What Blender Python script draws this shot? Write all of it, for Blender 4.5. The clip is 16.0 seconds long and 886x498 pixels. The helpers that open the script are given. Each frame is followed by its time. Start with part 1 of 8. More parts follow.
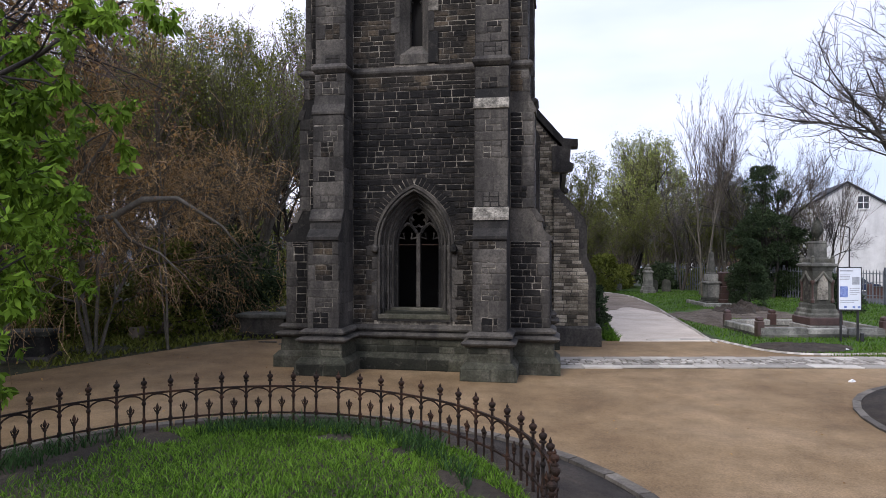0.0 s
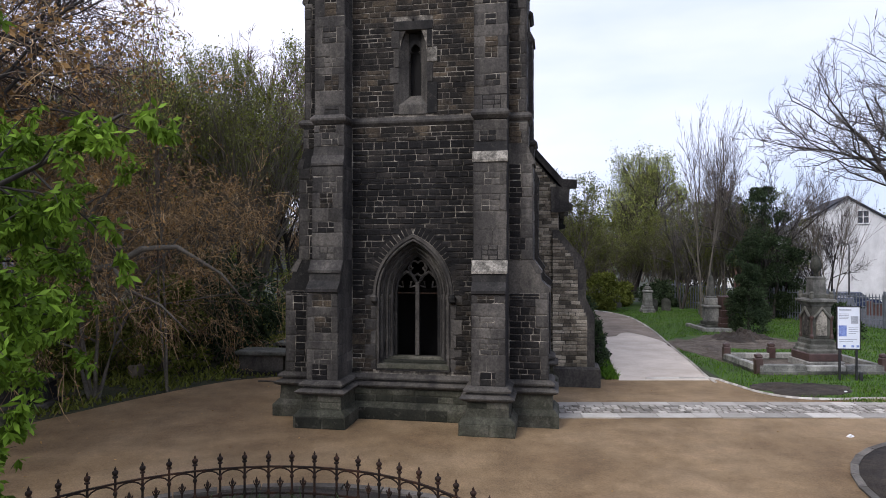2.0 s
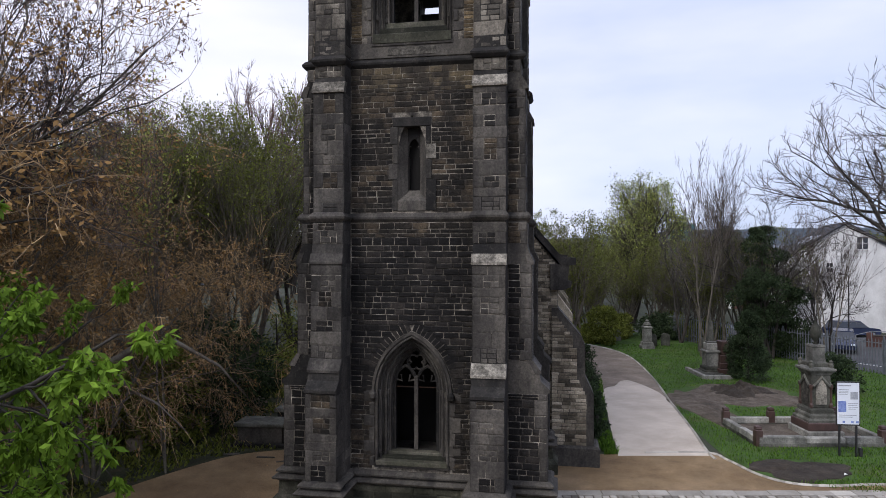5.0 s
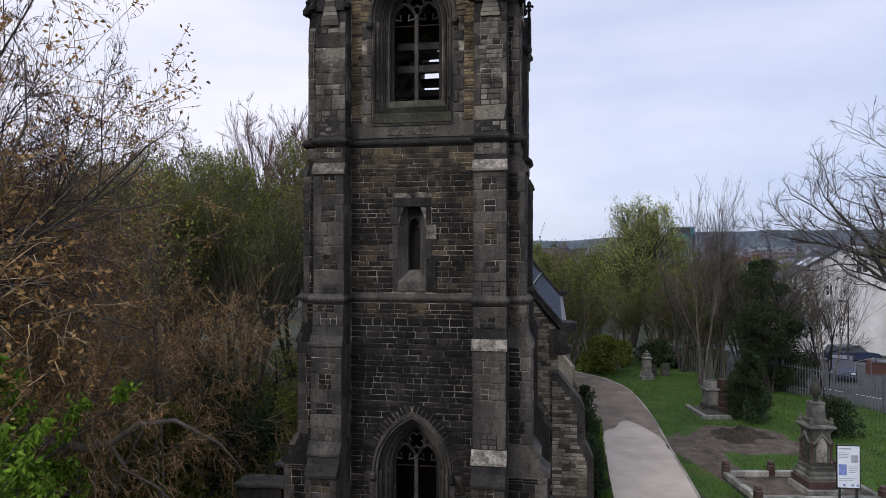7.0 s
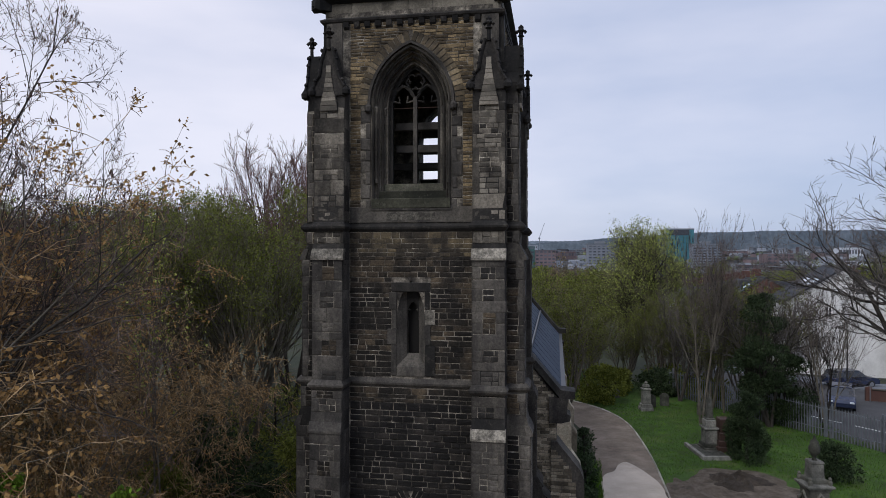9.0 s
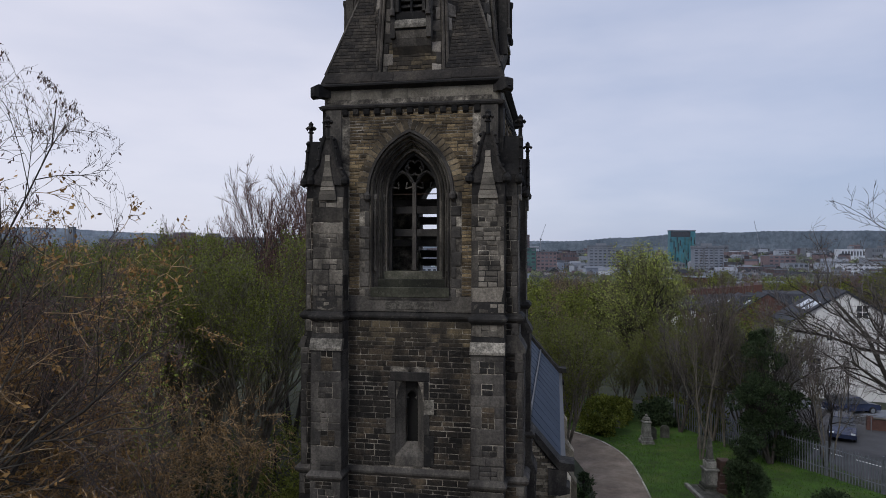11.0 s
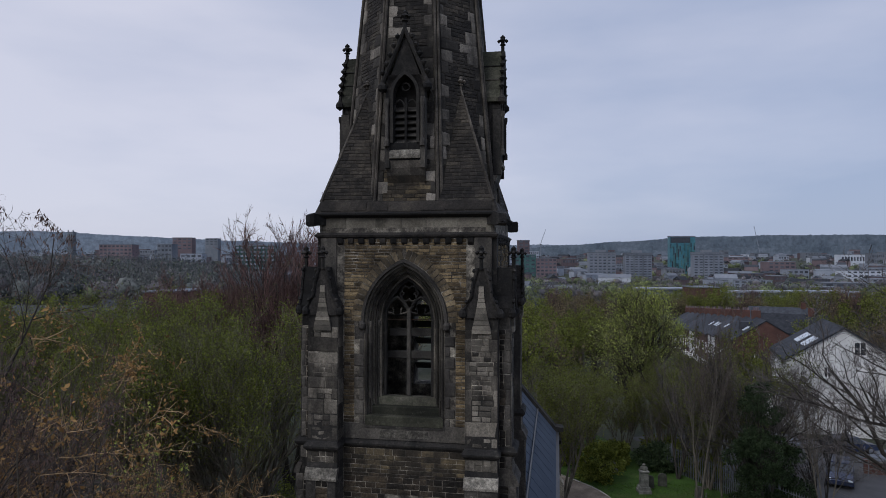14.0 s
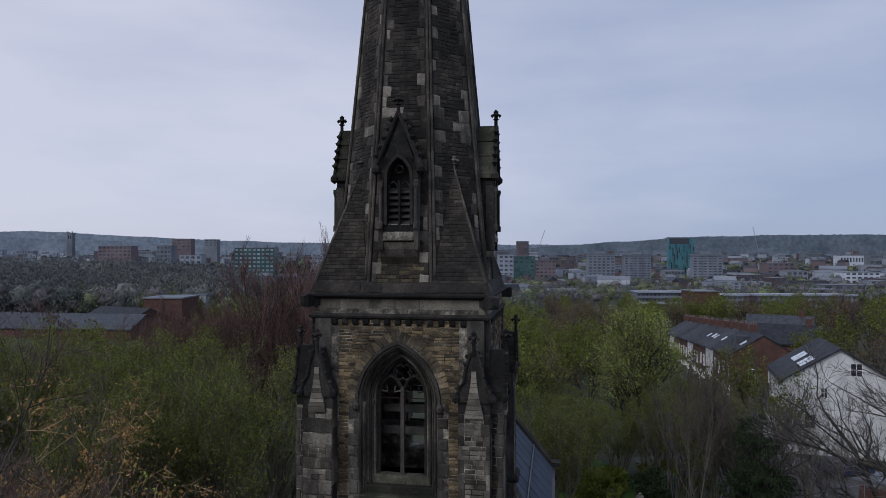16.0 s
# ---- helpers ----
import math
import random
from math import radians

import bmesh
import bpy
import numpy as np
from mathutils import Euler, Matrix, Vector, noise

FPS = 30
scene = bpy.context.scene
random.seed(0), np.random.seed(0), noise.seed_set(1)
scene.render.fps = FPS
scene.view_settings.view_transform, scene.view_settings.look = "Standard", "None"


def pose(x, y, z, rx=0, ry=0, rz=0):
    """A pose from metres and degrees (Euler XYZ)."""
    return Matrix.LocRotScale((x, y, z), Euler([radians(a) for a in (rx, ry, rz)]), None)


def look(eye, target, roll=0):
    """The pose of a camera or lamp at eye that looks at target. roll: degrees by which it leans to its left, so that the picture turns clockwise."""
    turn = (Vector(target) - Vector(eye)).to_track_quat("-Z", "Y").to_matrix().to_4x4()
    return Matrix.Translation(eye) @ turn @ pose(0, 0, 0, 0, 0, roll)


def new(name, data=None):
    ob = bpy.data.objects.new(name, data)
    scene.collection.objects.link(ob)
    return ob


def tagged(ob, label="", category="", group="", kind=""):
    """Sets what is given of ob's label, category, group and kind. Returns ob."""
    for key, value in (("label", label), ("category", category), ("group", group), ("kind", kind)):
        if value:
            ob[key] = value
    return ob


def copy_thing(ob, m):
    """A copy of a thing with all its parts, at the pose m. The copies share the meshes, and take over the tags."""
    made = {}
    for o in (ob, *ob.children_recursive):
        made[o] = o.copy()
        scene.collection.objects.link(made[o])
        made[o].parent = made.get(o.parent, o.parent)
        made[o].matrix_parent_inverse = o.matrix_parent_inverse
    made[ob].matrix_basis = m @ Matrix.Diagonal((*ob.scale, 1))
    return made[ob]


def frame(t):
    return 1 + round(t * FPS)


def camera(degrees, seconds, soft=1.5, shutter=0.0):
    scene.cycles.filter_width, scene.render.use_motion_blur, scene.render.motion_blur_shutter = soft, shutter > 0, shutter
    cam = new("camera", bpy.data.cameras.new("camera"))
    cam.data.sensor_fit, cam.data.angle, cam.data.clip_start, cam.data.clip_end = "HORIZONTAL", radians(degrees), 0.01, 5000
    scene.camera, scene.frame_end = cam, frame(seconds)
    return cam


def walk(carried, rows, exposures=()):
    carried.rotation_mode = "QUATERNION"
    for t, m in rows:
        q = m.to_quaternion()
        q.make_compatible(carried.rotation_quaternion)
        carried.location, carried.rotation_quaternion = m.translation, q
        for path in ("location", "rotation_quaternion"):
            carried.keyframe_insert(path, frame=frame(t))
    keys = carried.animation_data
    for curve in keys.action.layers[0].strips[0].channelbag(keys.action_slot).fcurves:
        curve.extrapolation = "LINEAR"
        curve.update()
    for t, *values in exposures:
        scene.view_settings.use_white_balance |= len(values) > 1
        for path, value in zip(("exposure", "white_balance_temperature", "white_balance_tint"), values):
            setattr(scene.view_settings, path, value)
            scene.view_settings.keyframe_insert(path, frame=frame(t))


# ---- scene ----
cam = camera(69.0, 16.0, soft=0.7)
EYE = 3.0
# seconds, metres right, ahead and up from the first eye, degrees of yaw, pitch, roll
ROWS = [
    (0.0, 0.0000, 0.0000, 0.0000, -0.000, 0.000, -0.00),
    (0.5, 0.0046, -0.0019, 0.2888, 0.008, 0.033, 0.01),
    (1.0, 0.0152, -0.0056, 0.5791, 0.008, 0.090, 0.02),
    (1.5, 0.0289, -0.0205, 0.8801, 0.016, 0.130, 0.00),
    (2.0, 0.0350, -0.0317, 1.2054, 0.024, 0.147, 0.00),
    (2.5, 0.0395, -0.0373, 1.5337, 0.033, 0.196, 0.04),
    (3.0, 0.0486, -0.0354, 1.9030, 0.024, 0.212, 0.04),
    (3.5, 0.0578, -0.0299, 2.2891, 0.024, 0.220, 0.02),
    (4.0, 0.0608, -0.0168, 2.7071, 0.016, 0.179, -0.00),
    (6.5, 0.0365, 0.0056, 5.0692, -0.041, 0.293, -0.04),
    (7.0, 0.0334, 0.0093, 5.5799, -0.065, 0.334, -0.03),
    (7.5, 0.0289, -0.0075, 6.1119, -0.073, 0.318, -0.05),
    (8.0, 0.0319, -0.0112, 6.6348, -0.081, 0.334, -0.05),
    (8.5, 0.0380, -0.0112, 7.1638, -0.098, 0.342, -0.01),
    (9.0, 0.0517, -0.0056, 7.6958, -0.114, 0.342, -0.01),
    (11.5, 0.1170, 0.0168, 10.4910, 0.016, 0.285, -0.09),
    (12.0, 0.1277, -0.0037, 11.0306, 0.016, 0.367, -0.08),
    (12.5, 0.1474, -0.0261, 11.5611, 0.016, 0.424, -0.08),
    (13.0, 0.1733, -0.0616, 12.0825, 0.008, 0.473, -0.07),
    (13.5, 0.2067, -0.1063, 12.5917, 0.008, 0.513, -0.09),
    (14.0, 0.2523, -0.1381, 13.0994, 0.000, 0.570, -0.10),
    (14.5, 0.2994, -0.1903, 13.6146, -0.024, 0.570, -0.09),
    (15.0, 0.3496, -0.2463, 14.1102, -0.041, 0.546, -0.08),
    (15.5, 0.3846, -0.2724, 14.6224, -0.057, 0.546, -0.08),
    (16.0, 0.4074, -0.3116, 15.1772, -0.057, 0.538, -0.06),
]
EXPOSURES = [(0.0, 0.8, 6300, 14), (3.5, 0.62, 6300, 13), (7.0, 0.32, 6400, 12), (9.0, 0.1, 6350, 10), (12.5, -0.16, 6250, 10), (16.0, -0.31, 6050, 10)]
walk(cam, [(t, pose(x, y, EYE + z, 90 + pitch, roll, yaw)) for t, x, y, z, yaw, pitch, roll in ROWS], EXPOSURES)
# ---------------------------------------------------------------- world and light
SUN_ELEV, SUN_AZ = radians(43), radians(216)
world = bpy.data.worlds.new("overcast_sky")
scene.world = world
world.use_nodes = True
wn, wl = world.node_tree.nodes, world.node_tree.links
wn.clear()
w_out = wn.new("ShaderNodeOutputWorld")
w_bg = wn.new("ShaderNodeBackground")
w_sky = wn.new("ShaderNodeTexSky")
w_sky.sky_type = "NISHITA"
w_sky.sun_disc = False
w_sky.sun_elevation, w_sky.sun_rotation = SUN_ELEV, SUN_AZ
w_co = wn.new("ShaderNodeTexCoord")
w_map = wn.new("ShaderNodeMapping")
w_map.inputs["Scale"].default_value = (1.0, 1.0, 3.5)
w_noise = wn.new("ShaderNodeTexNoise")
w_noise.inputs["Scale"].default_value = 1.6
w_noise.inputs["Detail"].default_value = 5.0
w_noise.inputs["Roughness"].default_value = 0.5
w_ramp = wn.new("ShaderNodeValToRGB")
w_ramp.color_ramp.elements[0].position, w_ramp.color_ramp.elements[0].color = 0.28, (4.05, 4.65, 6.3, 1)
w_ramp.color_ramp.elements[1].position, w_ramp.color_ramp.elements[1].color = 0.78, (7.5, 7.4, 8.35, 1)
w_mix = wn.new("ShaderNodeMixRGB")
w_mix.inputs[0].default_value = 0.88
wl.new(w_co.outputs["Generated"], w_map.inputs["Vector"])
wl.new(w_map.outputs[0], w_noise.inputs["Vector"])
w_sep = wn.new("ShaderNodeSeparateXYZ")
w_grad = wn.new("ShaderNodeMath")
w_grad.operation = "MULTIPLY_ADD"
w_low = wn.new("ShaderNodeMath")
w_low.operation = "MULTIPLY_ADD"
w_low.inputs[1].default_value, w_low.inputs[2].default_value = 0.75, -0.6
wl.new(w_low.outputs[0], w_grad.inputs[1])
wl.new(w_co.outputs["Generated"], w_sep.inputs[0])
wl.new(w_sep.outputs["X"], w_grad.inputs[0])
wl.new(w_sep.outputs["Z"], w_low.inputs[0])
wl.new(w_noise.outputs["Fac"], w_grad.inputs[2])
wl.new(w_grad.outputs[0], w_ramp.inputs[0])
wl.new(w_sky.outputs[0], w_mix.inputs[1])
wl.new(w_ramp.outputs[0], w_mix.inputs[2])
# an overcast sky grows brighter towards the zenith
w_zen = wn.new("ShaderNodeMapRange")
w_zen.interpolation_type = "SMOOTHSTEP"
for key, value in (("From Min", 0.3), ("From Max", 1.0), ("To Min", 1.0), ("To Max", 1.3)):
    w_zen.inputs[key].default_value = value
w_mul = wn.new("ShaderNodeMixRGB")
w_mul.blend_type = "MULTIPLY"
w_mul.inputs[0].default_value = 1.0
wl.new(w_sep.outputs["Z"], w_zen.inputs["Value"])
wl.new(w_mix.outputs[0], w_mul.inputs[1])
wl.new(w_zen.outputs[0], w_mul.inputs[2])
wl.new(w_mul.outputs[0], w_bg.inputs["Color"])
w_bg.inputs["Strength"].default_value = 0.11
wl.new(w_bg.outputs[0], w_out.inputs[0])

sun = new("sun", bpy.data.lights.new("sun", "SUN"))
sun.data.energy, sun.data.angle, sun.data.color = 1.4, radians(25), (1.0, 0.965, 0.92)
sun.matrix_world = look((0, 0, 60), (0.62 * 60, 0.85 * 60, 0))

# ---------------------------------------------------------------- materials


def surface(name, cols, scale=1.5, fine=35.0, rough=0.9, bump=0.25, dist=0.01, metal=0.0, rnd=0.0, grain=0.35, streak=0.0, spec=0.3, spots=0.0, stain=0.0):
    """A weathered surface: colours spread by a broad noise, grain and relief by a fine one, and a step of value from piece to piece."""
    m = bpy.data.materials.new(name)
    m.use_nodes = True
    n, l = m.node_tree.nodes, m.node_tree.links
    b = n["Principled BSDF"]
    g = n.new("ShaderNodeNewGeometry")
    vec = g.outputs["Position"]
    if streak:
        mp = n.new("ShaderNodeMapping")
        mp.inputs["Scale"].default_value = (1, 1, streak)
        l.new(vec, mp.inputs["Vector"])
        vec = mp.outputs[0]
    a = n.new("ShaderNodeTexNoise")
    a.inputs["Scale"].default_value, a.inputs["Detail"].default_value, a.inputs["Roughness"].default_value = scale, 6, 0.65
    l.new(vec, a.inputs["Vector"])
    r = n.new("ShaderNodeValToRGB")
    k = len(cols)
    while len(r.color_ramp.elements) < k:
        r.color_ramp.elements.new(0.5)
    for i, c in enumerate(cols):
        r.color_ramp.elements[i].position = 0.5 if k == 1 else 0.32 + 0.36 * i / (k - 1)
        r.color_ramp.elements[i].color = (*c, 1)
    oi = n.new("ShaderNodeObjectInfo")
    add = n.new("ShaderNodeMath")
    add.operation = "ADD"
    l.new(oi.outputs["Random"], add.inputs[0])
    l.new(g.outputs["Random Per Island"], add.inputs[1])
    fr = n.new("ShaderNodeMath")
    fr.operation = "FRACT"
    l.new(add.outputs[0], fr.inputs[0])
    sh = n.new("ShaderNodeMath")
    sh.operation = "MULTIPLY_ADD"
    sh.inputs[1].default_value = rnd * 0.5
    l.new(fr.outputs[0], sh.inputs[0])
    off = n.new("ShaderNodeMath")
    off.operation = "ADD"
    off.inputs[1].default_value = -rnd * 0.25
    l.new(a.outputs["Fac"], sh.inputs[2])
    l.new(sh.outputs[0], off.inputs[0])
    l.new(off.outputs[0], r.inputs[0])
    f = n.new("ShaderNodeTexNoise")
    f.inputs["Scale"].default_value, f.inputs["Detail"].default_value, f.inputs["Roughness"].default_value = fine, 4, 0.7
    l.new(g.outputs["Position"], f.inputs["Vector"])
    val = n.new("ShaderNodeMapRange")
    val.inputs["From Min"].default_value, val.inputs["From Max"].default_value = 0.25, 0.75
    val.inputs["To Min"].default_value, val.inputs["To Max"].default_value = 1 - grain, 1 + grain
    l.new(f.outputs["Fac"], val.inputs["Value"])
    mul = n.new("ShaderNodeMixRGB")
    mul.blend_type = "MULTIPLY"
    mul.inputs[0].default_value = 1.0
    l.new(r.outputs[0], mul.inputs[1])
    l.new(val.outputs[0], mul.inputs[2])
    if stain:
        # soot and rain streaks that run on from piece to piece
        sm = n.new("ShaderNodeMapping")
        sm.inputs["Scale"].default_value = (1.0, 1.0, 0.4)
        l.new(g.outputs["Position"], sm.inputs["Vector"])
        sn = n.new("ShaderNodeTexNoise")
        sn.inputs["Scale"].default_value, sn.inputs["Detail"].default_value, sn.inputs["Roughness"].default_value = 1.1, 7, 0.68
        l.new(sm.outputs[0], sn.inputs["Vector"])
        sr = n.new("ShaderNodeMapRange")
        sr.inputs["From Min"].default_value, sr.inputs["From Max"].default_value = 0.34, 0.68
        sr.inputs["To Min"].default_value, sr.inputs["To Max"].default_value = 1 - stain, 1 + stain
        l.new(sn.outputs["Fac"], sr.inputs["Value"])
        m2 = n.new("ShaderNodeMixRGB")
        m2.blend_type = "MULTIPLY"
        m2.inputs[0].default_value = 1.0
        l.new(mul.outputs[0], m2.inputs[1])
        l.new(sr.outputs[0], m2.inputs[2])
        mul = m2
    hs = n.new("ShaderNodeHueSaturation")
    rv = n.new("ShaderNodeMapRange")
    rv.inputs["To Min"].default_value, rv.inputs["To Max"].default_value = 1 - rnd * 0.55, 1 + rnd * 0.55
    l.new(fr.outputs[0], rv.inputs["Value"])
    l.new(rv.outputs[0], hs.inputs["Value"])
    l.new(mul.outputs[0], hs.inputs["Color"])
    colour = hs.outputs[0]
    if spots:
        # pale lichen and flaked patches
        p = n.new("ShaderNodeTexNoise")
        p.inputs["Scale"].default_value, p.inputs["Detail"].default_value, p.inputs["Roughness"].default_value = 5.5, 8, 0.72
        l.new(g.outputs["Position"], p.inputs["Vector"])
        pr = n.new("ShaderNodeMapRange")
        pr.inputs["From Min"].default_value, pr.inputs["From Max"].default_value, pr.inputs["To Max"].default_value = 0.56, 0.72, spots
        l.new(p.outputs["Fac"], pr.inputs["Value"])
        pm = n.new("ShaderNodeMixRGB")
        pm.inputs[2].default_value = (0.21, 0.192, 0.155, 1)
        l.new(pr.outputs[0], pm.inputs[0])
        l.new(colour, pm.inputs[1])
        colour = pm.outputs[0]
    l.new(colour, b.inputs["Base Color"])
    b.inputs["Roughness"].default_value = rough
    b.inputs["Metallic"].default_value = metal
    b.inputs["Specular IOR Level"].default_value = spec
    if bump:
        bp = n.new("ShaderNodeBump")
        bp.inputs["Strength"].default_value, bp.inputs["Distance"].default_value = bump, dist
        l.new(f.outputs["Fac"], bp.inputs["Height"])
        l.new(bp.outputs[0], b.inputs["Normal"])
    return m


def leafy(name, cols, rough=0.6):
    """Leaves or buds: a colour for each, some light passing through."""
    m = surface(name, cols, scale=0.8, fine=20, rough=rough, bump=0, rnd=0.7, grain=0.15, spec=0.12)
    n, l = m.node_tree.nodes, m.node_tree.links
    b, out = n["Principled BSDF"], n["Material Output"]
    t = n.new("ShaderNodeBsdfTranslucent")
    mx = n.new("ShaderNodeMixShader")
    mx.inputs[0].default_value = 0.42
    l.new(b.inputs["Base Color"].links[0].from_socket, t.inputs["Color"])
    l.new(b.outputs[0], mx.inputs[1])
    l.new(t.outputs[0], mx.inputs[2])
    l.new(mx.outputs[0], out.inputs["Surface"])
    return m


M_MORTAR = surface("pale_mortar", [(0.018, 0.016, 0.014), (0.055, 0.049, 0.041), (0.17, 0.153, 0.124), (0.38, 0.345, 0.28)], 2.6, 16, grain=0.75, stain=0.4)
M_MORTARDK = surface("sooted_mortar", [(0.012, 0.011, 0.0095), (0.028, 0.025, 0.021), (0.075, 0.067, 0.054)], 2.6, 22, grain=0.6, stain=0.3)
M_BLACK = surface("sooted_rubble", [(0.0046, 0.0043, 0.0043), (0.009, 0.0083, 0.0081), (0.026, 0.0225, 0.019)], 1.6, 18, bump=1.0, dist=0.03, rnd=0.42, grain=0.6, stain=0.35, spots=0.05)
M_BROWN = surface("sooted_brown_rubble", [(0.008, 0.0072, 0.0064), (0.018, 0.0152, 0.012), (0.064, 0.049, 0.032)], 1.0, 18, bump=1.0, dist=0.03, rnd=0.4, grain=0.6, stain=0.45, spots=0.2)
M_TAN = surface("buff_rubble", [(0.034, 0.0265, 0.0165), (0.086, 0.064, 0.036), (0.178, 0.133, 0.072)], 1.1, 18, bump=1.0, dist=0.025, rnd=0.5, grain=0.6, stain=0.5)
M_NAVE = surface("buff_coursed_stone", [(0.09, 0.077, 0.055), (0.2, 0.172, 0.124), (0.32, 0.28, 0.21)], 1.3, 20, bump=0.8, dist=0.02, rnd=0.6, grain=0.45, stain=0.4)
M_ASH = surface("grey_ashlar", [(0.024, 0.0222, 0.02), (0.052, 0.0475, 0.042), (0.108, 0.098, 0.083)], 1.3, 18, bump=0.7, dist=0.016, rnd=0.22, grain=0.5, streak=0.35, spots=0.3, stain=0.45)
M_ASHUP = surface("lighter_upper_ashlar", [(0.022, 0.02, 0.017), (0.056, 0.05, 0.041), (0.135, 0.121, 0.098)], 1.6, 18, bump=0.7, dist=0.016, rnd=0.5, grain=0.55, streak=0.4, spots=0.35, stain=0.5)
M_DARKASH = surface("sooted_ashlar", [(0.012, 0.0115, 0.011), (0.027, 0.025, 0.0225), (0.064, 0.058, 0.049)], 1.5, 18, bump=0.6, dist=0.015, rnd=0.5, grain=0.5, streak=0.4, spots=0.25, stain=0.4)
M_SOOT = surface("black_crusted_stone", [(0.007, 0.007, 0.007), (0.014, 0.013, 0.012), (0.03, 0.027, 0.024)], 2.5, 20, bump=0.6, dist=0.015, rnd=0.5, grain=0.5, stain=0.3, spots=0.12)
M_QUOIN = surface("pale_spire_quoin", [(0.022, 0.0195, 0.017), (0.062, 0.056, 0.048), (0.165, 0.148, 0.124)], 1.0, 20, bump=0.5, rnd=0.65, grain=0.5, spots=0.3, stain=0.5, streak=0.3)
M_RIB = surface("sooted_spire_rib", [(0.02, 0.0175, 0.015), (0.05, 0.044, 0.037), (0.12, 0.106, 0.088)], 1.2, 20, bump=0.5, grain=0.5, spots=0.3, stain=0.45)
M_FRIEZE = surface("buff_frieze_stone", [(0.06, 0.054, 0.042), (0.115, 0.104, 0.083), (0.17, 0.154, 0.123)], 1.2, 20, bump=0.5, rnd=0.25, grain=0.4, stain=0.2)
M_PALE = surface("pale_weathered_ashlar", [(0.05, 0.046, 0.038), (0.13, 0.12, 0.1), (0.28, 0.258, 0.215)], 4.5, 18, bump=0.5, rnd=0.5, grain=0.45, stain=0.3)
M_MOSS = surface("damp_green_ashlar", [(0.02, 0.021, 0.0135), (0.045, 0.045, 0.031), (0.085, 0.08, 0.062)], 1.6, 18, bump=0.7, dist=0.016, rnd=0.7, grain=0.5, spots=0.3, stain=0.4)
M_VOUSS = surface("buff_voussoir", [(0.036, 0.029, 0.019), (0.09, 0.071, 0.045), (0.185, 0.145, 0.088)], 1.5, 20, bump=0.7, rnd=0.4, grain=0.5, stain=0.35)
M_APRON = surface("stained_brown_ashlar", [(0.017, 0.0148, 0.012), (0.042, 0.0345, 0.0245), (0.115, 0.09, 0.052)], 1.3, 18, bump=0.8, dist=0.02, rnd=0.4, grain=0.55, stain=0.5)
M_GABLET = surface("buff_grey_panel_stone", [(0.07, 0.064, 0.053), (0.12, 0.108, 0.088), (0.18, 0.163, 0.132)], 2.2, 24, bump=0.4, rnd=0.5, grain=0.35)
M_SPIRE = surface("spire_stone", [(0.010, 0.0092, 0.0086), (0.022, 0.0193, 0.0165), (0.054, 0.046, 0.036)], 0.8, 18, bump=0.8, dist=0.02, rnd=0.28, grain=0.55, stain=0.5, spots=0.18)
# near-black: the shade of the unlit interior is put into the colour
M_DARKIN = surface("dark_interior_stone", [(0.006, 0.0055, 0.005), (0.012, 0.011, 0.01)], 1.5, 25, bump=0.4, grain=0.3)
M_WOODOLD = surface("weathered_louvre_wood", [(0.03, 0.028, 0.026), (0.07, 0.065, 0.058)], 2, 40, bump=0.4, grain=0.4)
M_IRON = surface("rusting_black_iron", [(0.01, 0.008, 0.0065), (0.02, 0.0125, 0.009), (0.05, 0.024, 0.014)], 6, 60, rough=0.75, bump=0.3, dist=0.003, grain=0.3, spec=0.15)
M_SHEET = surface("blue_grey_roof_sheet", [(0.026, 0.036, 0.052), (0.048, 0.062, 0.086)], 0.8, 20, rough=0.75, bump=0.05, grain=0.15, rnd=0.25, spec=0.25)
M_SLATE = surface("slate", [(0.027, 0.03, 0.037), (0.055, 0.06, 0.071)], 1.2, 20, rough=0.8, bump=0.3, grain=0.3, rnd=0.5, spec=0.2, stain=0.2)
M_GRAVEL = surface("tan_rolled_gravel", [(0.125, 0.079, 0.038), (0.19, 0.128, 0.066), (0.27, 0.19, 0.108)], 0.3, 42, bump=0.8, dist=0.012, grain=0.45, stain=0.2)
M_PALEPATH = surface("pale_limestone_dust", [(0.38, 0.325, 0.265), (0.54, 0.475, 0.395)], 0.6, 50, bump=0.5, dist=0.008, grain=0.28)
M_BUFFPATH = surface("trodden_path", [(0.14, 0.11, 0.083), (0.235, 0.195, 0.155)], 0.7, 40, bump=0.5, dist=0.008, grain=0.3, stain=0.25)
M_SOIL = surface("dark_soil", [(0.018, 0.014, 0.011), (0.04, 0.032, 0.024), (0.07, 0.055, 0.042)], 1.4, 22, bump=0.9, dist=0.05, grain=0.45)
M_MUD = surface("churned_brown_soil", [(0.05, 0.04, 0.03), (0.1, 0.08, 0.06), (0.15, 0.125, 0.1)], 1.8, 18, bump=0.9, dist=0.06, grain=0.4)
M_LITTER = surface("leaf_litter_and_ivy", [(0.02, 0.02, 0.012), (0.035, 0.04, 0.018), (0.07, 0.055, 0.035)], 1.6, 14, bump=0.9, dist=0.06, grain=0.5)
M_LAND = surface("rough_grass_land", [(0.022, 0.027, 0.017), (0.034, 0.041, 0.022), (0.05, 0.047, 0.034)], 0.25, 6, bump=0.5, dist=0.05, grain=0.4)
M_LAWN = surface("lawn", [(0.03, 0.05, 0.01), (0.042, 0.09, 0.012), (0.068, 0.088, 0.024)], 0.5, 18, bump=0.8, dist=0.04, grain=0.5, stain=0.3)
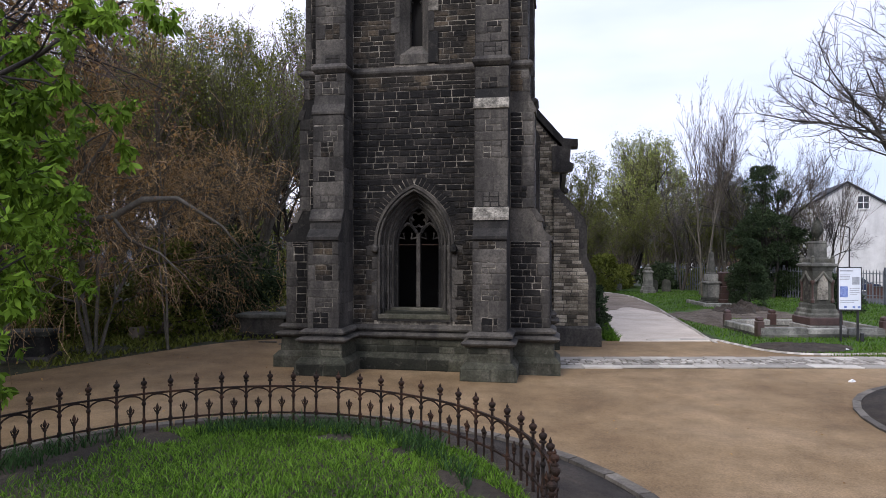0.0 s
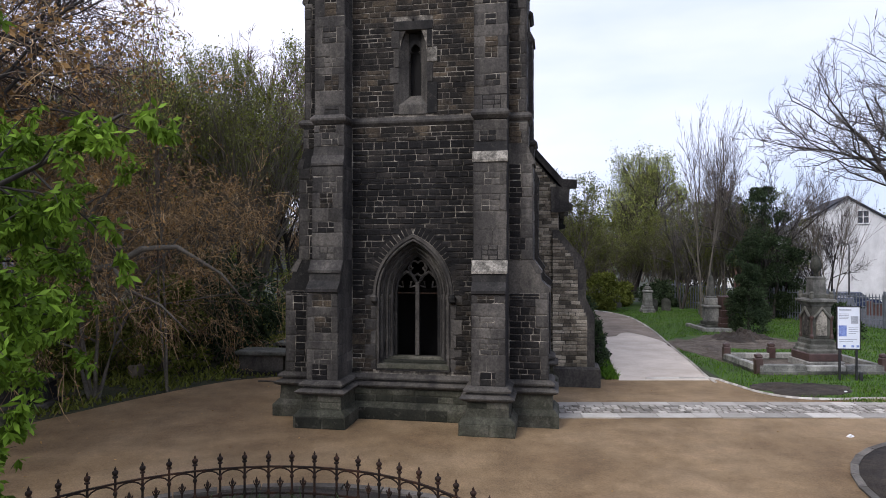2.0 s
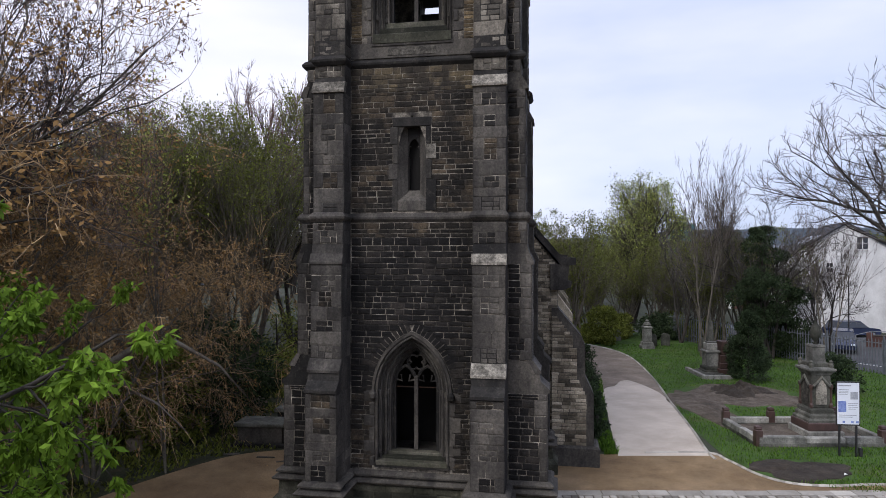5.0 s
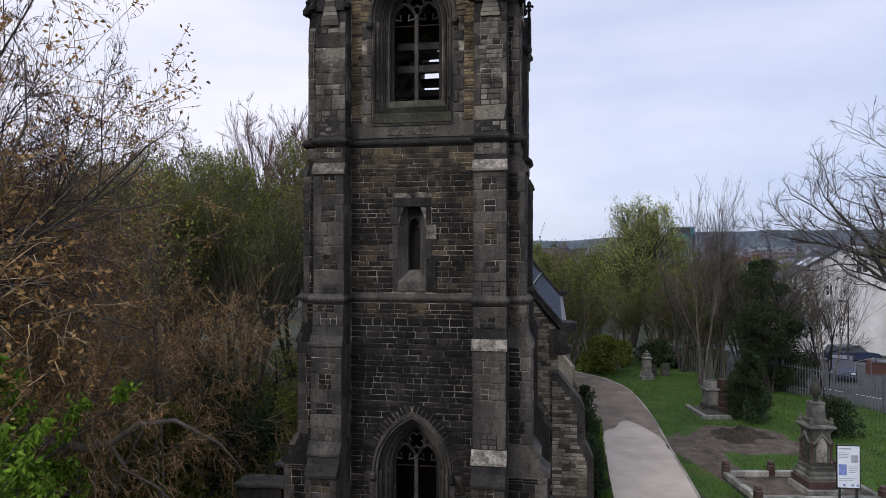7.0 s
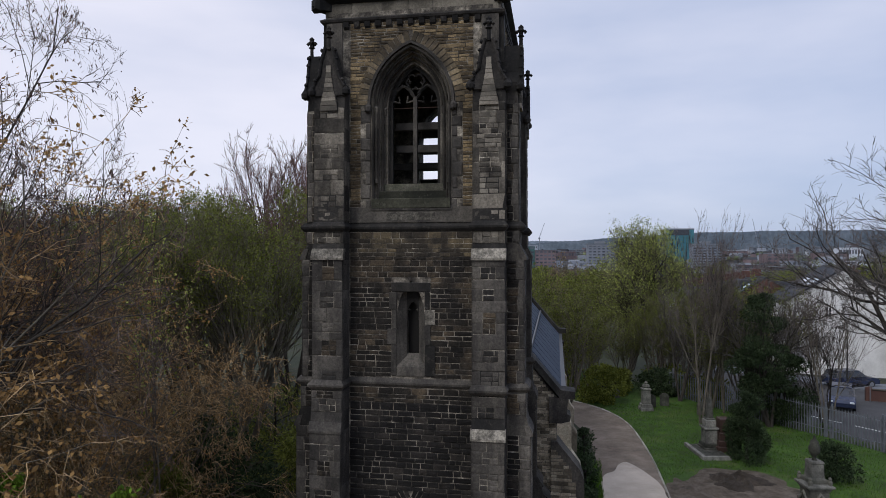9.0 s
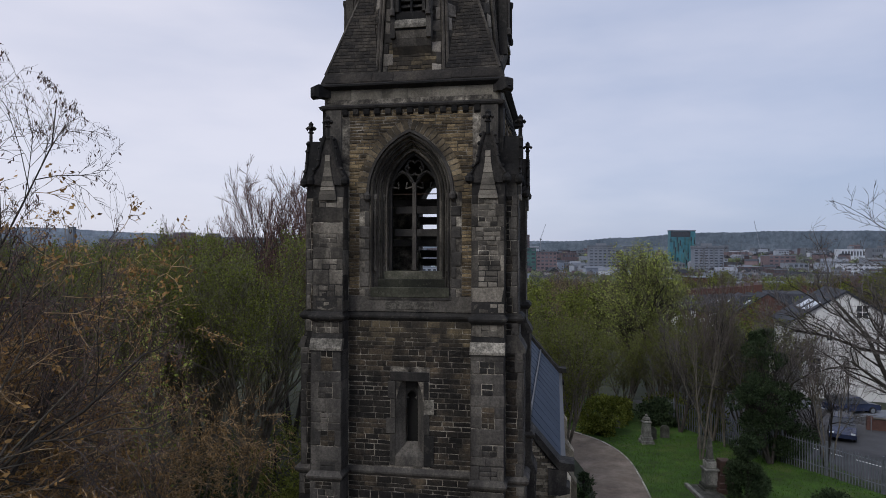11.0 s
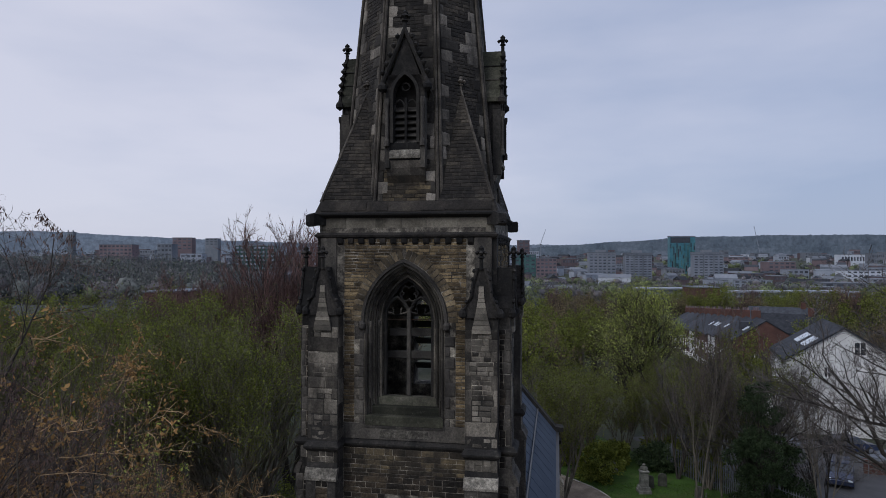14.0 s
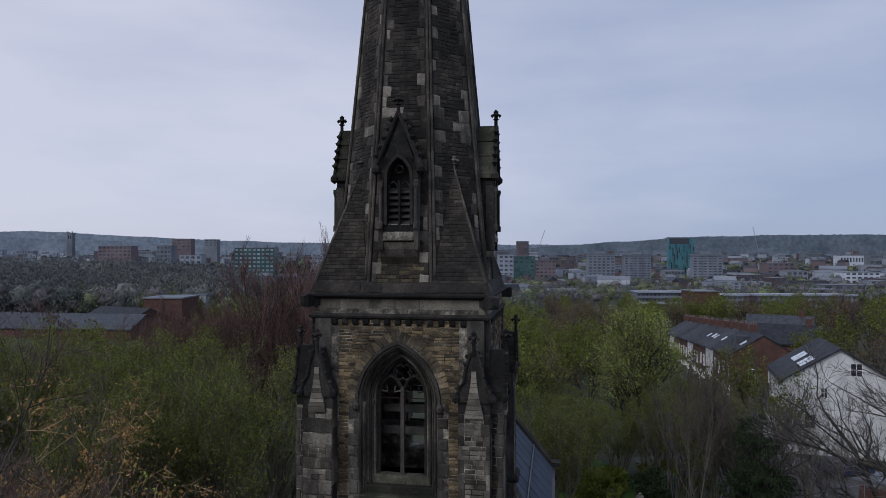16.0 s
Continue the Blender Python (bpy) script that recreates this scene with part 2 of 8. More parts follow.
M_SETT = surface("worn_setts", [(0.15, 0.137, 0.115), (0.26, 0.24, 0.205), (0.38, 0.355, 0.31)], 1.5, 25, bump=0.4, rnd=0.45, grain=0.25)
M_SLAB = surface("pale_kerb_slabs", [(0.27, 0.25, 0.212), (0.4, 0.375, 0.33)], 1.2, 25, bump=0.3, rnd=0.4, grain=0.2)
M_GRAVE = surface("grey_memorial_stone", [(0.085, 0.085, 0.074), (0.18, 0.177, 0.157), (0.28, 0.272, 0.24)], 2.2, 22, bump=0.4, rnd=0.4, grain=0.4, stain=0.35)
M_GRAVEDK = surface("mossy_memorial_stone", [(0.035, 0.037, 0.028), (0.075, 0.075, 0.062), (0.13, 0.127, 0.108)], 2.2, 22, bump=0.4, rnd=0.4, grain=0.4, stain=0.35)
M_REDGRAN = surface("red_granite", [(0.042, 0.024, 0.02), (0.078, 0.045, 0.037)], 4, 90, rough=0.45, bump=0.1, grain=0.4, spec=0.5)
M_BARK = surface("grey_brown_bark", [(0.075, 0.066, 0.052), (0.17, 0.15, 0.12)], 3, 30, bump=0.6, dist=0.01, grain=0.4)
M_BARKDK = surface("dark_wet_bark", [(0.024, 0.021, 0.018), (0.055, 0.048, 0.04)], 3, 30, bump=0.6, dist=0.01, grain=0.4)
M_TWIGBR = surface("rust_brown_twigs", [(0.2, 0.137, 0.07), (0.42, 0.29, 0.15)], 0.6, 12, bump=0, rnd=0.9, grain=0.3)
M_TWIGGY = surface("grey_twigs", [(0.065, 0.058, 0.055), (0.125, 0.112, 0.106)], 0.6, 12, bump=0, rnd=0.7, grain=0.3)
M_TWIGPU = surface("purple_brown_twigs", [(0.075, 0.044, 0.04), (0.15, 0.09, 0.08)], 0.6, 12, bump=0, rnd=0.7, grain=0.3)
M_TWIGOL = surface("olive_twigs", [(0.075, 0.07, 0.042), (0.14, 0.132, 0.075)], 0.6, 12, bump=0, rnd=0.7, grain=0.3)
M_TWIGLM = surface("pale_olive_twigs", [(0.085, 0.083, 0.046), (0.155, 0.15, 0.085)], 0.6, 12, bump=0, rnd=0.7, grain=0.3)
M_LEAFBR = leafy("bright_spring_leaves", [(0.08, 0.145, 0.012), (0.19, 0.31, 0.036)])
M_LEAFMP = leafy("young_maple_leaves", [(0.2, 0.245, 0.048), (0.34, 0.38, 0.1)])
M_TWIGAL = surface("brown_alder_twigs", [(0.062, 0.049, 0.044), (0.128, 0.102, 0.09)], 0.6, 12, bump=0, rnd=0.7, grain=0.3)
M_LEAFYG = leafy("yellow_green_buds", [(0.08, 0.094, 0.022), (0.148, 0.162, 0.037)])
M_LEAFOL = leafy("olive_green_buds", [(0.1, 0.12, 0.022), (0.18, 0.2, 0.042)])
M_LEAFRU = leafy("rust_brown_buds", [(0.21, 0.122, 0.05), (0.36, 0.22, 0.084)])
M_LEAFDK = leafy("dark_evergreen_leaves", [(0.028, 0.045, 0.023), (0.062, 0.088, 0.042)], 0.8)
M_BLADE = leafy("grass_blades", [(0.042, 0.098, 0.008), (0.1, 0.19, 0.02)])
M_BEDGRASS = leafy("fresh_bed_grass", [(0.05, 0.115, 0.012), (0.14, 0.255, 0.03)])
M_BLADEDK = leafy("dark_bulb_leaves", [(0.025, 0.06, 0.018), (0.045, 0.09, 0.03)])
M_CATKIN = leafy("brown_catkins", [(0.085, 0.055, 0.05), (0.17, 0.115, 0.095)])
M_WHITE = surface("white_render", [(0.5, 0.5, 0.49), (0.64, 0.64, 0.63)], 0.5, 15, bump=0.1, grain=0.12, stain=0.12)
M_BRICK = surface("dark_red_brick_wall", [(0.065, 0.034, 0.028), (0.115, 0.06, 0.048)], 0.8, 15, bump=0.2, grain=0.25)
M_GLASSDK = surface("dark_window_glass", [(0.02, 0.023, 0.028), (0.04, 0.045, 0.055)], 0.6, 5, rough=0.15, bump=0, grain=0.1, spec=0.6)
M_PAINTW = surface("white_painted_frame", [(0.6, 0.6, 0.58), (0.75, 0.75, 0.73)], 2, 20, rough=0.5, bump=0.05, grain=0.08)
# blue cast of distance haze is mixed into both concretes
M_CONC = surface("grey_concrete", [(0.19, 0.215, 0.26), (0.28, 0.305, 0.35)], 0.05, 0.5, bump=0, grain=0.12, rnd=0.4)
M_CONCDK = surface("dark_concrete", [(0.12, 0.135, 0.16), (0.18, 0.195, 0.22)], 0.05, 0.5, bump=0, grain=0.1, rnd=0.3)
M_TEAL = surface("teal_cladding", [(0.024, 0.085, 0.112), (0.052, 0.16, 0.195)], 0.09, 0.4, rough=0.4, bump=0, grain=0.25, rnd=0.5)
M_GREENGLASS = surface("green_glazing", [(0.03, 0.075, 0.075), (0.06, 0.125, 0.12)], 0.09, 0.4, rough=0.3, bump=0, grain=0.25, rnd=0.5)
# brick made paler and bluer, distance haze put into its colour
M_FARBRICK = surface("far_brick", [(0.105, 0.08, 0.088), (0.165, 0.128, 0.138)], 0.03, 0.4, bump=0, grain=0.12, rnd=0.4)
# haze over the valley is put into these two wood colours
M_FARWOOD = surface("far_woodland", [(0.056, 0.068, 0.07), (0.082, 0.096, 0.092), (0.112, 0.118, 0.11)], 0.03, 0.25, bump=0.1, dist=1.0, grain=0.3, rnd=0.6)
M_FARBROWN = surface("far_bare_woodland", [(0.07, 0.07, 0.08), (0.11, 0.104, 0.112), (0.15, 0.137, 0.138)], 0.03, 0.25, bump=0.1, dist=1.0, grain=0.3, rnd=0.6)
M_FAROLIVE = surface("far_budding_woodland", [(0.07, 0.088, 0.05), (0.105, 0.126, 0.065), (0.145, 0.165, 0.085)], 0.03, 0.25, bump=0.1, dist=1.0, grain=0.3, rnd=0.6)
# white render with distance haze mixed into the colour
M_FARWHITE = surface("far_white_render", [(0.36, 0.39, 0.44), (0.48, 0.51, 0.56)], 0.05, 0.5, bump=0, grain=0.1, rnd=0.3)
# less haze painted into the nearer slopes than into the far hills
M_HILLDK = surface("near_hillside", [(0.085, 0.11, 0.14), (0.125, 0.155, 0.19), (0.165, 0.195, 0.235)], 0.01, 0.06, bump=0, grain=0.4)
M_TWIGRU = surface("dull_rust_twigs", [(0.17, 0.116, 0.064), (0.34, 0.235, 0.125)], 0.6, 12, bump=0, rnd=0.9, grain=0.3)
M_LEAFDU = leafy("dull_brown_buds", [(0.13, 0.1, 0.055), (0.21, 0.165, 0.09)])
# blue-grey distance haze is painted into the hill colour
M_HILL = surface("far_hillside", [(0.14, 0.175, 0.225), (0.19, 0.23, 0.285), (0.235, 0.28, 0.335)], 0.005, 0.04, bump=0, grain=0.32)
M_ASPHALT = surface("asphalt", [(0.045, 0.045, 0.047), (0.075, 0.075, 0.078)], 0.5, 30, bump=0.3, grain=0.2)
M_GALV = surface("galvanised_steel", [(0.11, 0.12, 0.135), (0.19, 0.204, 0.225)], 1.5, 20, rough=0.6, bump=0.05, metal=0.15, grain=0.15)
M_BLACKPAINT = surface("black_paint", [(0.012, 0.012, 0.013), (0.025, 0.025, 0.026)], 3, 30, rough=0.4, bump=0.1, grain=0.2, spec=0.5)
M_SIGN = surface("white_sign_board", [(0.62, 0.66, 0.72), (0.72, 0.75, 0.8)], 1.0, 10, rough=0.4, bump=0, grain=0.04)
M_BLUEINK = surface("blue_print", [(0.06, 0.09, 0.3), (0.25, 0.33, 0.6)], 9, 30, rough=0.4, bump=0, grain=0.2)
M_GREYINK = surface("grey_print", [(0.25, 0.27, 0.3), (0.38, 0.4, 0.43)], 9, 30, rough=0.4, bump=0, grain=0.2)
M_CARBLUE = surface("dark_blue_car_paint", [(0.02, 0.028, 0.06), (0.03, 0.04, 0.08)], 1, 10, rough=0.25, bump=0, grain=0.05, spec=0.6)
M_CARGREY = surface("silver_car_paint", [(0.3, 0.32, 0.34), (0.36, 0.38, 0.4)], 1, 10, rough=0.3, bump=0, metal=0.5, grain=0.05, spec=0.6)
M_RUBBER = surface("black_rubber", [(0.012, 0.012, 0.012), (0.02, 0.02, 0.02)], 5, 30, rough=0.8, bump=0, grain=0.1)
# panes lifted towards the wall tone: haze and reflected sky in the colour
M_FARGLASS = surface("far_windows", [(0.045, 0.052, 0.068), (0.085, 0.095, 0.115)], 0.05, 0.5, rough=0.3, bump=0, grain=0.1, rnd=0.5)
M_KERB = surface("grey_kerb_stone", [(0.065, 0.058, 0.048), (0.125, 0.112, 0.094)], 1.5, 22, bump=0.4, rnd=0.4, grain=0.4, stain=0.3)
M_SKYLIGHT = surface("skylight_glass", [(0.55, 0.6, 0.66), (0.65, 0.7, 0.75)], 1, 5, rough=0.2, bump=0, grain=0.05)

# ---------------------------------------------------------------- mesh tools


class Mesh:
    """Collects vertices and faces for one mesh."""

    def __init__(self):
        self.v, self.f = [], []

    def add(self, verts, faces, m=None):
        k = len(self.v)
        self.v.extend([tuple(m @ Vector(p)) for p in verts] if m is not None else [tuple(p) for p in verts])
        self.f.extend([tuple(k + i for i in fc) for fc in faces])
        return self

    def box(self, x0, x1, y0, y1, z0, z1, m=None, c=0.0):
        if c <= 0:
            vs = [(x0, y0, z0), (x1, y0, z0), (x1, y1, z0), (x0, y1, z0), (x0, y0, z1), (x1, y0, z1), (x1, y1, z1), (x0, y1, z1)]
            return self.add(vs, [(0, 3, 2, 1), (4, 5, 6, 7), (0, 1, 5, 4), (1, 2, 6, 5), (2, 3, 7, 6), (3, 0, 4, 7)], m)
        c = min(c, (x1 - x0) * 0.45, (y1 - y0) * 0.45, (z1 - z0) * 0.45)
        vs, fs = [], []
        for z, i in ((z0, c), (z0 + c, 0), (z1 - c, 0), (z1, c)):
            vs += [(x0 + i, y0 + i, z), (x1 - i, y0 + i, z), (x1 - i, y1 - i, z), (x0 + i, y1 - i, z)]
        fs.append((3, 2, 1, 0))
        for r in range(3):
            for k in range(4):
                fs.append((4 * r + k, 4 * r + (k + 1) % 4, 4 * r + 4 + (k + 1) % 4, 4 * r + 4 + k))
        fs.append((12, 13, 14, 15))
        return self.add(vs, fs, m)

    def extrude(self, pts, vec, m=None):
        n = len(pts)
        top = [(p[0] + vec[0], p[1] + vec[1], p[2] + vec[2]) for p in pts]
        return self.add(list(pts) + top, [tuple(range(n - 1, -1, -1)), tuple(range(n, 2 * n))] + [(i, (i + 1) % n, n + (i + 1) % n, n + i) for i in range(n)], m)

    def loft(self, rings, m=None, caps=True):
        n = len(rings[0])
        vs = [p for r in rings for p in r]
        fs = [(n * r + i, n * r + (i + 1) % n, n * r + n + (i + 1) % n, n * r + n + i) for r in range(len(rings) - 1) for i in range(n)]
        if caps:
            fs += [tuple(range(n - 1, -1, -1)), tuple(range(len(vs) - n, len(vs)))]
        return self.add(vs, fs, m)

    def lathe(self, prof, n=10, at=(0, 0, 0), m=None, turn=0.0):
        rings = [[(at[0] + r * math.cos(turn + 2 * math.pi * i / n), at[1] + r * math.sin(turn + 2 * math.pi * i / n), at[2] + z) for i in range(n)] for r, z in prof]
        return self.loft(rings, m)

    def tube(self, pts, rad, n=6, m=None):
        pts = [Vector(p) for p in pts]
        rad = [rad] * len(pts) if isinstance(rad, (int, float)) else rad
        rings = []
        for i, p in enumerate(pts):
            d = (pts[min(i + 1, len(pts) - 1)] - pts[max(i - 1, 0)]).normalized()
            a = d.cross(Vector((0, 0, 1)) if abs(d.z) < 0.9 else Vector((1, 0, 0))).normalized()
            b = d.cross(a)
            rings.append([tuple(p + rad[i] * (math.cos(2 * math.pi * k / n) * a + math.sin(2 * math.pi * k / n) * b)) for k in range(n)])
        return self.loft(rings, m)

    def ring(self, outline, prof, m=None):
        """Sweeps a moulding (out, up) along a closed outline that runs anticlockwise."""
        n = len(outline)
        offs = []
        for i in range(n):
            p0, p, p1 = outline[i - 1], outline[i], outline[(i + 1) % n]
            a = Vector((p[1] - p0[1], p0[0] - p[0])).normalized()
            b = Vector((p1[1] - p[1], p[0] - p1[0])).normalized()
            s = a + b
            offs.append(s / max(0.35, s.dot(a)))
        rings = [[(p[0] + o[0] * d, p[1] + o[1] * d, z) for p, o in zip(outline, offs)] for d, z in prof]
        return self.loft(rings, m)

    def data(self, name, weld=False):
        me = bpy.data.meshes.new(name)
        me.from_pydata(self.v, [], self.f)
        me.validate()
        if weld:
            bm = bmesh.new()
            bm.from_mesh(me)
            bmesh.ops.remove_doubles(bm, verts=bm.verts, dist=0.0005)
            bm.to_mesh(me)
            bm.free()
        return me


def smooth(ob):
    ob.data.polygons.foreach_set("use_smooth", [True] * len(ob.data.polygons))
    return ob


def part(name, mb, material, parent=None, label="", m=None):
    me = mb if isinstance(mb, bpy.types.Mesh) else mb.data(name)
    if material is not None and not me.materials:
        me.materials.append(material)
    ob = new(name, me)
    if parent is not None:
        ob.parent = parent
    if m is not None:
        ob.matrix_local = m
    if label:
        ob["label"] = label
    return ob


def thing(name, m, label, category, group="", kind=""):
    ob = new(name)
    ob.matrix_world = m
    ob.empty_display_size = 0.3
    return tagged(ob, label, category, group, kind)


def raw_mesh(name, V, quads=None, tris=None):
    """A mesh from arrays, made fast."""
    me = bpy.data.meshes.new(name)
    nq = 0 if quads is None else len(quads)
    nt = 0 if tris is None else len(tris)
    me.vertices.add(len(V))
    me.vertices.foreach_set("co", np.ascontiguousarray(V, dtype=np.float32).ravel())
    idx = np.concatenate([np.asarray(quads, dtype=np.int32).ravel() if nq else np.zeros(0, np.int32), np.asarray(tris, dtype=np.int32).ravel() if nt else np.zeros(0, np.int32)])
    me.loops.add(len(idx))
    me.loops.foreach_set("vertex_index", idx)
    me.polygons.add(nq + nt)
    start = np.concatenate([np.arange(nq) * 4, nq * 4 + np.arange(nt) * 3]).astype(np.int32)
    me.polygons.foreach_set("loop_start", start)
    me.update(calc_edges=True)
    return me


# ---------------------------------------------------------------- masonry tools
STONE_UNITS = []
for k in range(24):
    r = random.Random(100 + k)
    i = 0.06
    def j(a):
        return r.uniform(-a, a)
    vs = [(-0.5, 0.4, -0.5), (0.5, 0.4, -0.5), (0.5, 0.4, 0.5), (-0.5, 0.4, 0.5),
          (-0.5 + j(0.03), -0.45 + j(0.15), -0.5 + j(0.07)), (0.5 + j(0.03), -0.45 + j(0.15), -0.5 + j(0.07)), (0.5 + j(0.03), -0.45 + j(0.15), 0.5 + j(0.07)), (-0.5 + j(0.03), -0.45 + j(0.15), 0.5 + j(0.07)),
          (-0.5 + i + j(0.02), -0.9 + j(0.25), -0.5 + 2 * i + j(0.04)), (0.5 - i + j(0.02), -0.9 + j(0.25), -0.5 + 2 * i + j(0.04)),
          (0.5 - i + j(0.02), -0.9 + j(0.25), 0.5 - 2 * i + j(0.04)), (-0.5 + i + j(0.02), -0.9 + j(0.25), 0.5 - 2 * i + j(0.04)), (j(0.2), -1.1 + j(0.2), j(0.15))]
    fs = [(0, 1, 5, 4), (1, 2, 6, 5), (2, 3, 7, 6), (3, 0, 4, 7), (4, 5, 9, 8), (5, 6, 10, 9), (6, 7, 11, 10), (7, 4, 8, 11), (8, 9, 12), (9, 10, 12), (10, 11, 12), (11, 8, 12)]
    STONE_UNITS.append((vs, fs))
STONE_MESH = {}


def stone_mesh(k, material):
    key = (k, material.name)
    if key not in STONE_MESH:
        me = Mesh().add(*STONE_UNITS[k]).data("stone")
        me.materials.append(material)
        STONE_MESH[key] = me
    return STONE_MESH[key]


def put_stone(where, rect, depth, plane, rng, material=None, name="stone"):
    """One stone over the rectangle (x0, x1, z0, z1) of a plane: into the Mesh where, or as an object under the parent where."""
    x0, x1, z0, z1 = rect
    m = plane @ Matrix.Translation(((x0 + x1) / 2, 0, (z0 + z1) / 2)) @ Matrix.Rotation(rng.uniform(-0.012, 0.012), 4, "Y") @ Matrix.Diagonal((x1 - x0, depth, z1 - z0, 1))
    k = rng.randrange(len(STONE_UNITS))
    if isinstance(where, Mesh):
        where.add(*STONE_UNITS[k], m)
    else:
        part(name, stone_mesh(k, material), None, where, m=m)


def lay(x0f, x1f, z0, z1, hs, ws, rng, gap=0.022):
    """Rectangles of coursed stones between x0f(z) and x1f(z)."""
    rects, z = [], z0
    while z < z1 - 0.04:
        h = min(rng.uniform(*hs), z1 - z)
        if z1 - z - h < hs[0] * 0.6:
            h = z1 - z
        a, b = max(x0f(z), x0f(z + h)), min(x1f(z), x1f(z + h))
        x = a
        while x < b - 0.03:
            w = rng.uniform(*ws)
            if b - x - w < ws[0] * 0.7:
                w = b - x
            rects.append((x + gap / 2, x + w - gap / 2, z + gap / 2, z + h - gap / 2))
            x += w
        z += h
    return rects


def arch_w(z, half, spring, c):
    """Half width of a pointed opening at the height z above its springing line."""
    if z <= spring:
        return half
    r = half + c
    d = r * r - (z - spring) ** 2
    return max(0.0, math.sqrt(d) - c) if d > 0 else 0.0


def arch_line(half, z0, spring, c, n=10):
    """The outline of a pointed opening, from the foot of its left jamb over the apex to its right foot."""
    r = half + c
    top = math.acos(c / r)
    left = [(-half, z0)] + [(c - r * math.cos(top * k / n), spring + r * math.sin(top * k / n)) for k in range(n + 1)]
    return left + [(-x, z) for x, z in reversed(left[:-1])]


def arch_band(mb, inner, outer, y0, y1, m=None):
    """A moulded band between two outlines of the same count, from y0 to y1."""
    n = len(inner)
    vs = [(x, y0, z) for x, z in inner] + [(x, y0, z) for x, z in outer] + [(x, y1, z) for x, z in inner] + [(x, y1, z) for x, z in outer]
    fs = []
    for i in range(n - 1):
        fs += [(i, i + 1, n + i + 1, n + i), (i + 1, i, 2 * n + i, 2 * n + i + 1), (n + i, n + i + 1, 3 * n + i + 1, 3 * n + i), (2 * n + i + 1, 2 * n + i, 3 * n + i, 3 * n + i + 1)]
    fs += [(0, n, 3 * n, 2 * n), (n - 1, 3 * n - 1, 4 * n - 1, 2 * n - 1)]
    return mb.add(vs, fs, m)


def pierced(mb, x0, x1, z0, z1, y0, y1, holes, m=None):
    """A wall from x0 to x1 with openings: (half width, foot, springing, c) about x = 0."""
    zs = {z0, z1}
    for half, foot, spring, c in holes:
        zs.add(foot)
        zs |= {z for _, z in arch_line(half, foot, spring, c, 9)}
    zs = sorted(zs)

    def hw(z, up):
        for half, foot, spring, c in holes:
            top = spring + math.sqrt((half + c) ** 2 - c * c)
            if (foot <= z < top if up else foot < z <= top):
                return arch_w(z, half, spring, c)
        return 0.0
    for a, b in zip(zs, zs[1:]):
        wa, wb = hw(a, True), hw(b, False)
        if wa == 0 and wb == 0:
            mb.box(x0, x1, y0, y1, a, b, m)
        else:
            mb.extrude([(x0, y0, a), (-wa, y0, a), (-wb, y0, b), (x0, y0, b)], (0, y1 - y0, 0), m)
            mb.extrude([(wa, y0, a), (x1, y0, a), (x1, y0, b), (wb, y0, b)], (0, y1 - y0, 0), m)
    return mb


def finial(mb, at, h, m=None, s=1.0):
    """A foliate stone finial: stem, four knops, collar and bud."""
    x, y, z = at
    mb.lathe([(0.05 * s, 0), (0.045 * s, h * 0.45), (0.09 * s, h * 0.5), (0.05 * s, h * 0.56), (0.05 * s, h * 0.64), (0.1 * s, h * 0.72), (0.06 * s, h * 0.8), (0.07 * s, h * 0.88), (0.0, h)], 8, at, m)
    for k in range(4):
        a = math.pi / 2 * k
        mb.lathe([(0.0, -0.06 * s), (0.055 * s, 0), (0.0, 0.06 * s)], 6, (x + 0.1 * s * math.cos(a), y + 0.1 * s * math.sin(a), z + h * 0.68), m)
    return mb
# ---------------------------------------------------------------- the church tower
TOWER = pose(-0.321, 18.334, 0, 0, 0, -10)
H, WIN, WOUT = 2.28, 1.63, 2.36
rng = random.Random(7)
tower = thing("church_tower", TOWER, "soot-blackened Gothic stone church tower with angle buttresses and broach spire", "church tower")
SIDES = [pose(0, 0, 0, 0, 0, 90 * k) for k in range(4)]


def outline(w_in, w_out, proj, h):
    pts = []
    for k in range(4):
        c, s = round(math.cos(math.pi / 2 * k)), round(math.sin(math.pi / 2 * k))
        for x, y in ((-w_out, -proj), (-w_in, -proj), (-w_in, -h), (w_in, -h), (w_in, -proj), (w_out, -proj), (w_out, -w_out)):
            pts.append((x * c - y * s, x * s + y * c))
    return pts


LOW = (0.58, 1.5, 3.1, 0.605)     # the west window: half width, sill, springing, centre offset
BEL = (0.64, 12.46, 14.42, 0.572)  # the belfry openings
SLIT = (0.35, 7.7, 9.1, 1.0)
BACK = (0.62, 12.1, 14.15, 0.572)

# walls behind the rubble facing, one a side, hollow inside
for k, sm in enumerate(SIDES):
    mb = Mesh()
    holes = [(0.93, 1.2, 3.1, 0.605), SLIT, (1.03, 11.8, 14.42, 0.572)] if k == 0 else [BACK]
    pierced(mb, -2.05, 2.05, 0, 16.8, -H, -H + 0.7, holes, sm)
    part("wall", mb.data("wall", True), M_MORTAR, tower, "rubble wall with pale mortar joints")
part("floor", Mesh().box(-1.8, 1.8, -1.8, 1.8, 0.0, 0.12), M_DARKIN, tower)
part("belfry_floor", Mesh().box(-1.9, 1.9, -1.9, 1.9, 11.3, 11.5), M_WOODOLD, tower)
part("belfry_ceiling", Mesh().box(-1.9, 1.9, -1.9, 1.9, 16.3, 16.45), M_WOODOLD, tower)
# its near-black colour stands for the shade inside the window
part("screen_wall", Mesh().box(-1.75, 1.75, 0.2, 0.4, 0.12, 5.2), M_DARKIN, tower)
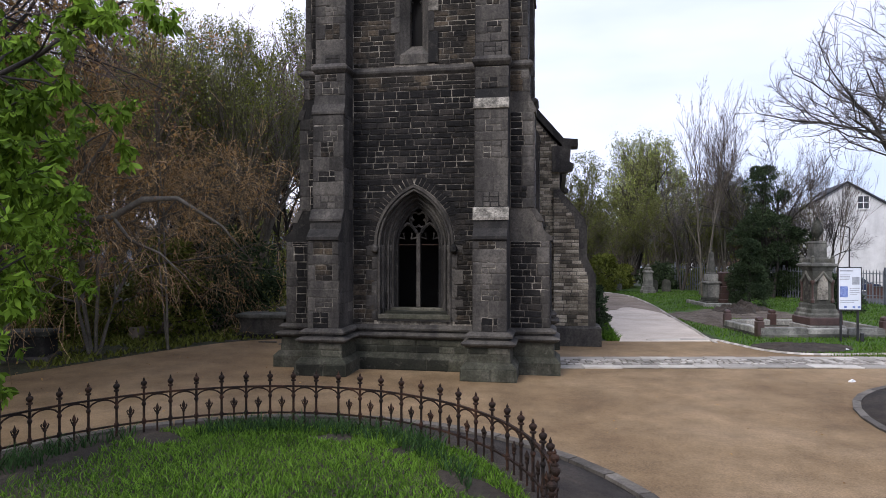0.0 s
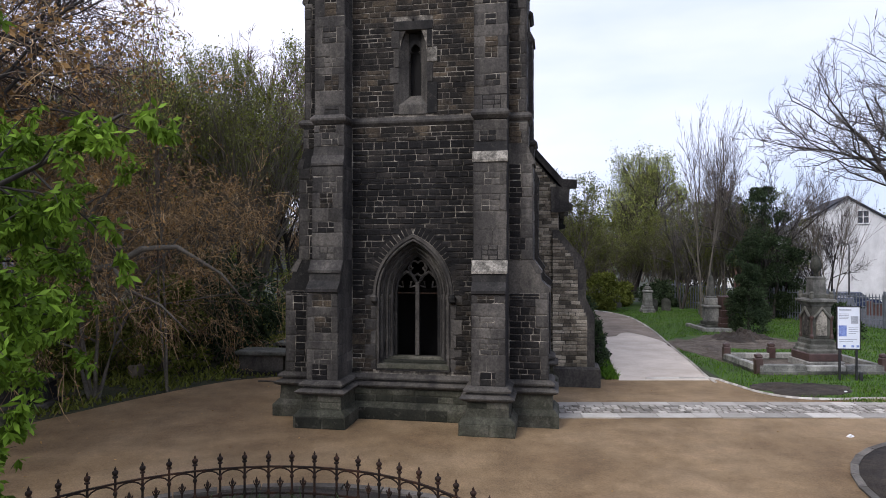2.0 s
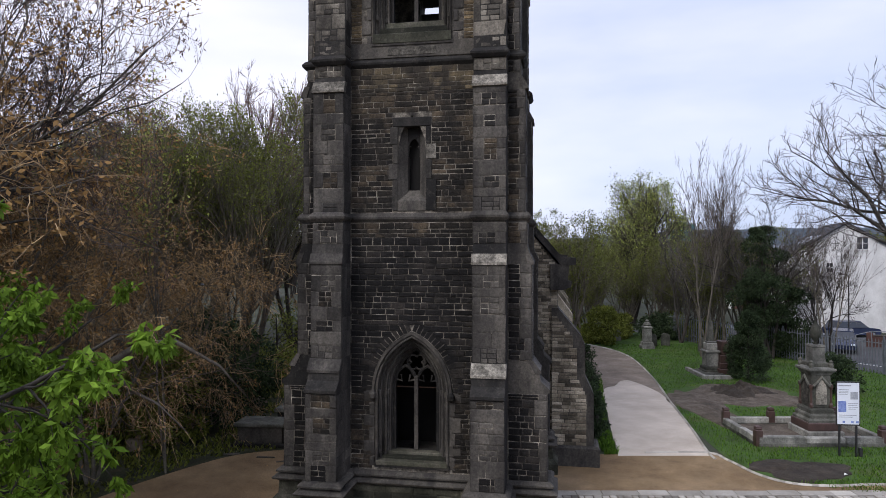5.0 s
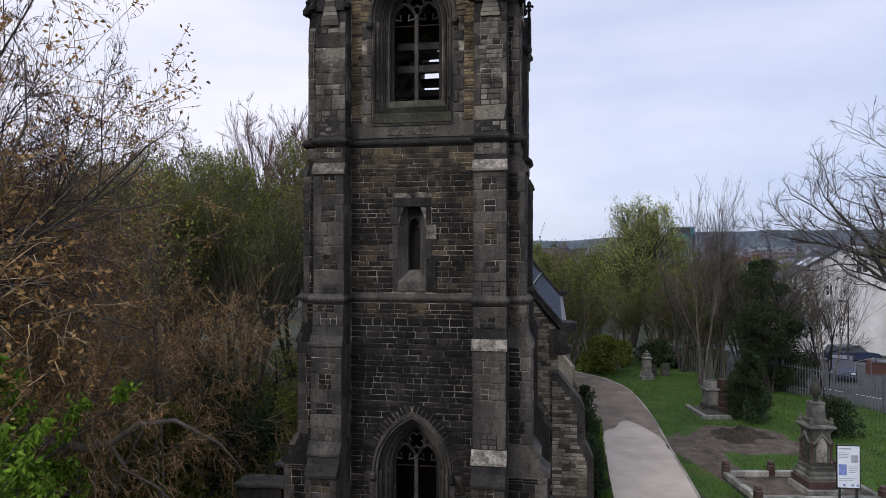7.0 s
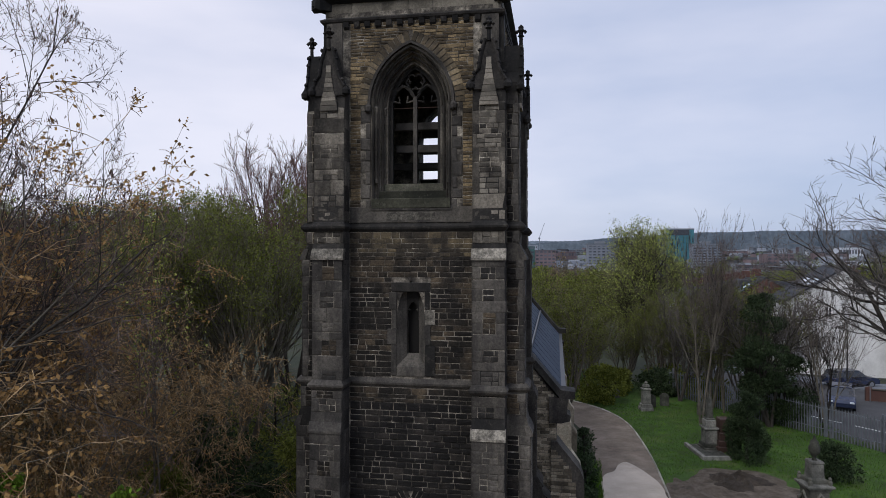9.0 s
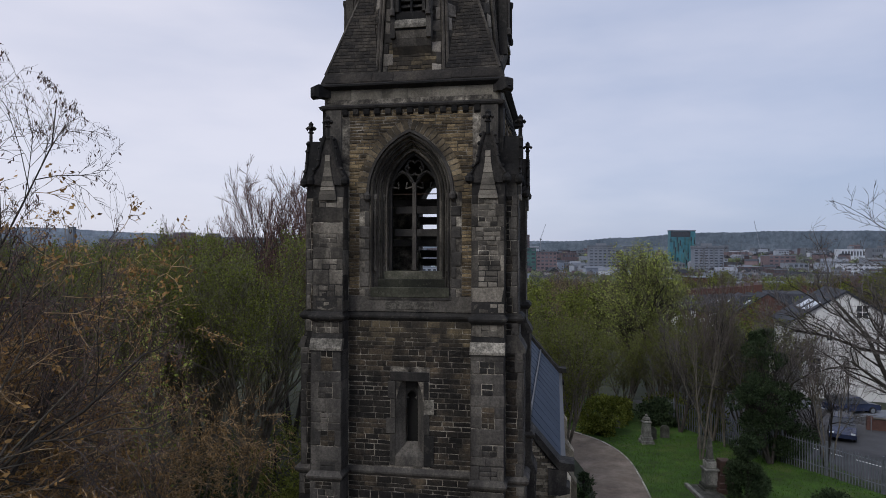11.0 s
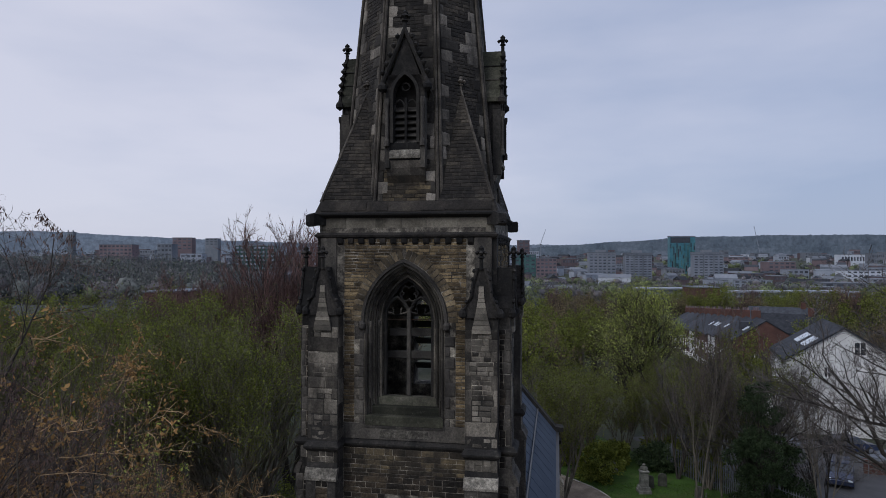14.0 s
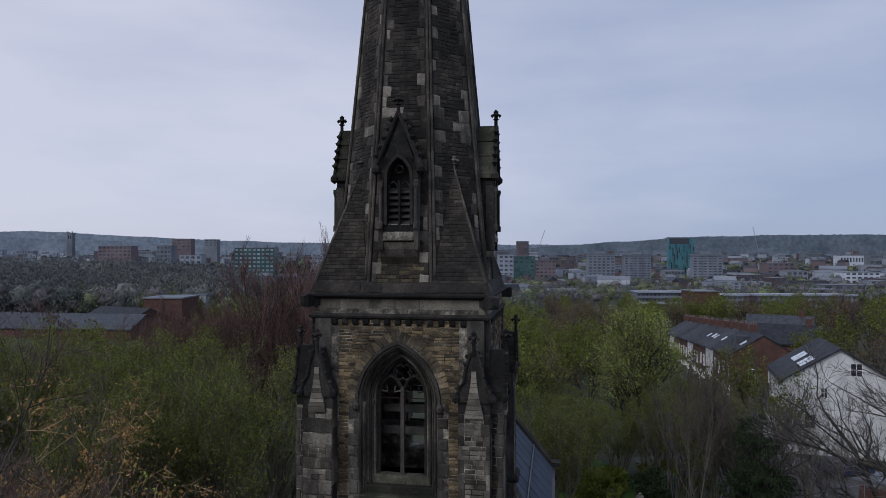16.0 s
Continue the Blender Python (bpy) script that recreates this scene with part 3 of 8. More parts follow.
for x, z, w in ((0.18, 2.15, 0.3), (0.2, 1.95, 0.34), (0.16, 1.72, 0.26)):
    part("scrawl", Mesh().box(x, x + w, 0.194, 0.21, z, z + 0.05), M_PALE, tower, "pale illegible scrawl on the screen wall")

# plinth: stepped courses round the whole plan
O = outline(1.5, 2.46, 3.43, H + 0.08)
plinth = part("plinth", Mesh().ring(O, [(-0.3, -0.25), (0.16, -0.25), (0.16, 0.3), (0.05, 0.42), (0.02, 0.42), (0.0, 0.78), (-0.3, 0.78)]), M_MOSS, tower, "damp green-black plinth of big ashlar")
part("plinth_moulding", Mesh().ring(O, [(-0.3, 0.76), (0.01, 0.76), (0.13, 0.82), (0.15, 0.86), (0.03, 0.92), (-0.03, 0.93), (-0.03, 0.97), (0.06, 0.985), (0.07, 1.03), (-0.02, 1.1), (-0.3, 1.14)]), M_DARKASH, tower, "moulded plinth string")
O2 = outline(WIN - 0.02, WOUT + 0.02, 2.88, H)
part("string_course", Mesh().ring(O2, [(-0.25, 7.3), (0.0, 7.33), (0.07, 7.41), (0.08, 7.46), (0.0, 7.56), (-0.25, 7.6)]), M_ASH, tower, "grey moulded string course")
O3 = outline(WIN - 0.02, WOUT + 0.02, 2.76, H)
part("string_course", Mesh().ring(O3, [(-0.25, 11.2), (0.0, 11.22), (0.07, 11.3), (0.08, 11.35), (0.0, 11.45), (-0.25, 11.5)]), M_DARKASH, tower)

# buttresses: two at each corner
PROF = [(3.33, 0.9), (3.33, 3.2), (3.4, 3.22), (3.4, 3.29), (3.18, 3.48), (3.14, 3.7), (2.98, 3.98), (2.95, 6.3), (2.98, 6.32), (2.85, 6.78), (2.85, 7.4), (2.82, 7.45), (2.80, 10.53), (2.84, 10.55), (2.70, 10.92), (2.70, 11.5), (2.66, 14.75)]
PALE_BANDS = ((3.7, 3.98, 3.14, 2.985), (6.32, 6.55, 2.975, 2.915), (10.55, 10.8, 2.835, 2.745))
BSTAGES = ((1.1, 3.18, 3.33), (3.98, 6.3, 2.965), (6.8, 7.3, 2.85), (7.55, 10.52, 2.81), (10.93, 11.22, 2.70), (11.48, 14.3, 2.68))


def buttress(sm, sx, detail):
    """A buttress at sx = -1 or 1 of the side sm; detail: its stones as pieces of their own."""
    a, b = sorted((sx * (WIN - 0.03), sx * (WOUT + 0.03)))
    mb = Mesh()
    mb.extrude([(a, -1.9, 0.9)] + [(a, -p, z) for p, z in PROF] + [(a, -1.9, 14.75)], (b - a, 0, 0), sm)
    ob = part("buttress", mb, M_DARKASH, tower, "ashlar buttress with sloped weatherings")
    r = random.Random(11 + sx + 5 * detail)
    rest = {id(M_ASH): (Mesh(), M_ASH), id(M_BLACK): (Mesh(), M_BLACK), id(M_BROWN): (Mesh(), M_BROWN), id(M_TAN): (Mesh(), M_TAN), id(M_ASHUP): (Mesh(), M_ASHUP)}

    def put(rect, d, mat, plane):
        if detail:
            put_stone(ob, rect, d, plane, r, mat)
        else:
            put_stone(rest[id(mat)][0], rect, d, plane, r)

    for n, (z0, z1, proj) in enumerate(BSTAGES):
        plane = sm @ pose(0, -proj - 0.006, 0)
        part("bedding", Mesh().box(a + 0.02, b - 0.02, -proj - 0.006, -proj + 0.05, z0, z1, sm), M_MORTAR, ob)
        z, big, fine = z0, False, n > 3
        ashlar = M_ASH if n < 4 else M_ASHUP
        rub = M_BLACK if n < 2 else M_BROWN if n < 4 else M_ASHUP
        while z < z1 - 0.05:
            h = r.uniform(0.24, 0.4) if not big else r.uniform(0.18, 0.42)
            if z1 - z - h < 0.14:
                h = z1 - z
            if big:
                if r.random() < 0.6:
                    put((a + 0.01, b - 0.01, z + 0.008, z + h - 0.008), r.uniform(0.01, 0.018), ashlar, plane)
                else:
                    s = a + (b - a) * r.uniform(0.4, 0.6)
                    put((a + 0.01, s - 0.008, z + 0.008, z + h - 0.008), r.uniform(0.01, 0.018), ashlar, plane)
                    put((s + 0.008, b - 0.01, z + 0.008, z + h - 0.008), r.uniform(0.01, 0.018), ashlar, plane)
            else:
                q1, q2 = (a + r.choice((0.1, 0.16, 0.24)), b - r.choice((0.1, 0.16, 0.22))) if fine else (a + r.choice((0.14, 0.2, 0.26)), b - r.choice((0.16, 0.22, 0.26)))
                put((a + 0.01, q1 - 0.005, z + 0.005, z + h - 0.005), r.uniform(0.01, 0.018), ashlar, plane)
                put((q2 + 0.005, b - 0.01, z + 0.005, z + h - 0.005), r.uniform(0.01, 0.018), ashlar, plane)
                rows = 2 if h < 0.33 else 3
                if detail:
                    rub = r.choice((M_BLACK, M_BROWN, M_ASH) if n < 2 else (M_BROWN, M_ASH, M_DARKASH) if n < 4 else (M_ASHUP, M_GABLET, M_ASHUP))
                for q in range(rows):
                    for rect in lay(lambda z: q1, lambda z: q2, z + h * q / rows, z + h * (q + 1) / rows, (h, h), (0.14, 0.3), r):
                        put(rect, r.uniform(0.008, 0.02), rub, plane)
            z += h
            big = not big and r.random() < (0.35 if fine else 0.85) or big and r.random() < 0.15
    for mbx, mat in rest.values():
        if mbx.v:
            tagged(part("rubble_facing", mbx, mat, ob), kind="stuff")
    if detail:
        # courses on the face that the buttress turns to the window
        for z0, z1, proj in BSTAGES:
            x = sx * (WIN - 0.03)
            plane = sm @ pose(x, 0, 0, 0, 0, -90 * sx)
            lo, hi = (H + 0.02, proj - 0.01) if sx > 0 else (-proj + 0.01, -H - 0.02)
            z = z0
            while z < z1 - 0.05:
                h = min(r.uniform(0.22, 0.38), z1 - z)
                for rect in lay(lambda t: lo, lambda t: hi, z, z + h, (h, h), (0.25, 0.5), r, 0.01):
                    put_stone(ob, rect, 0.012, plane, r, M_ASH if z0 < 11 else M_ASHUP)
                z += h
    # pale sloped stones of the weatherings
    for z0, z1, p0, p1 in PALE_BANDS:
        mb = Mesh()
        mb.extrude([(a - 0.02, -p0 - 0.04, z0 - 0.03), (a - 0.02, -p0 - 0.045, z0 + 0.03), (a - 0.02, -p1 - 0.02, z1), (a - 0.02, -p1 + 0.1, z1), (a - 0.02, -p0 + 0.1, z0 - 0.03)], (b - a + 0.04, 0, 0), sm)
        part("weathering", mb, M_PALE if detail and (sx > 0 or z0 > 10) else M_ASH, ob, "pale lichened weathering stone")
    # the steep gablet on top, with crockets and finial
    mb = Mesh()
    m0 = (a + b) / 2
    e, rz, yf, hw = 0.01, 15.8, -2.72, (b - a) / 2
    side = [(hw + e, 14.6), (hw + e, 14.82), (hw * 0.62, 15.1), (0.2, 15.42), (0.09, rz)]
    mb.extrude([(m0 + x, yf, z) for x, z in side] + [(m0 - x, yf, z) for x, z in reversed(side)], (0, -1.9 - yf, 0), sm)
    g = part("gablet", mb, M_SOOT, ob, "sooted steep gablet with foliate finial")
    for s in (-1, 1):
        mb = Mesh()
        mb.tube([(m0 + s * x, yf - 0.02, z) for x, z in side[1:]], 0.042, 6, sm)
        part("raking_mould", mb, M_SOOT, g)
        mb = Mesh()
        mb.lathe([(0, -0.12), (0.1, -0.05), (0.11, 0.04), (0.05, 0.14)], 8, (m0 + s * (hw + 0.05), yf + 0.0, 14.68), sm)
        part("carved_stop", mb, M_SOOT, g)
        for x, z in ((hw * 0.8, 14.98), (hw * 0.5, 15.22), (0.17, 15.52), (0.13, 15.72)):
            mb = Mesh()
            mb.lathe([(0, -0.06), (0.055, 0), (0.03, 0.05), (0, 0.06)], 6, (m0 + s * (x + 0.04), yf - 0.02, z), sm)
            part("crocket", mb, M_SOOT, g)
    mb = Mesh()
    finial(mb, (m0, yf, rz - 0.05), 0.6, sm)
    part("finial", mb, M_SOOT, g)
    # the pointed panel below it, in small courses
    z = 14.22
    rp = random.Random(31 + sx)
    while z < 15.34:
        h = rp.uniform(0.09, 0.17)
        w0, w1 = (0.06 + 0.17 * max(0.0, 1 - max(0.0, q - 14.3) / 0.95) ** 1.4 for q in (z, z + h))
        mb = Mesh()
        mb.extrude([(m0 - w0, yf - 0.03, z + 0.005), (m0 + w0, yf - 0.03, z + 0.005), (m0 + w1, yf - 0.03, z + h - 0.005), (m0 - w1, yf - 0.03, z + h - 0.005)], (0, 0.08, 0), sm)
        part("panel_stone", mb, M_GABLET, ob, "" if z > 14.25 else "buff-grey stones of the pointed panel")
        z += h
    return ob


for k, sm in enumerate(SIDES):
    for sx in (-1, 1):
        buttress(sm, sx, k == 0)

def outer_face(ob, sx):
    """Coursed stones on the face that a side buttress turns to the front."""
    r = random.Random(90 + sx)
    plane = pose(0, -WOUT - 0.035, 0)
    for n, (z0, z1, proj) in enumerate(BSTAGES):
        z = z0
        x0, x1 = sorted((sx * (WOUT + 0.03), sx * (proj - 0.02)))
        part("bedding", Mesh().box(x0, x1, -WOUT - 0.036, -WOUT + 0.05, z0, z1), M_MORTAR, ob)
        while z < z1 - 0.06:
            h = min(r.uniform(0.24, 0.4), z1 - z)
            q = r.uniform(0.14, 0.3) if proj > 2.9 else r.uniform(0.1, 0.2)
            x0, x1 = sorted((sx * (proj - 0.01), sx * (proj - q)))
            put_stone(ob, (x0, x1, z + 0.006, z + h - 0.006), 0.02, plane, r, M_ASH)
            a, b = sorted((sx * (WOUT + 0.03), sx * (proj - q)))
            for rect in lay(lambda t: a + 0.01, lambda t: b - 0.005, z, z + h, (h / 2, h / 2), (0.18, 0.36), r):
                put_stone(ob, rect, r.uniform(0.012, 0.03), plane, r, M_BLACK if n < 2 else M_BROWN)
            z += h


tb = [o for o in tower.children if o.name.startswith("buttress")]
outer_face(tb[2], 1)
outer_face(tb[7], -1)

# rubble facing of the front, in its stages; the others joined


def hole_edge(half, foot, spring, c, top, wide):
    def f(z):
        if z < foot - 0.12 or z > top:
            return 0.0
        return arch_w(z, half, spring, c) if z > spring else wide
    return f


front = pose(0, -H, 0)
STAGES = [  # z0, z1, course heights, stone lengths, material, edge of the opening in it
    (1.14, 3.18, (0.10, 0.15), (0.2, 0.42), M_BROWN, hole_edge(1.16, 1.2, 3.1, 0.605, 4.86, 1.02)),
    (3.18, 6.95, (0.105, 0.165), (0.16, 0.45), M_BLACK, hole_edge(1.16, 1.2, 3.1, 0.605, 4.86, 1.02)),
    (6.95, 7.32, (0.09, 0.14), (0.2, 0.5), M_BROWN, lambda z: 0.0),
    (7.58, 10.6, (0.09, 0.16), (0.16, 0.45), M_BROWN, lambda z: 0.5 if 7.6 < z < 10.0 else 0.0),
    (10.6, 11.22, (0.09, 0.14), (0.18, 0.42), M_APRON, lambda z: 0.0),
    (11.85, 16.52, (0.072, 0.108), (0.14, 0.38), M_TAN, hole_edge(1.30, 11.9, 14.42, 0.572, 16.4, 1.3)),
]
wall_front = tower.children[0]
todo, count = [], 0
for n, (z0, z1, hs, ws, mat, edge) in enumerate(STAGES):
    joined = Mesh()
    r = random.Random(int(z0 * 100))
    z = z0
    while z < z1 - 0.03:
        hh = r.uniform(*hs)
        if z1 - z - hh < hs[0] * 0.7:
            hh = z1 - z
        e = max(edge(z + 0.01), edge(z + hh - 0.01))
        runs = [(-WIN + 0.05, -e), (e, WIN - 0.05)] if e > 0.02 else [(-WIN + 0.05, WIN - 0.05)]
        for a, b in runs:
            for rect in lay(lambda q: a, lambda q: b, z, z + hh, (hh, hh), ws, r, r.uniform(0.012, 0.026)):
                todo.append((rect, mat, joined))
        z += hh
    STAGES[n] = (joined, mat)
r = random.Random(5)
singles = []
for rect, mat, joined in todo:
    d = r.uniform(0.012, 0.03) if rect[2] < 7 else r.uniform(0.006, 0.016)
    if 3.2 < rect[2] < 7.3 and count < 300:
        singles.append((rect, d, mat))
        count += 1
    else:
        put_stone(joined, rect, d, front, r)
for joined, mat in STAGES:
    if joined.v:
        tagged(part("rubble_facing", joined, mat, wall_front), kind="stuff")

# the side walls' facing
for k in (1, 2, 3):
    for z0, z1, mat in ((1.14, 7.3, M_BLACK), (7.58, 11.2, M_BROWN), (11.5, 16.52, M_TAN)):
        joined = Mesh()
        r = random.Random(k * 10 + int(z0))
        ed = (lambda z: 0.95 if 12.0 < z < 15.6 else 0.0)
        if z0 > 11:
            rs = lay(lambda z: -WIN + 0.05, lambda z: -ed(z), z0, z1, (0.1, 0.16), (0.2, 0.5), r) + lay(ed, lambda z: WIN - 0.05, z0, z1, (0.1, 0.16), (0.2, 0.5), r)
        else:
            rs = lay(lambda z: -WIN + 0.05, lambda z: WIN - 0.05, z0, z1, (0.1, 0.16), (0.2, 0.5), r)
        for rect in rs:
            put_stone(joined, rect, r.uniform(0.018, 0.045), SIDES[k] @ front, r)
        tagged(part("rubble_facing", joined, mat, tower.children[k]), kind="stuff")

# plinth blocks
r = random.Random(3)
for rect in lay(lambda z: -1.5, lambda z: 1.5, 0.42, 0.76, (0.17, 0.17), (0.35, 0.7), r):
    put_stone(plinth, rect, 0.02, pose(0, -H - 0.09, 0), r, M_MOSS, "plinth_block")
for rect in lay(lambda z: -1.36, lambda z: 1.36, 0.0, 0.3, (0.3, 0.3), (0.5, 0.9), r):
    put_stone(plinth, rect, 0.02, pose(0, -H - 0.24, 0), r, M_MOSS, "plinth_block")
for s in (-1, 1):
    x0, x1 = sorted((s * 1.5, s * 2.44))
    for rect in lay(lambda z: x0, lambda z: x1, 0.44, 0.76, (0.16, 0.16), (0.3, 0.5), r):
        put_stone(plinth, rect, 0.02, pose(0, -3.43, 0), r, M_MOSS, "plinth_block")
    for rect in lay(lambda z: x0 - 0.14, lambda z: x1 + 0.14, 0.0, 0.29, (0.29, 0.29), (0.5, 0.8), r):
        put_stone(plinth, rect, 0.02, pose(0, -3.59, 0), r, M_MOSS, "plinth_block")


# windows
def traceried_window(name, hole, surround, orders, sill_z, voussoirs, label, sm=Matrix(), jamb_stone=None, arch_stone=None):
    half, foot, spring, c = hole
    win = part(name, Mesh(), None, tower, label)
    for q, (w0, w1, y0, y1) in enumerate(orders):
        ft = sill_z + (foot - sill_z) * min(1.0, max(0.0, (y0 + H) / 0.62))
        mb = Mesh()
        arch_band(mb, arch_line(half + w0, ft, spring, c), arch_line(half + w1, ft, spring, c), y0, y1, sm)
        part("arch_order", mb, jamb_stone or M_ASH, win, "" if q else "moulded sooted jamb and arch")
        if q:
            mb = Mesh()
            mb.tube([(x, y0 - 0.02, z) for x, z in arch_line(half + w0 + 0.01, ft, spring, c, 8)], 0.03, 6, sm)
            part("roll_moulding", mb, jamb_stone or M_ASH, win)
    mb = Mesh()
    w = orders[-1][1]
    arch_band(mb, arch_line(half + w, spring - 0.05, spring, c), arch_line(half + w + 0.07, spring - 0.05, spring, c), -H - 0.09, -H + 0.05, sm)
    for s in (-1, 1):
        mb.lathe([(0, -0.13), (0.09, -0.06), (0.1, 0.04), (0.04, 0.12)], 8, (s * (half + w + 0.05), -H - 0.07, spring - 0.1), sm)
    part("hood_mould", mb, arch_stone or M_DARKASH, win, "hood mould with carved stops")
    # jamb shafts
    for s in (-1, 1):
        for dx, y in ((0.13, -H + 0.36), (orders[-1][0] - 0.03, -H + 0.12)):
            mb = Mesh()
            x = s * (half + dx)
            mb.lathe([(0.06, foot), (0.06, foot + 0.08), (0.038, foot + 0.14), (0.035, spring - 0.2), (0.06, spring - 0.14), (0.065, spring - 0.02), (0.04, spring)], 8, (x, y, 0), sm)
            part("jamb_shaft", mb, M_ASH if foot < 5 else M_ASHUP, win)
    # sill
    mb = Mesh()
    ww = half + w
    mb.extrude([(-ww, -H - 0.06, sill_z - 0.1), (-ww, -H - 0.06, sill_z), (-ww, -H + 0.62, foot), (-ww, -H + 0.62, sill_z - 0.1)], (2 * ww, 0, 0), sm)
    part("sill", mb, M_DARKASH, win, "sloped stone sill")
    for q in range(3):
        z = sill_z + 0.01 + (foot - sill_z) * q / 3
        y = -H - 0.075 + 0.2 * q
        mb = Mesh()
        mb.box(-ww + 0.04 + 0.09 * q, ww - 0.04 - 0.09 * q, y, y + 0.24, z - 0.06, z + (foot - sill_z) / 3 - 0.012, sm, 0.015)
        part("sill_course", mb, M_MOSS, win)
    # tracery: a mullion, two lights with trefoil heads, a cusped eye
    y0, y1 = -H + 0.48, -H + 0.6
    mb = Mesh()
    mb.box(-0.05, 0.05, y0, y1, foot, spring + 0.3, sm, c=0.02)
    part("mullion", mb, M_DARKASH, win, "stone mullion")
    mb = Mesh()
    for s in (-1, 1):
        line = arch_line(half / 2, spring - 0.05, spring + 0.1, 0.22, 6)
        mb.tube([(s * half / 2 + x, (y0 + y1) / 2, z) for x, z in line], 0.045, 6, sm)
        for q in (-1, 1):
            mb.tube([(s * half / 2 + q * half * 0.42, (y0 + y1) / 2, spring + 0.2), (s * half / 2 + q * 0.09, (y0 + y1) / 2, spring + 0.16), (s * half / 2 + q * 0.12, (y0 + y1) / 2, spring + 0.32)], 0.03, 5, sm)
    rise = math.sqrt((half + c) ** 2 - c * c)
    cz = spring + rise * 0.64
    for k in range(4):
        a = math.pi / 4 + math.pi / 2 * k
        ox, oz = 0.13 * math.cos(a), 0.13 * math.sin(a)
        mb.tube([(ox + 0.1 * math.cos(a + t), (y0 + y1) / 2, cz + oz + 0.1 * math.sin(a + t)) for t in [-2.0 + 4.0 * i / 8 for i in range(9)]], 0.028, 5, sm)
    mb.tube([(0, (y0 + y1) / 2, spring + 0.25), (0.1, (y0 + y1) / 2, spring + 0.36), (0.24, (y0 + y1) / 2, cz), (0.14, (y0 + y1) / 2, cz + 0.22)], 0.035, 5, sm)
    mb.tube([(0, (y0 + y1) / 2, spring + 0.25), (-0.1, (y0 + y1) / 2, spring + 0.36), (-0.24, (y0 + y1) / 2, cz), (-0.14, (y0 + y1) / 2, cz + 0.22)], 0.035, 5, sm)
    arch_band(mb, arch_line(half - 0.05, foot, spring, c), arch_line(half + 0.02, foot, spring, c), y0, y1, sm)
    part("saddle_bar", Mesh().box(-half, half, y0 + 0.04, y0 + 0.06, spring, spring + 0.025, sm), M_IRON, win)
    part("tracery", mb, M_DARKASH, win, "cusped stone tracery")
    # voussoirs
    r1, r2, n = voussoirs
    rr = random.Random(n)
    top = math.acos(c / (half + r1 + c))
    for s in (-1, 1):
        for k in range(n):
            t0, t1 = top * (k + 0.11) / n, top * (k + 0.89) / n
            pts = []
            for rad, t in ((r1, t0), (r1, t1), (r2, t1), (r2, t0)):
                R = half + rad + c
                pts.append((s * (R * math.cos(t) - c), spring + R * math.sin(t)))
            if s > 0:
                pts.reverse()
            d = rr.uniform(0.012, 0.024)
            mb = Mesh()
            mb.extrude([(x, -H - d, z) for x, z in pts], (0, d + 0.05, 0), sm)
            part("voussoir", mb, M_BLACK if foot < 5 else M_VOUSS, win)
    # dressed blocks beside the jambs, long and short
    for s in (-1, 1):
        z, q = sill_z - 0.1, 0
        while z < spring - 0.1:
            h = rr.uniform(0.24, 0.4)
            x0, x1 = sorted((s * ww, s * (ww + surround * (1.0 if q % 2 else 0.5))))
            put_stone(win, (x0 + 0.005, x1 - 0.005, z + 0.005, min(z + h, spring) - 0.005), 0.03, sm @ front, rr, M_ASH, "jamb_block")
            z, q = z + h, q + 1
    return win


ORD = [(0.0, 0.06, -H + 0.5, -H + 0.66), (0.06, 0.15, -H + 0.4, -H + 0.6), (0.15, 0.24, -H + 0.28, -H + 0.5), (0.24, 0.31, -H + 0.15, -H + 0.4), (0.31, 0.37, -H - 0.01, -H + 0.3)]
traceried_window("west_window", LOW, 0.3, ORD, 1.3, (0.46, 0.72, 17), "two-light pointed window opening with cusped tracery")
ORD2 = [(0.0, 0.06, -H + 0.5, -H + 0.66), (0.06, 0.15, -H + 0.4, -H + 0.6), (0.15, 0.24, -H + 0.28, -H + 0.5), (0.24, 0.33, -H + 0.15, -H + 0.4), (0.33, 0.4, -H - 0.01, -H + 0.3)]
bw = traceried_window("belfry_window", BEL, 0.26, ORD2, 11.86, (0.49, 0.73, 16), "two-light belfry opening with broken tracery", jamb_stone=M_ASHUP, arch_stone=M_ASH)
mb = Mesh()
mb.box(-0.62, 0.62, -H - 0.045, -H + 0.1, 11.5, 11.72, None, 0.02)
part("apron", mb, M_PALE, bw, "pale apron stone")
mb = Mesh()
mb.box(-WIN + 0.05, WIN - 0.05, -H - 0.035, -H + 0.1, 11.46, 11.84)
part("apron_course", mb, M_DARKASH, bw)
# timbers inside the belfry
for y, z, x0, x1 in ((-1.3, 13.95, -0.62, 0.62), (-1.3, 13.35, -0.62, 0.62), (0.3, 13.1, -1.8, 1.8), (0.6, 14.3, -1.8, 1.8)):
    part("belfry_beam", Mesh().box(x0, x1, y, y + 0.16, z, z + 0.2, None, 0.015), M_WOODOLD, tower)
# the far opening keeps some of its louvres
for k in range(9):
    z = 12.25 + k * 0.26
    if k in (1, 2, 4, 6, 8):
        mb = Mesh()
        x0, x1 = (-0.62, 0.62) if k != 4 else (-0.62, 0.1)
        mb.extrude([(x0, H - 0.5, z + 0.2), (x0, H - 0.2, z), (x0, H - 0.17, z + 0.03), (x0, H - 0.47, z + 0.23)], (x1 - x0, 0, 0))
        part("louvre", mb, M_WOODOLD, tower, "broken timber louvre")
part("mullion", Mesh().box(-0.06, 0.06, H - 0.4, H - 0.25, 12.1, 14.2, None, 0.02), M_DARKIN, tower)

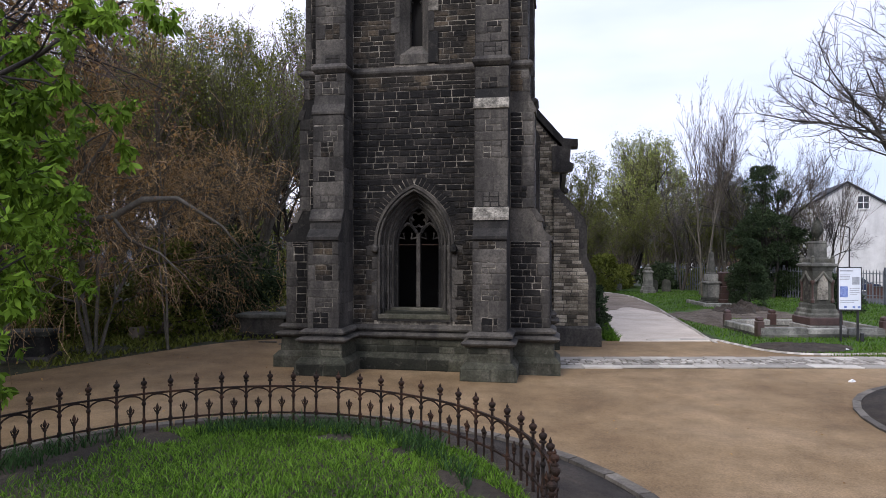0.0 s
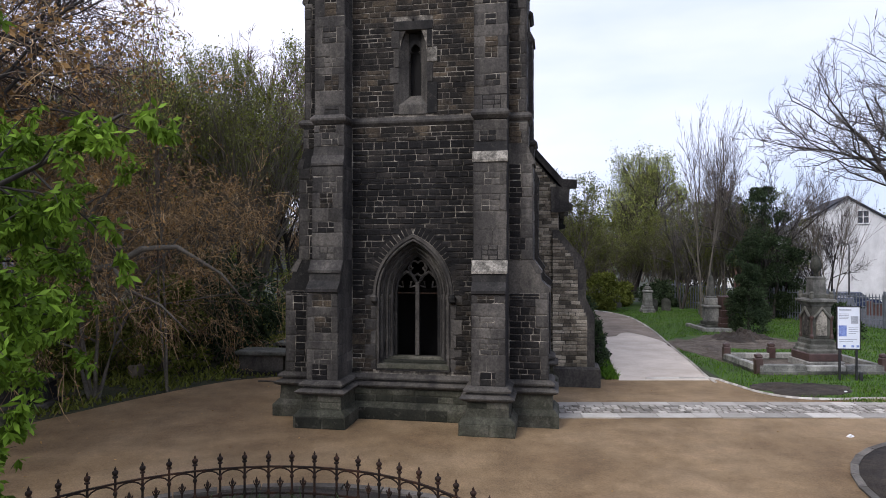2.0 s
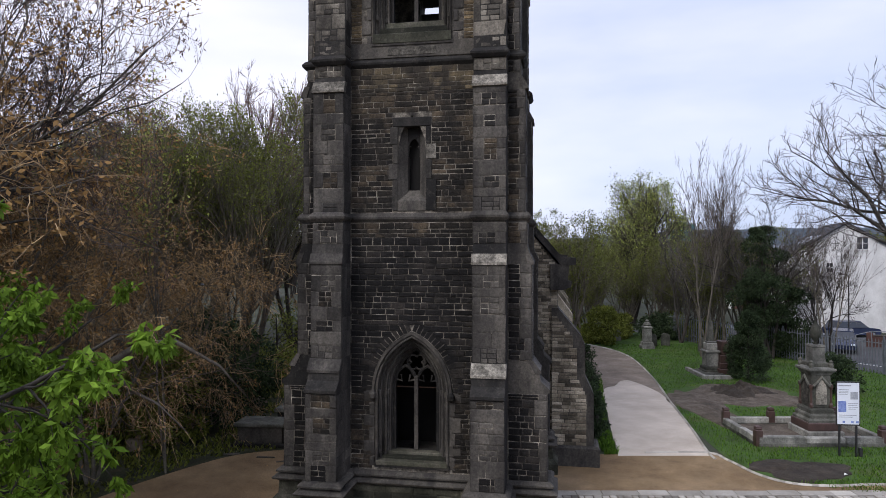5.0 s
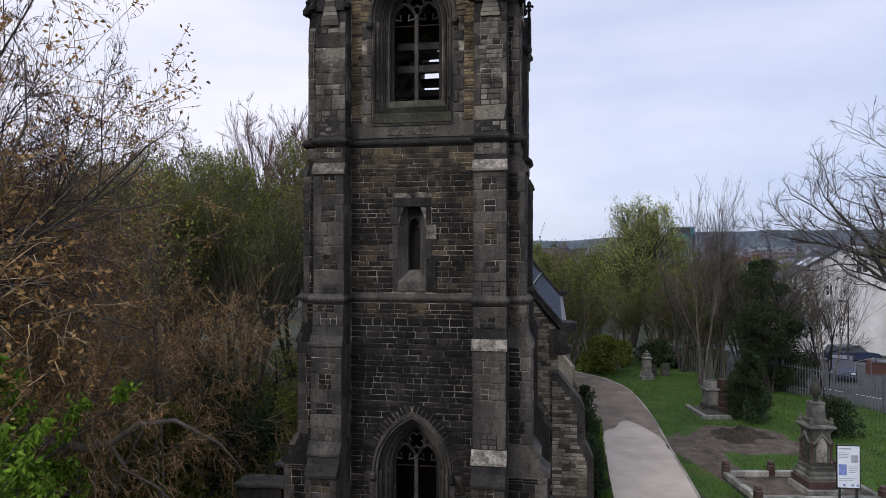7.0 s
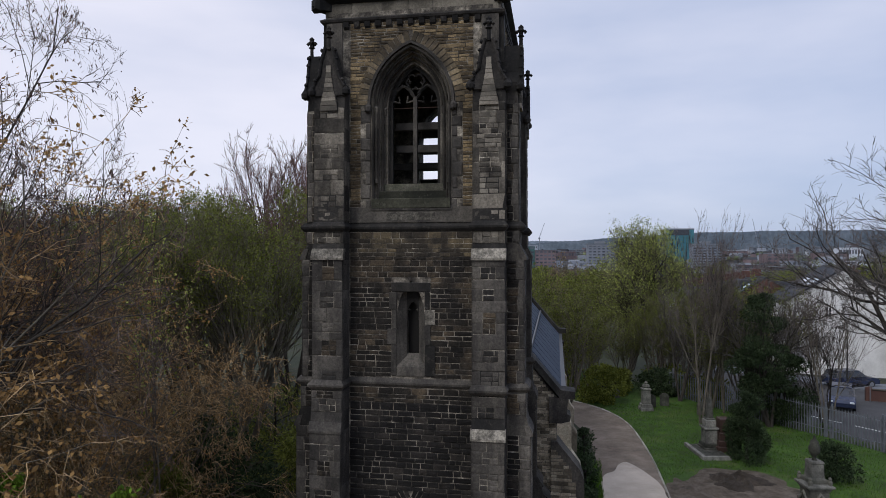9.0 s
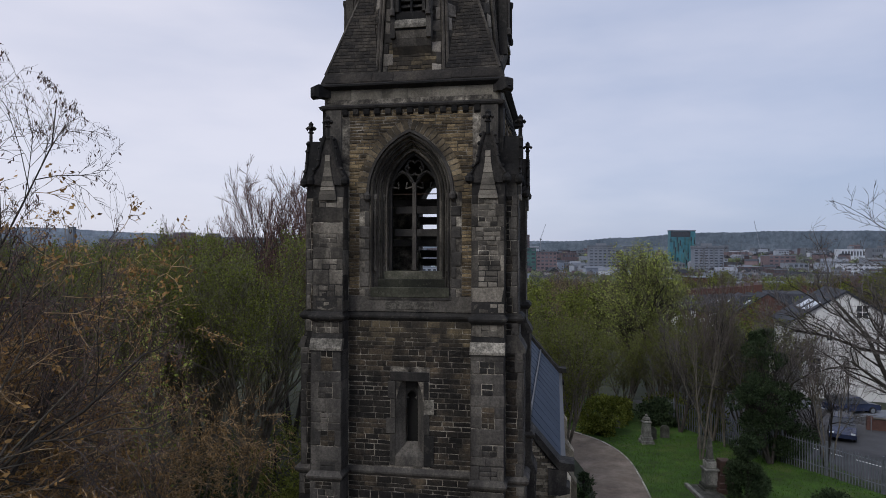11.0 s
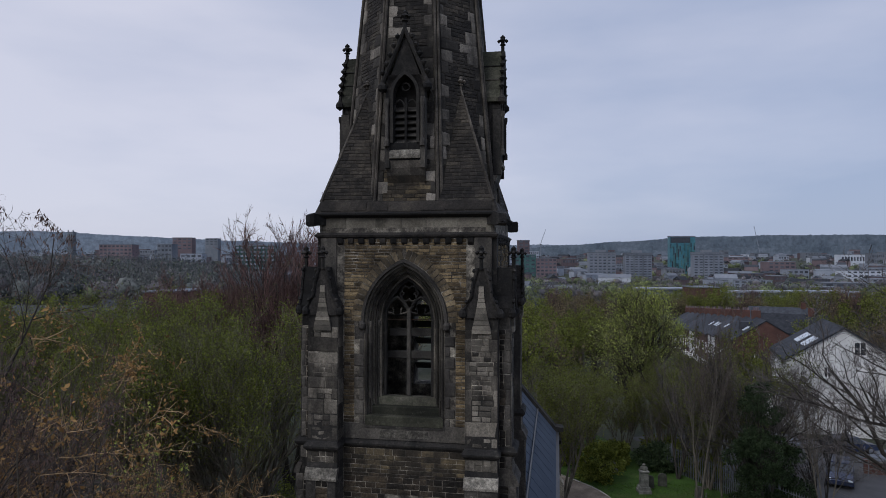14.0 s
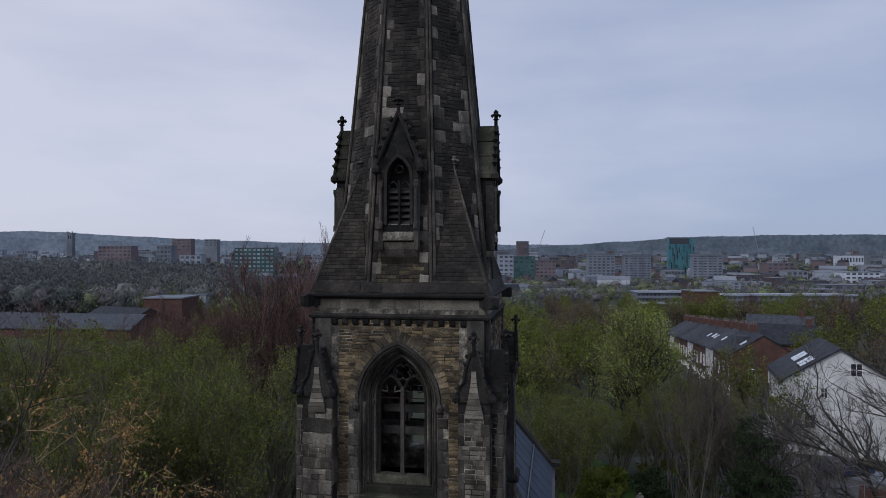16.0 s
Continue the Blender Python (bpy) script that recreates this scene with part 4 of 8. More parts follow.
# the slit window
slit = part("slit_window", Mesh(), None, tower, "narrow trefoil-headed slit in a dressed surround")
mb = Mesh()
y = -H - 0.035
for x0, x1, z0, z1 in ((-0.56, -0.36, 9.28, 9.72), (-0.48, -0.36, 8.8, 9.28), (-0.6, -0.36, 8.4, 8.8), (-0.5, -0.36, 7.62, 8.4), (0.36, 0.48, 9.28, 9.72), (0.36, 0.62, 8.9, 9.28), (0.36, 0.5, 8.4, 8.9), (0.36, 0.62, 7.62, 8.4), (-0.5, 0.5, 9.72, 9.96)):
    part("surround_block", Mesh().box(x0 + 0.004, x1 - 0.004, y, -H + 0.2, z0 + 0.004, z1 - 0.004, None, 0.012), M_PALE if x0 == 0.36 and z0 == 8.9 else M_DARKASH if z0 != 8.4 else M_ASH, slit)
mb = Mesh()
mb.extrude([(-0.36, y + 0.01, 7.62), (-0.36, y + 0.01, 7.85), (-0.36, -H + 0.3, 8.15), (-0.36, -H + 0.3, 7.62)], (0.72, 0, 0))
part("sill", mb, M_DARKASH, slit)
mb = Mesh()
for s in (-1, 1):
    mb.extrude([(s * 0.36, y + 0.02, 7.7), (s * 0.16, -H + 0.24, 7.9), (s * 0.16, -H + 0.5, 7.9), (s * 0.37, -H + 0.5, 7.7)][::s], (0, 0, 2.02))
part("splayed_jamb", mb, M_DARKASH, slit)
mb = Mesh()
arch = arch_line(0.13, 9.0, 9.25, 0.1, 5)
mb.extrude([(-0.17, -H + 0.24, 9.0)] + [(x, -H + 0.24, z) for x, z in arch] + [(0.17, -H + 0.24, 9.0), (0.17, -H + 0.24, 9.72), (-0.17, -H + 0.24, 9.72)], (0, 0.1, 0))
for s in (-1, 1):
    mb.lathe([(0, -0.05), (0.05, 0), (0, 0.05)], 8, (s * 0.12, -H + 0.29, 9.25))
part("trefoil_head", mb, M_DARKASH, slit)
# near-black sheet in place of the shade inside the slit
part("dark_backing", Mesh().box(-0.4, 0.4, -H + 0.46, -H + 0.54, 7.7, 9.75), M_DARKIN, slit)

# corner strips above the string, cornice, frieze, gargoyles
for k, sm in enumerate(SIDES):
    for sx in (-1, 1):
        x0, x1 = sorted((sx * 1.78, sx * 2.2))
        part("corner_strip", Mesh().box(x0, x1, -H - 0.04, -H + 0.4, 14.5, 16.55, sm, 0.01), M_DARKASH, tower)
sq = lambda a: [(-a, -a), (a, -a), (a, a), (-a, a)]
part("lower_cornice", Mesh().ring(sq(H), [(-0.4, 16.5), (0.0, 16.52), (0.07, 16.57), (0.09, 16.62), (0.0, 16.68), (-0.4, 16.7)]), M_SOOT, tower)
for sm in SIDES:
    for k in range(13):
        x = -1.68 + 0.28 * k
        part("corbel", Mesh().extrude([(x - 0.07, -H + 0.02, 16.34), (x - 0.07, -H - 0.06, 16.42), (x - 0.07, -H - 0.09, 16.54), (x - 0.07, -H + 0.02, 16.54)], (0.14, 0, 0), sm), M_SOOT, tower)
frieze = part("frieze", Mesh().ring(sq(H - 0.03), [(-0.4, 16.66), (0.0, 16.66), (0.0, 17.08), (-0.4, 17.08)]), M_ASH, tower)
rr = random.Random(4)
for k, sm in enumerate(SIDES):
    for rect in lay(lambda z: -2.2, lambda z: 2.2, 16.7, 17.06, (0.36, 0.36), (0.6, 1.1), rr, 0.008):
        put_stone(frieze, rect, 0.02, sm @ pose(0, -H + 0.03, 0), rr, M_FRIEZE, "frieze_block")
part("upper_cornice", Mesh().ring(sq(H), [(-0.5, 17.05), (0.02, 17.05), (0.09, 17.09), (0.14, 17.12), (0.14, 17.16), (0.08, 17.19), (-0.5, 17.2)]), M_SOOT, tower, "heavy moulded cornice")
for k in range(4):
    d = pose(0, 0, 0, 0, 0, 45 + 90 * k)
    mb = Mesh()
    mb.loft([[(3.0 + dx, w, 17.0 + z0) for w, z0 in ((-r0, -r0), (r0, -r0), (r0, r0), (-r0, r0))] for dx, r0 in ((0, 0.14), (0.25, 0.13), (0.42, 0.17), (0.52, 0.12))], d)
    mb.lathe([(0, -0.1), (0.14, 0), (0, 0.12)], 7, (3.42, 0, 16.94), d)
    part("gargoyle", mb, M_SOOT, tower, "worn corner water spout")

# ---------------------------------------------------------------- the spire
AP0, ZS, TAPER, ZTOP = 2.1, 17.34, 0.089, 40.6


def apoth(z):
    return max(0.03, AP0 - TAPER * (z - ZS))


def octagon(z, extra=0.0):
    R = (apoth(z) + extra) / math.cos(math.pi / 8)
    return [(R * math.cos(math.pi / 8 + math.pi / 4 * k), R * math.sin(math.pi / 8 + math.pi / 4 * k), z) for k in range(8)]


spire = part("spire", Mesh().loft([octagon(17.0), octagon(ZTOP)]), M_MORTARDK, tower, "octagonal stone broach spire with ribs")
part("skirt", Mesh().ring(sq(2.36), [(-0.6, 17.18), (0.0, 17.18), (-0.02, 17.21), (-0.12, 17.48), (-0.6, 17.5)]), M_SPIRE, spire, "plain sloped base course")
for k, sm in enumerate(SIDES):
    rr = random.Random(40 + k)
    for rect in lay(lambda z: -2.2, lambda z: 2.2, 0.02, 0.28, (0.26, 0.26), (0.45, 0.8), rr, 0.008):
        put_stone(spire, rect, 0.012, sm @ pose(0, -2.352, 17.2) @ pose(0, 0, 0, -20, 0, 0), rr, M_SPIRE, "base_block")
mb = Mesh()
mb.lathe([(0.1, 0), (0.12, 0.3), (0.28, 0.5), (0.1, 0.7), (0.08, 1.1), (0.0, 1.4)], 10, (0, 0, ZTOP - 0.8))
part("spire_finial", mb, M_SOOT, spire)
slope = math.degrees(math.atan(TAPER))
for k in range(8):
    plane = pose(0, 0, 0, 0, 0, 45 * k) @ pose(0, -AP0, ZS) @ pose(0, 0, 0, -slope, 0, 0)
    r = random.Random(50 + k)
    st, ash, tan = Mesh(), Mesh(), Mesh()
    zmax = 12.6 if k in (0, 1, 7) else 22.5
    hw = lambda s: (AP0 - TAPER * s) * math.tan(math.pi / 8) - 0.1
    hs = (0.085, 0.125) if k in (0, 1, 7) else (0.2, 0.3)
    z = 0.0
    while z < zmax:
        h = r.uniform(*hs)
        w = hw(z + h)
        for rect in lay(lambda t: -w + 0.13, lambda t: w - 0.13, z, z + h, (h, h), (0.15, 0.38), r, 0.01):
            put_stone(tan if k % 2 == 0 and z < 0.95 else st, rect, r.uniform(0.008, 0.018), plane, r)
        z += h
    # long and short quoins along the ribs, and three courses of large pale blocks across the face
    z, turn = 0.0, 0
    while z < zmax:
        h = r.uniform(0.26, 0.36)
        w = hw(z + h)
        band = 3.7 < z < 4.6
        for s in (-1, 1):
            q = (0.24 if (turn + (s > 0)) % 2 else 0.12) * min(1, w * 1.6)
            if band:
                q = w - 0.02 if turn % 2 else w * 0.6
            x0, x1 = sorted((s * w, s * (w - q)))
            if r.random() < 0.88:
                put_stone(ash, (x0, x1, z + 0.005, z + h - 0.005), 0.024, plane, r)
        z += h
        turn += 1
    if tan.v:
        tagged(part("buff_facing", tan, M_APRON, spire), kind="stuff")
    tagged(part("spire_facing", st, M_SPIRE, spire), kind="stuff")
    tagged(part("quoin_facing", ash, M_QUOIN, spire), kind="stuff")
for k in range(8):
    mb = Mesh()
    a, b = Vector(octagon(17.3, 0.02)[k]), Vector(octagon(ZTOP - 0.6, 0.02)[k])
    t = Vector((-a.y, a.x, 0)).normalized()
    for s in (-1, 1):
        mb.tube([a + t * 0.05 * s, b + t * 0.012 * s], [0.042, 0.012], 6)
    part("rib", mb, M_RIB, spire, "rolled corner rib")
# broaches at the four corners
for k in range(4):
    d = pose(0, 0, 0, 0, 0, 90 * k)
    zt = 20.45
    R = apoth(zt)
    tip = Vector((R * math.cos(math.pi / 4), -R * math.sin(math.pi / 4), zt))
    corner = Vector((2.23, -2.23, 17.47))
    pa, pb = Vector((0.86, -2.16, 17.47)), Vector((2.16, -0.86, 17.47))
    mb = Mesh()
    mb.add([corner, pa, pb, tip, (0.5, -0.5, 17.47)], [(0, 3, 1), (0, 2, 3), (1, 3, 4), (3, 2, 4), (0, 1, 4, 2)], d)
    br = part("broach", mb, M_MORTARDK, spire, "stone broach at the spire's corner")
    st = Mesh()
    r = random.Random(k)
    for base in (pa, pb):
        nrm = (tip - corner).cross(base - corner).normalized()
        if nrm.dot(Vector((1, -1, 0.2))) < 0:
            nrm = -nrm
        z = 0.02
        while z < 0.95:
            dz = 0.032
            p, q = corner.lerp(tip, z), base.lerp(tip, z)
            wid = (q - p).length
            x = 0.0
            while x < wid - 0.05:
                w = min(r.uniform(0.14, 0.32), wid - x)
                u = (q - p).normalized()
                up = (corner.lerp(tip, z + dz) - p)
                up = up - u * up.dot(u)
                mm = Matrix((( *u, 0), (*(-nrm), 0), (*up.normalized(), 0), (0, 0, 0, 1))).transposed()
                mm.translation = p + u * (x + w / 2) + up / 2
                st.add(*STONE_UNITS[r.randrange(24)], d @ mm @ Matrix.Diagonal((w - 0.01, 0.015, up.length - 0.01, 1)))
                x += w
            z += dz
    tagged(part("spire_facing", st, M_SPIRE, br), kind="stuff")
    mb = Mesh()
    mb.tube([corner, tip], [0.045, 0.03], 6, d)
    finial(mb, tip - Vector((0.02, -0.02, 0.1)), 0.5, d)
    part("rib", mb, M_RIB, br)


# lucarnes on the four main faces
def lucarne(sm):
    yf, w, z0, ze, zr = -2.25, 0.5, 17.9, 20.4, 21.68
    mb = Mesh()
    hole = (0.3, 18.95, 20.15, 0.3)
    pierced(mb, -w, w, 18.5, 20.35, yf, yf + 0.25, [hole], sm)
    mb.extrude([(-w, yf, 20.35), (-0.28, yf, 20.35), (-0.18, yf, 20.55), (0, yf, 20.67), (0.18, yf, 20.55), (0.28, yf, 20.35), (w, yf, 20.35), (0, yf, zr)], (0, 0.25, 0), sm)
    ob = part("lucarne", mb, M_SOOT, spire, "gabled sooted lucarne with timber louvres")
    mb = Mesh()
    for s in (-1, 1):
        mb.box(min(s * w, s * (w - 0.14)), max(s * w, s * (w - 0.14)), yf + 0.25, -1.2, 18.4, ze, sm)
    part("cheek", mb, M_SPIRE, ob)
    mb = Mesh()
    for s in (-1, 1):
        mb.extrude([(0, yf - 0.02, zr + 0.04), (s * (w + 0.1), yf - 0.02, ze - 0.1), (s * (w + 0.1), yf - 0.02, ze + 0.02), (0, yf - 0.02, zr + 0.17)][::s], (0, 1.15, 0), sm)
    part("gable_roof", mb, M_MOSS, ob, "mossy stone-slabbed gable roof")
    for s in (-1, 1):
        for q in (0.35, 0.65):
            mb = Mesh()
            mb.tube([(s * (w + 0.1) * (1 - q), yf, ze + 0.05 + (zr + 0.15 - ze) * q), (s * (w + 0.1) * (1 - q), -1.3, ze + 0.05 + (zr + 0.15 - ze) * q)], 0.02, 5, sm)
            part("slab_joint", mb, M_DARKASH, ob)
    mb = Mesh()
    for s in (-1, 1):
        mb.tube([(s * (w + 0.1), yf - 0.05, ze), (0, yf - 0.05, zr + 0.14)], 0.055, 6, sm)
        mb.lathe([(0, -0.14), (0.12, -0.05), (0.12, 0.05), (0.03, 0.16)], 8, (s * (w + 0.08), yf - 0.05, ze - 0.06), sm)
        for q in (0.18, 0.34, 0.5, 0.66, 0.82):
            part("crocket", Mesh().lathe([(0, -0.08), (0.06, -0.03), (0.085, 0.02), (0.03, 0.06), (0, 0.11)], 7, (s * (w + 0.12) * (1 - q) + s * 0.07, yf - 0.05, ze + 0.06 + (zr + 0.14 - ze) * q), sm), M_SOOT, ob)
    part("gable_coping", mb, M_SOOT, ob)
    mb = Mesh()
    finial(mb, (0, yf - 0.03, zr + 0.05), 0.58, sm, 1.05)
    part("finial", mb, M_SOOT, ob)
    mb = Mesh()
    arch_band(mb, arch_line(0.3, 18.95, 20.15, 0.3), arch_line(0.38, 18.95, 20.15, 0.3), yf - 0.05, yf + 0.05, sm)
    part("moulded_arch", mb, M_DARKASH, ob)
    for s in (-1, 1):
        mb = Mesh()
        mb.lathe([(0.07, 18.85), (0.07, 18.98), (0.04, 19.05), (0.038, 19.85), (0.07, 19.95), (0.07, 20.05)], 8, (s * 0.46, yf - 0.06, 0), sm)
        part("shaft", mb, M_ASH, ob)
    for s in (-1, 1):
        x0, x1 = sorted((s * 0.52, s * 0.4))
        part("pilaster", Mesh().box(x0, x1, yf - 0.03, yf + 0.2, 18.3, 20.1, sm, 0.01), M_DARKASH, ob)
    mb = Mesh()
    mb.box(-0.03, 0.03, yf + 0.06, yf + 0.14, 18.95, 20.1, sm, 0.01)
    for s in (-1, 1):
        mb.tube([(s * 0.16 + x, yf + 0.1, z) for x, z in arch_line(0.13, 19.8, 19.85, 0.1, 5)], 0.025, 5, sm)
    mb.tube([(0.1 * math.cos(t * 0.785), yf + 0.1, 20.38 + 0.1 * math.sin(t * 0.785)) for t in range(9)], 0.025, 5, sm)
    part("tracery", mb, M_SOOT, ob)
    for k in range(6):
        z = 18.98 + 0.16 * k
        mb = Mesh()
        mb.extrude([(-0.3, yf + 0.16, z), (-0.3, yf + 0.3, z + 0.13), (-0.3, yf + 0.32, z + 0.11), (-0.3, yf + 0.18, z - 0.02)], (0.6, 0, 0), sm)
        part("louvre", mb, M_WOODOLD, ob)
    # near-black sheet standing in for shade behind the louvres
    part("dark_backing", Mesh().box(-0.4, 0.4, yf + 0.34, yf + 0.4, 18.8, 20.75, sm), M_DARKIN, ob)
    for q in range(3):
        z0, z1 = 17.95 + 0.185 * q, 18.13 + 0.185 * q
        y0, y1 = (-2.06 - 0.19 * (t - 17.95) / 0.55 for t in (z0, z1))
        foot = Mesh().extrude([(-w, -1.9, z0), (-w, y0, z0), (-w, y1, z1), (-w, -1.9, z1)], (2 * w, 0, 0), sm)
        part("sloped_course", foot, M_QUOIN if q else M_APRON, ob)
    mb = Mesh()
    mb.extrude([(-0.4, yf - 0.06, 18.55), (-0.4, yf - 0.06, 18.65), (-0.4, yf + 0.1, 18.97), (-0.4, yf + 0.1, 18.55)], (0.8, 0, 0), sm)
    part("sill", mb, M_PALE, ob)
    return ob


for sm in SIDES:
    lucarne(sm)
# ---------------------------------------------------------------- the nave behind the tower
nave = thing("church_nave", TOWER, "buff coursed stone church nave with sheeted steep roof", "church")
NW, NE, NY0, NY1 = 3.6, 6.2, 2.45, 19.5
PITCH = 1.17
RIDGE = NE + NW * PITCH
mb = Mesh()
mb.extrude([(-NW, NY0, -0.2), (NW, NY0, -0.2), (NW, NY0, NE), (0, NY0, RIDGE), (-NW, NY0, NE)], (0, 0.6, 0))
nave_front = part("west_wall", mb, M_MORTAR, nave)
for s in (-1, 1):
    x0, x1 = sorted((s * NW, s * (NW - 0.6)))
    part("side_wall", Mesh().box(x0, x1, NY0 + 0.6, NY1, -0.2, NE), M_NAVE, nave)
mb = Mesh()
mb.extrude([(-NW, NY1 - 0.6, -0.2), (NW, NY1 - 0.6, -0.2), (NW, NY1 - 0.6, NE), (0, NY1 - 0.6, RIDGE), (-NW, NY1 - 0.6, NE)], (0, 0.6, 0))
part("east_wall", mb, M_NAVE, nave)
for s in (-1, 1):
    mb = Mesh()
    mb.extrude([(0, NY0 + 0.55, RIDGE + 0.02), (s * (NW + 0.15), NY0 + 0.55, NE - 0.15), (s * (NW + 0.15), NY0 + 0.55, NE - 0.05), (0, NY0 + 0.55, RIDGE + 0.12)][::s], (0, NY1 - NY0 - 1.1, 0))
    roof = part("roof", mb, M_SHEET, nave, "blue-grey sheeted roof slope")
    L = math.hypot(NW, NW * PITCH)
    for k in range(15):
        y = NY0 + 0.9 + k * 1.12
        mb = Mesh()
        mb.tube([(s * 0.1, y, RIDGE + 0.05), (s * (NW + 0.1), y, NE - 0.02)], 0.025, 4)
        part("seam", mb, M_SHEET, roof)
    for q in (0.42, 0.75):
        mb = Mesh()
        x, z = s * NW * q, RIDGE - NW * q * PITCH + 0.14
        mb.box(min(x, x + s * 0.06), max(x, x + s * 0.06), NY0 + 0.8, NY1 - 0.8, z - 0.02, z + 0.1)
        part("batten", mb, M_BLACKPAINT, roof, "dark batten")
    # gable copings and kneelers
    for y in (NY0 - 0.12, NY1 - 0.6):
        mb = Mesh()
        mb.extrude([(0, y, RIDGE + 0.05), (s * (NW + 0.1), y, NE - 0.02), (s * (NW + 0.55), y, NE - 0.02), (s * (NW + 0.55), y, NE + 0.2), (s * (NW + 0.12), y, NE + 0.24), (0, y, RIDGE + 0.36)][::s], (0, 0.72, 0))
        part("coping", mb, M_DARKASH, nave, "dark stone gable coping")
        mb = Mesh()
        mb.extrude([(s * (NW - 0.25), y + 0.02, NE - 0.8), (s * (NW + 0.12), y + 0.02, NE - 0.8), (s * (NW + 0.4), y + 0.02, NE - 0.72), (s * (NW + 0.42), y + 0.02, NE - 0.55), (s * (NW + 0.3), y + 0.02, NE - 0.5), (s * (NW + 0.34), y + 0.02, NE), (s * (NW - 0.25), y + 0.02, NE)][::s], (0, 0.68, 0))
        part("kneeler", mb, M_DARKASH, nave, "corbelled kneeler stone")
    mb = Mesh()
    x0, x1 = sorted((s * (NW + 0.12), s * (NW + 0.3)))
    part("gutter", Mesh().box(x0, x1, NY0 + 0.6, NY1 - 0.6, NE - 0.2, NE - 0.04), M_BLACKPAINT, nave)
    # corner buttress, sloped twice
    mb = Mesh()
    xa = NW - 0.2
    mb.extrude([(s * xa, NY0 - 0.15, 0.62), (s * (NW + 1.08), NY0 - 0.15, 0.62), (s * (NW + 1.08), NY0 - 0.15, 2.2), (s * (NW + 0.82), NY0 - 0.15, 2.75), (s * (NW + 0.82), NY0 - 0.15, 3.7), (s * (NW + 0.7), NY0 - 0.15, 4.0), (s * NW, NY0 - 0.15, 4.85), (s * xa, NY0 - 0.15, 4.85)][::s], (0, 0.85, 0))
    bt = part("buttress", mb, M_DARKASH, nave, "stepped corner buttress")
    x0, x1 = sorted((s * (NW - 1.9), s * (NW + 1.25)))
    part("plinth", Mesh().box(x0, x1, NY0 - 0.28, NY0 + 0.75, -0.2, 0.62, None, 0.06), M_DARKASH, nave)
    for y in (7.0, 11.5, 16.0):
        mb = Mesh()
        mb.extrude([(s * (NW - 0.1), y, -0.2), (s * (NW + 0.9), y, -0.2), (s * (NW + 0.9), y, 2.6), (s * (NW + 0.55), y, 3.1), (s * (NW + 0.55), y, 4.2), (s * (NW - 0.1), y, 5.1)][::s], (0, 0.7, 0))
        part("side_buttress", mb, M_NAVE, nave)
# courses on the visible west wall and corner buttress
r = random.Random(21)
nave_rects = []
for s in (-1, 1):
    edge = lambda z: NW if z < NE else max(0.0, NW - (z - NE) / PITCH)
    rects = lay(lambda z: 2.2, lambda z: edge(z) - 0.02, 0.62, 8.2, (0.08, 0.12), (0.17, 0.42), r, 0.014)
    nave_rects += [((x0, x1, z0, z1) if s > 0 else (-x1, -x0, z0, z1), pose(0, NY0, 0)) for x0, x1, z0, z1 in rects]
    be = lambda z: NW + (1.08 if z < 2.2 else 1.08 - 0.47 * (z - 2.2) if z < 2.75 else 0.8 if z < 3.7 else 0.68 if z < 4.0 else 0.68 - 0.8 * (z - 4.0))
    rects = lay(lambda z: NW - 0.2, lambda z: be(z) - 0.22, 0.62, 4.6, (0.09, 0.13), (0.18, 0.42), r, 0.014)
    nave_rects += [((x0, x1, z0, z1) if s > 0 else (-x1, -x0, z0, z1), pose(0, NY0 - 0.15, 0)) for x0, x1, z0, z1 in rects]
joined = Mesh()
nave_singles = []
for rect, plane in nave_rects:
    if rect[0] > 0 and len(nave_singles) < 300 and rect[3] < 5.2:
        nave_singles.append((rect, plane, r.uniform(0.012, 0.03)))
    else:
        put_stone(joined, rect, r.uniform(0.012, 0.03), plane, r)
tagged(part("rubble_facing", joined, M_NAVE, nave_front), kind="stuff")

# ---------------------------------------------------------------- ground


def height(x, y):
    """The land: level round the church, falling to a valley, rising to hills."""
    d = math.hypot(x * 0.8, max(0.0, y - 20))
    z = float(np.interp(d, [0, 70, 200, 450, 650, 1000, 1500, 2500, 4400], [0, 0, -5, -11, -9, 5, 11, 13, 13]))
    # the street lies lower than the churchyard, beyond the palisade
    if y > 8:
        z -= 0.95 * min(1.0, max(0.0, ((x - 22.3) * 0.905 + (y - 37.5) * 0.425 - 0.6) / 4.0))
    # a wooded rise beside the valley
    z += 11.0 * math.exp(-((x + 235) / 115) ** 2 - ((y - 390) / 130) ** 2)
    if y < -30:
        z += 0.25 * noise.noise(Vector((x * 0.05, y * 0.05, 0)))
    return z


mb = Mesh()
xs = sorted({round(s * v, 2) for s in (-1, 1) for v in [0, 3, 6, 9, 12, 16, 18, 20, 22, 24, 26, 28, 30, 32, 36, 41, 47, 55, 75, 100, 140, 190, 260, 350, 480, 650, 900, 1200, 1600, 2100, 2800, 3600]})
ys = sorted({-60, -40, -29, -15, -8, -4, 0, 4, 8, 12, 16, 20, 25, 28, 31, 34, 36, 38, 40, 42, 44, 47, 50, 55, 62, 70, 90, 120, 160, 210, 270, 350, 450, 580, 740, 940, 1200, 1500, 1900, 2300, 2800, 3300, 3800, 4400, -120, -300, -800})
vs = [(x, y, height(x, y)) for y in ys for x in xs]
nx = len(xs)
fs = [(j * nx + i, j * nx + i + 1, (j + 1) * nx + i + 1, (j + 1) * nx + i) for j in range(len(ys) - 1) for i in range(nx - 1)]
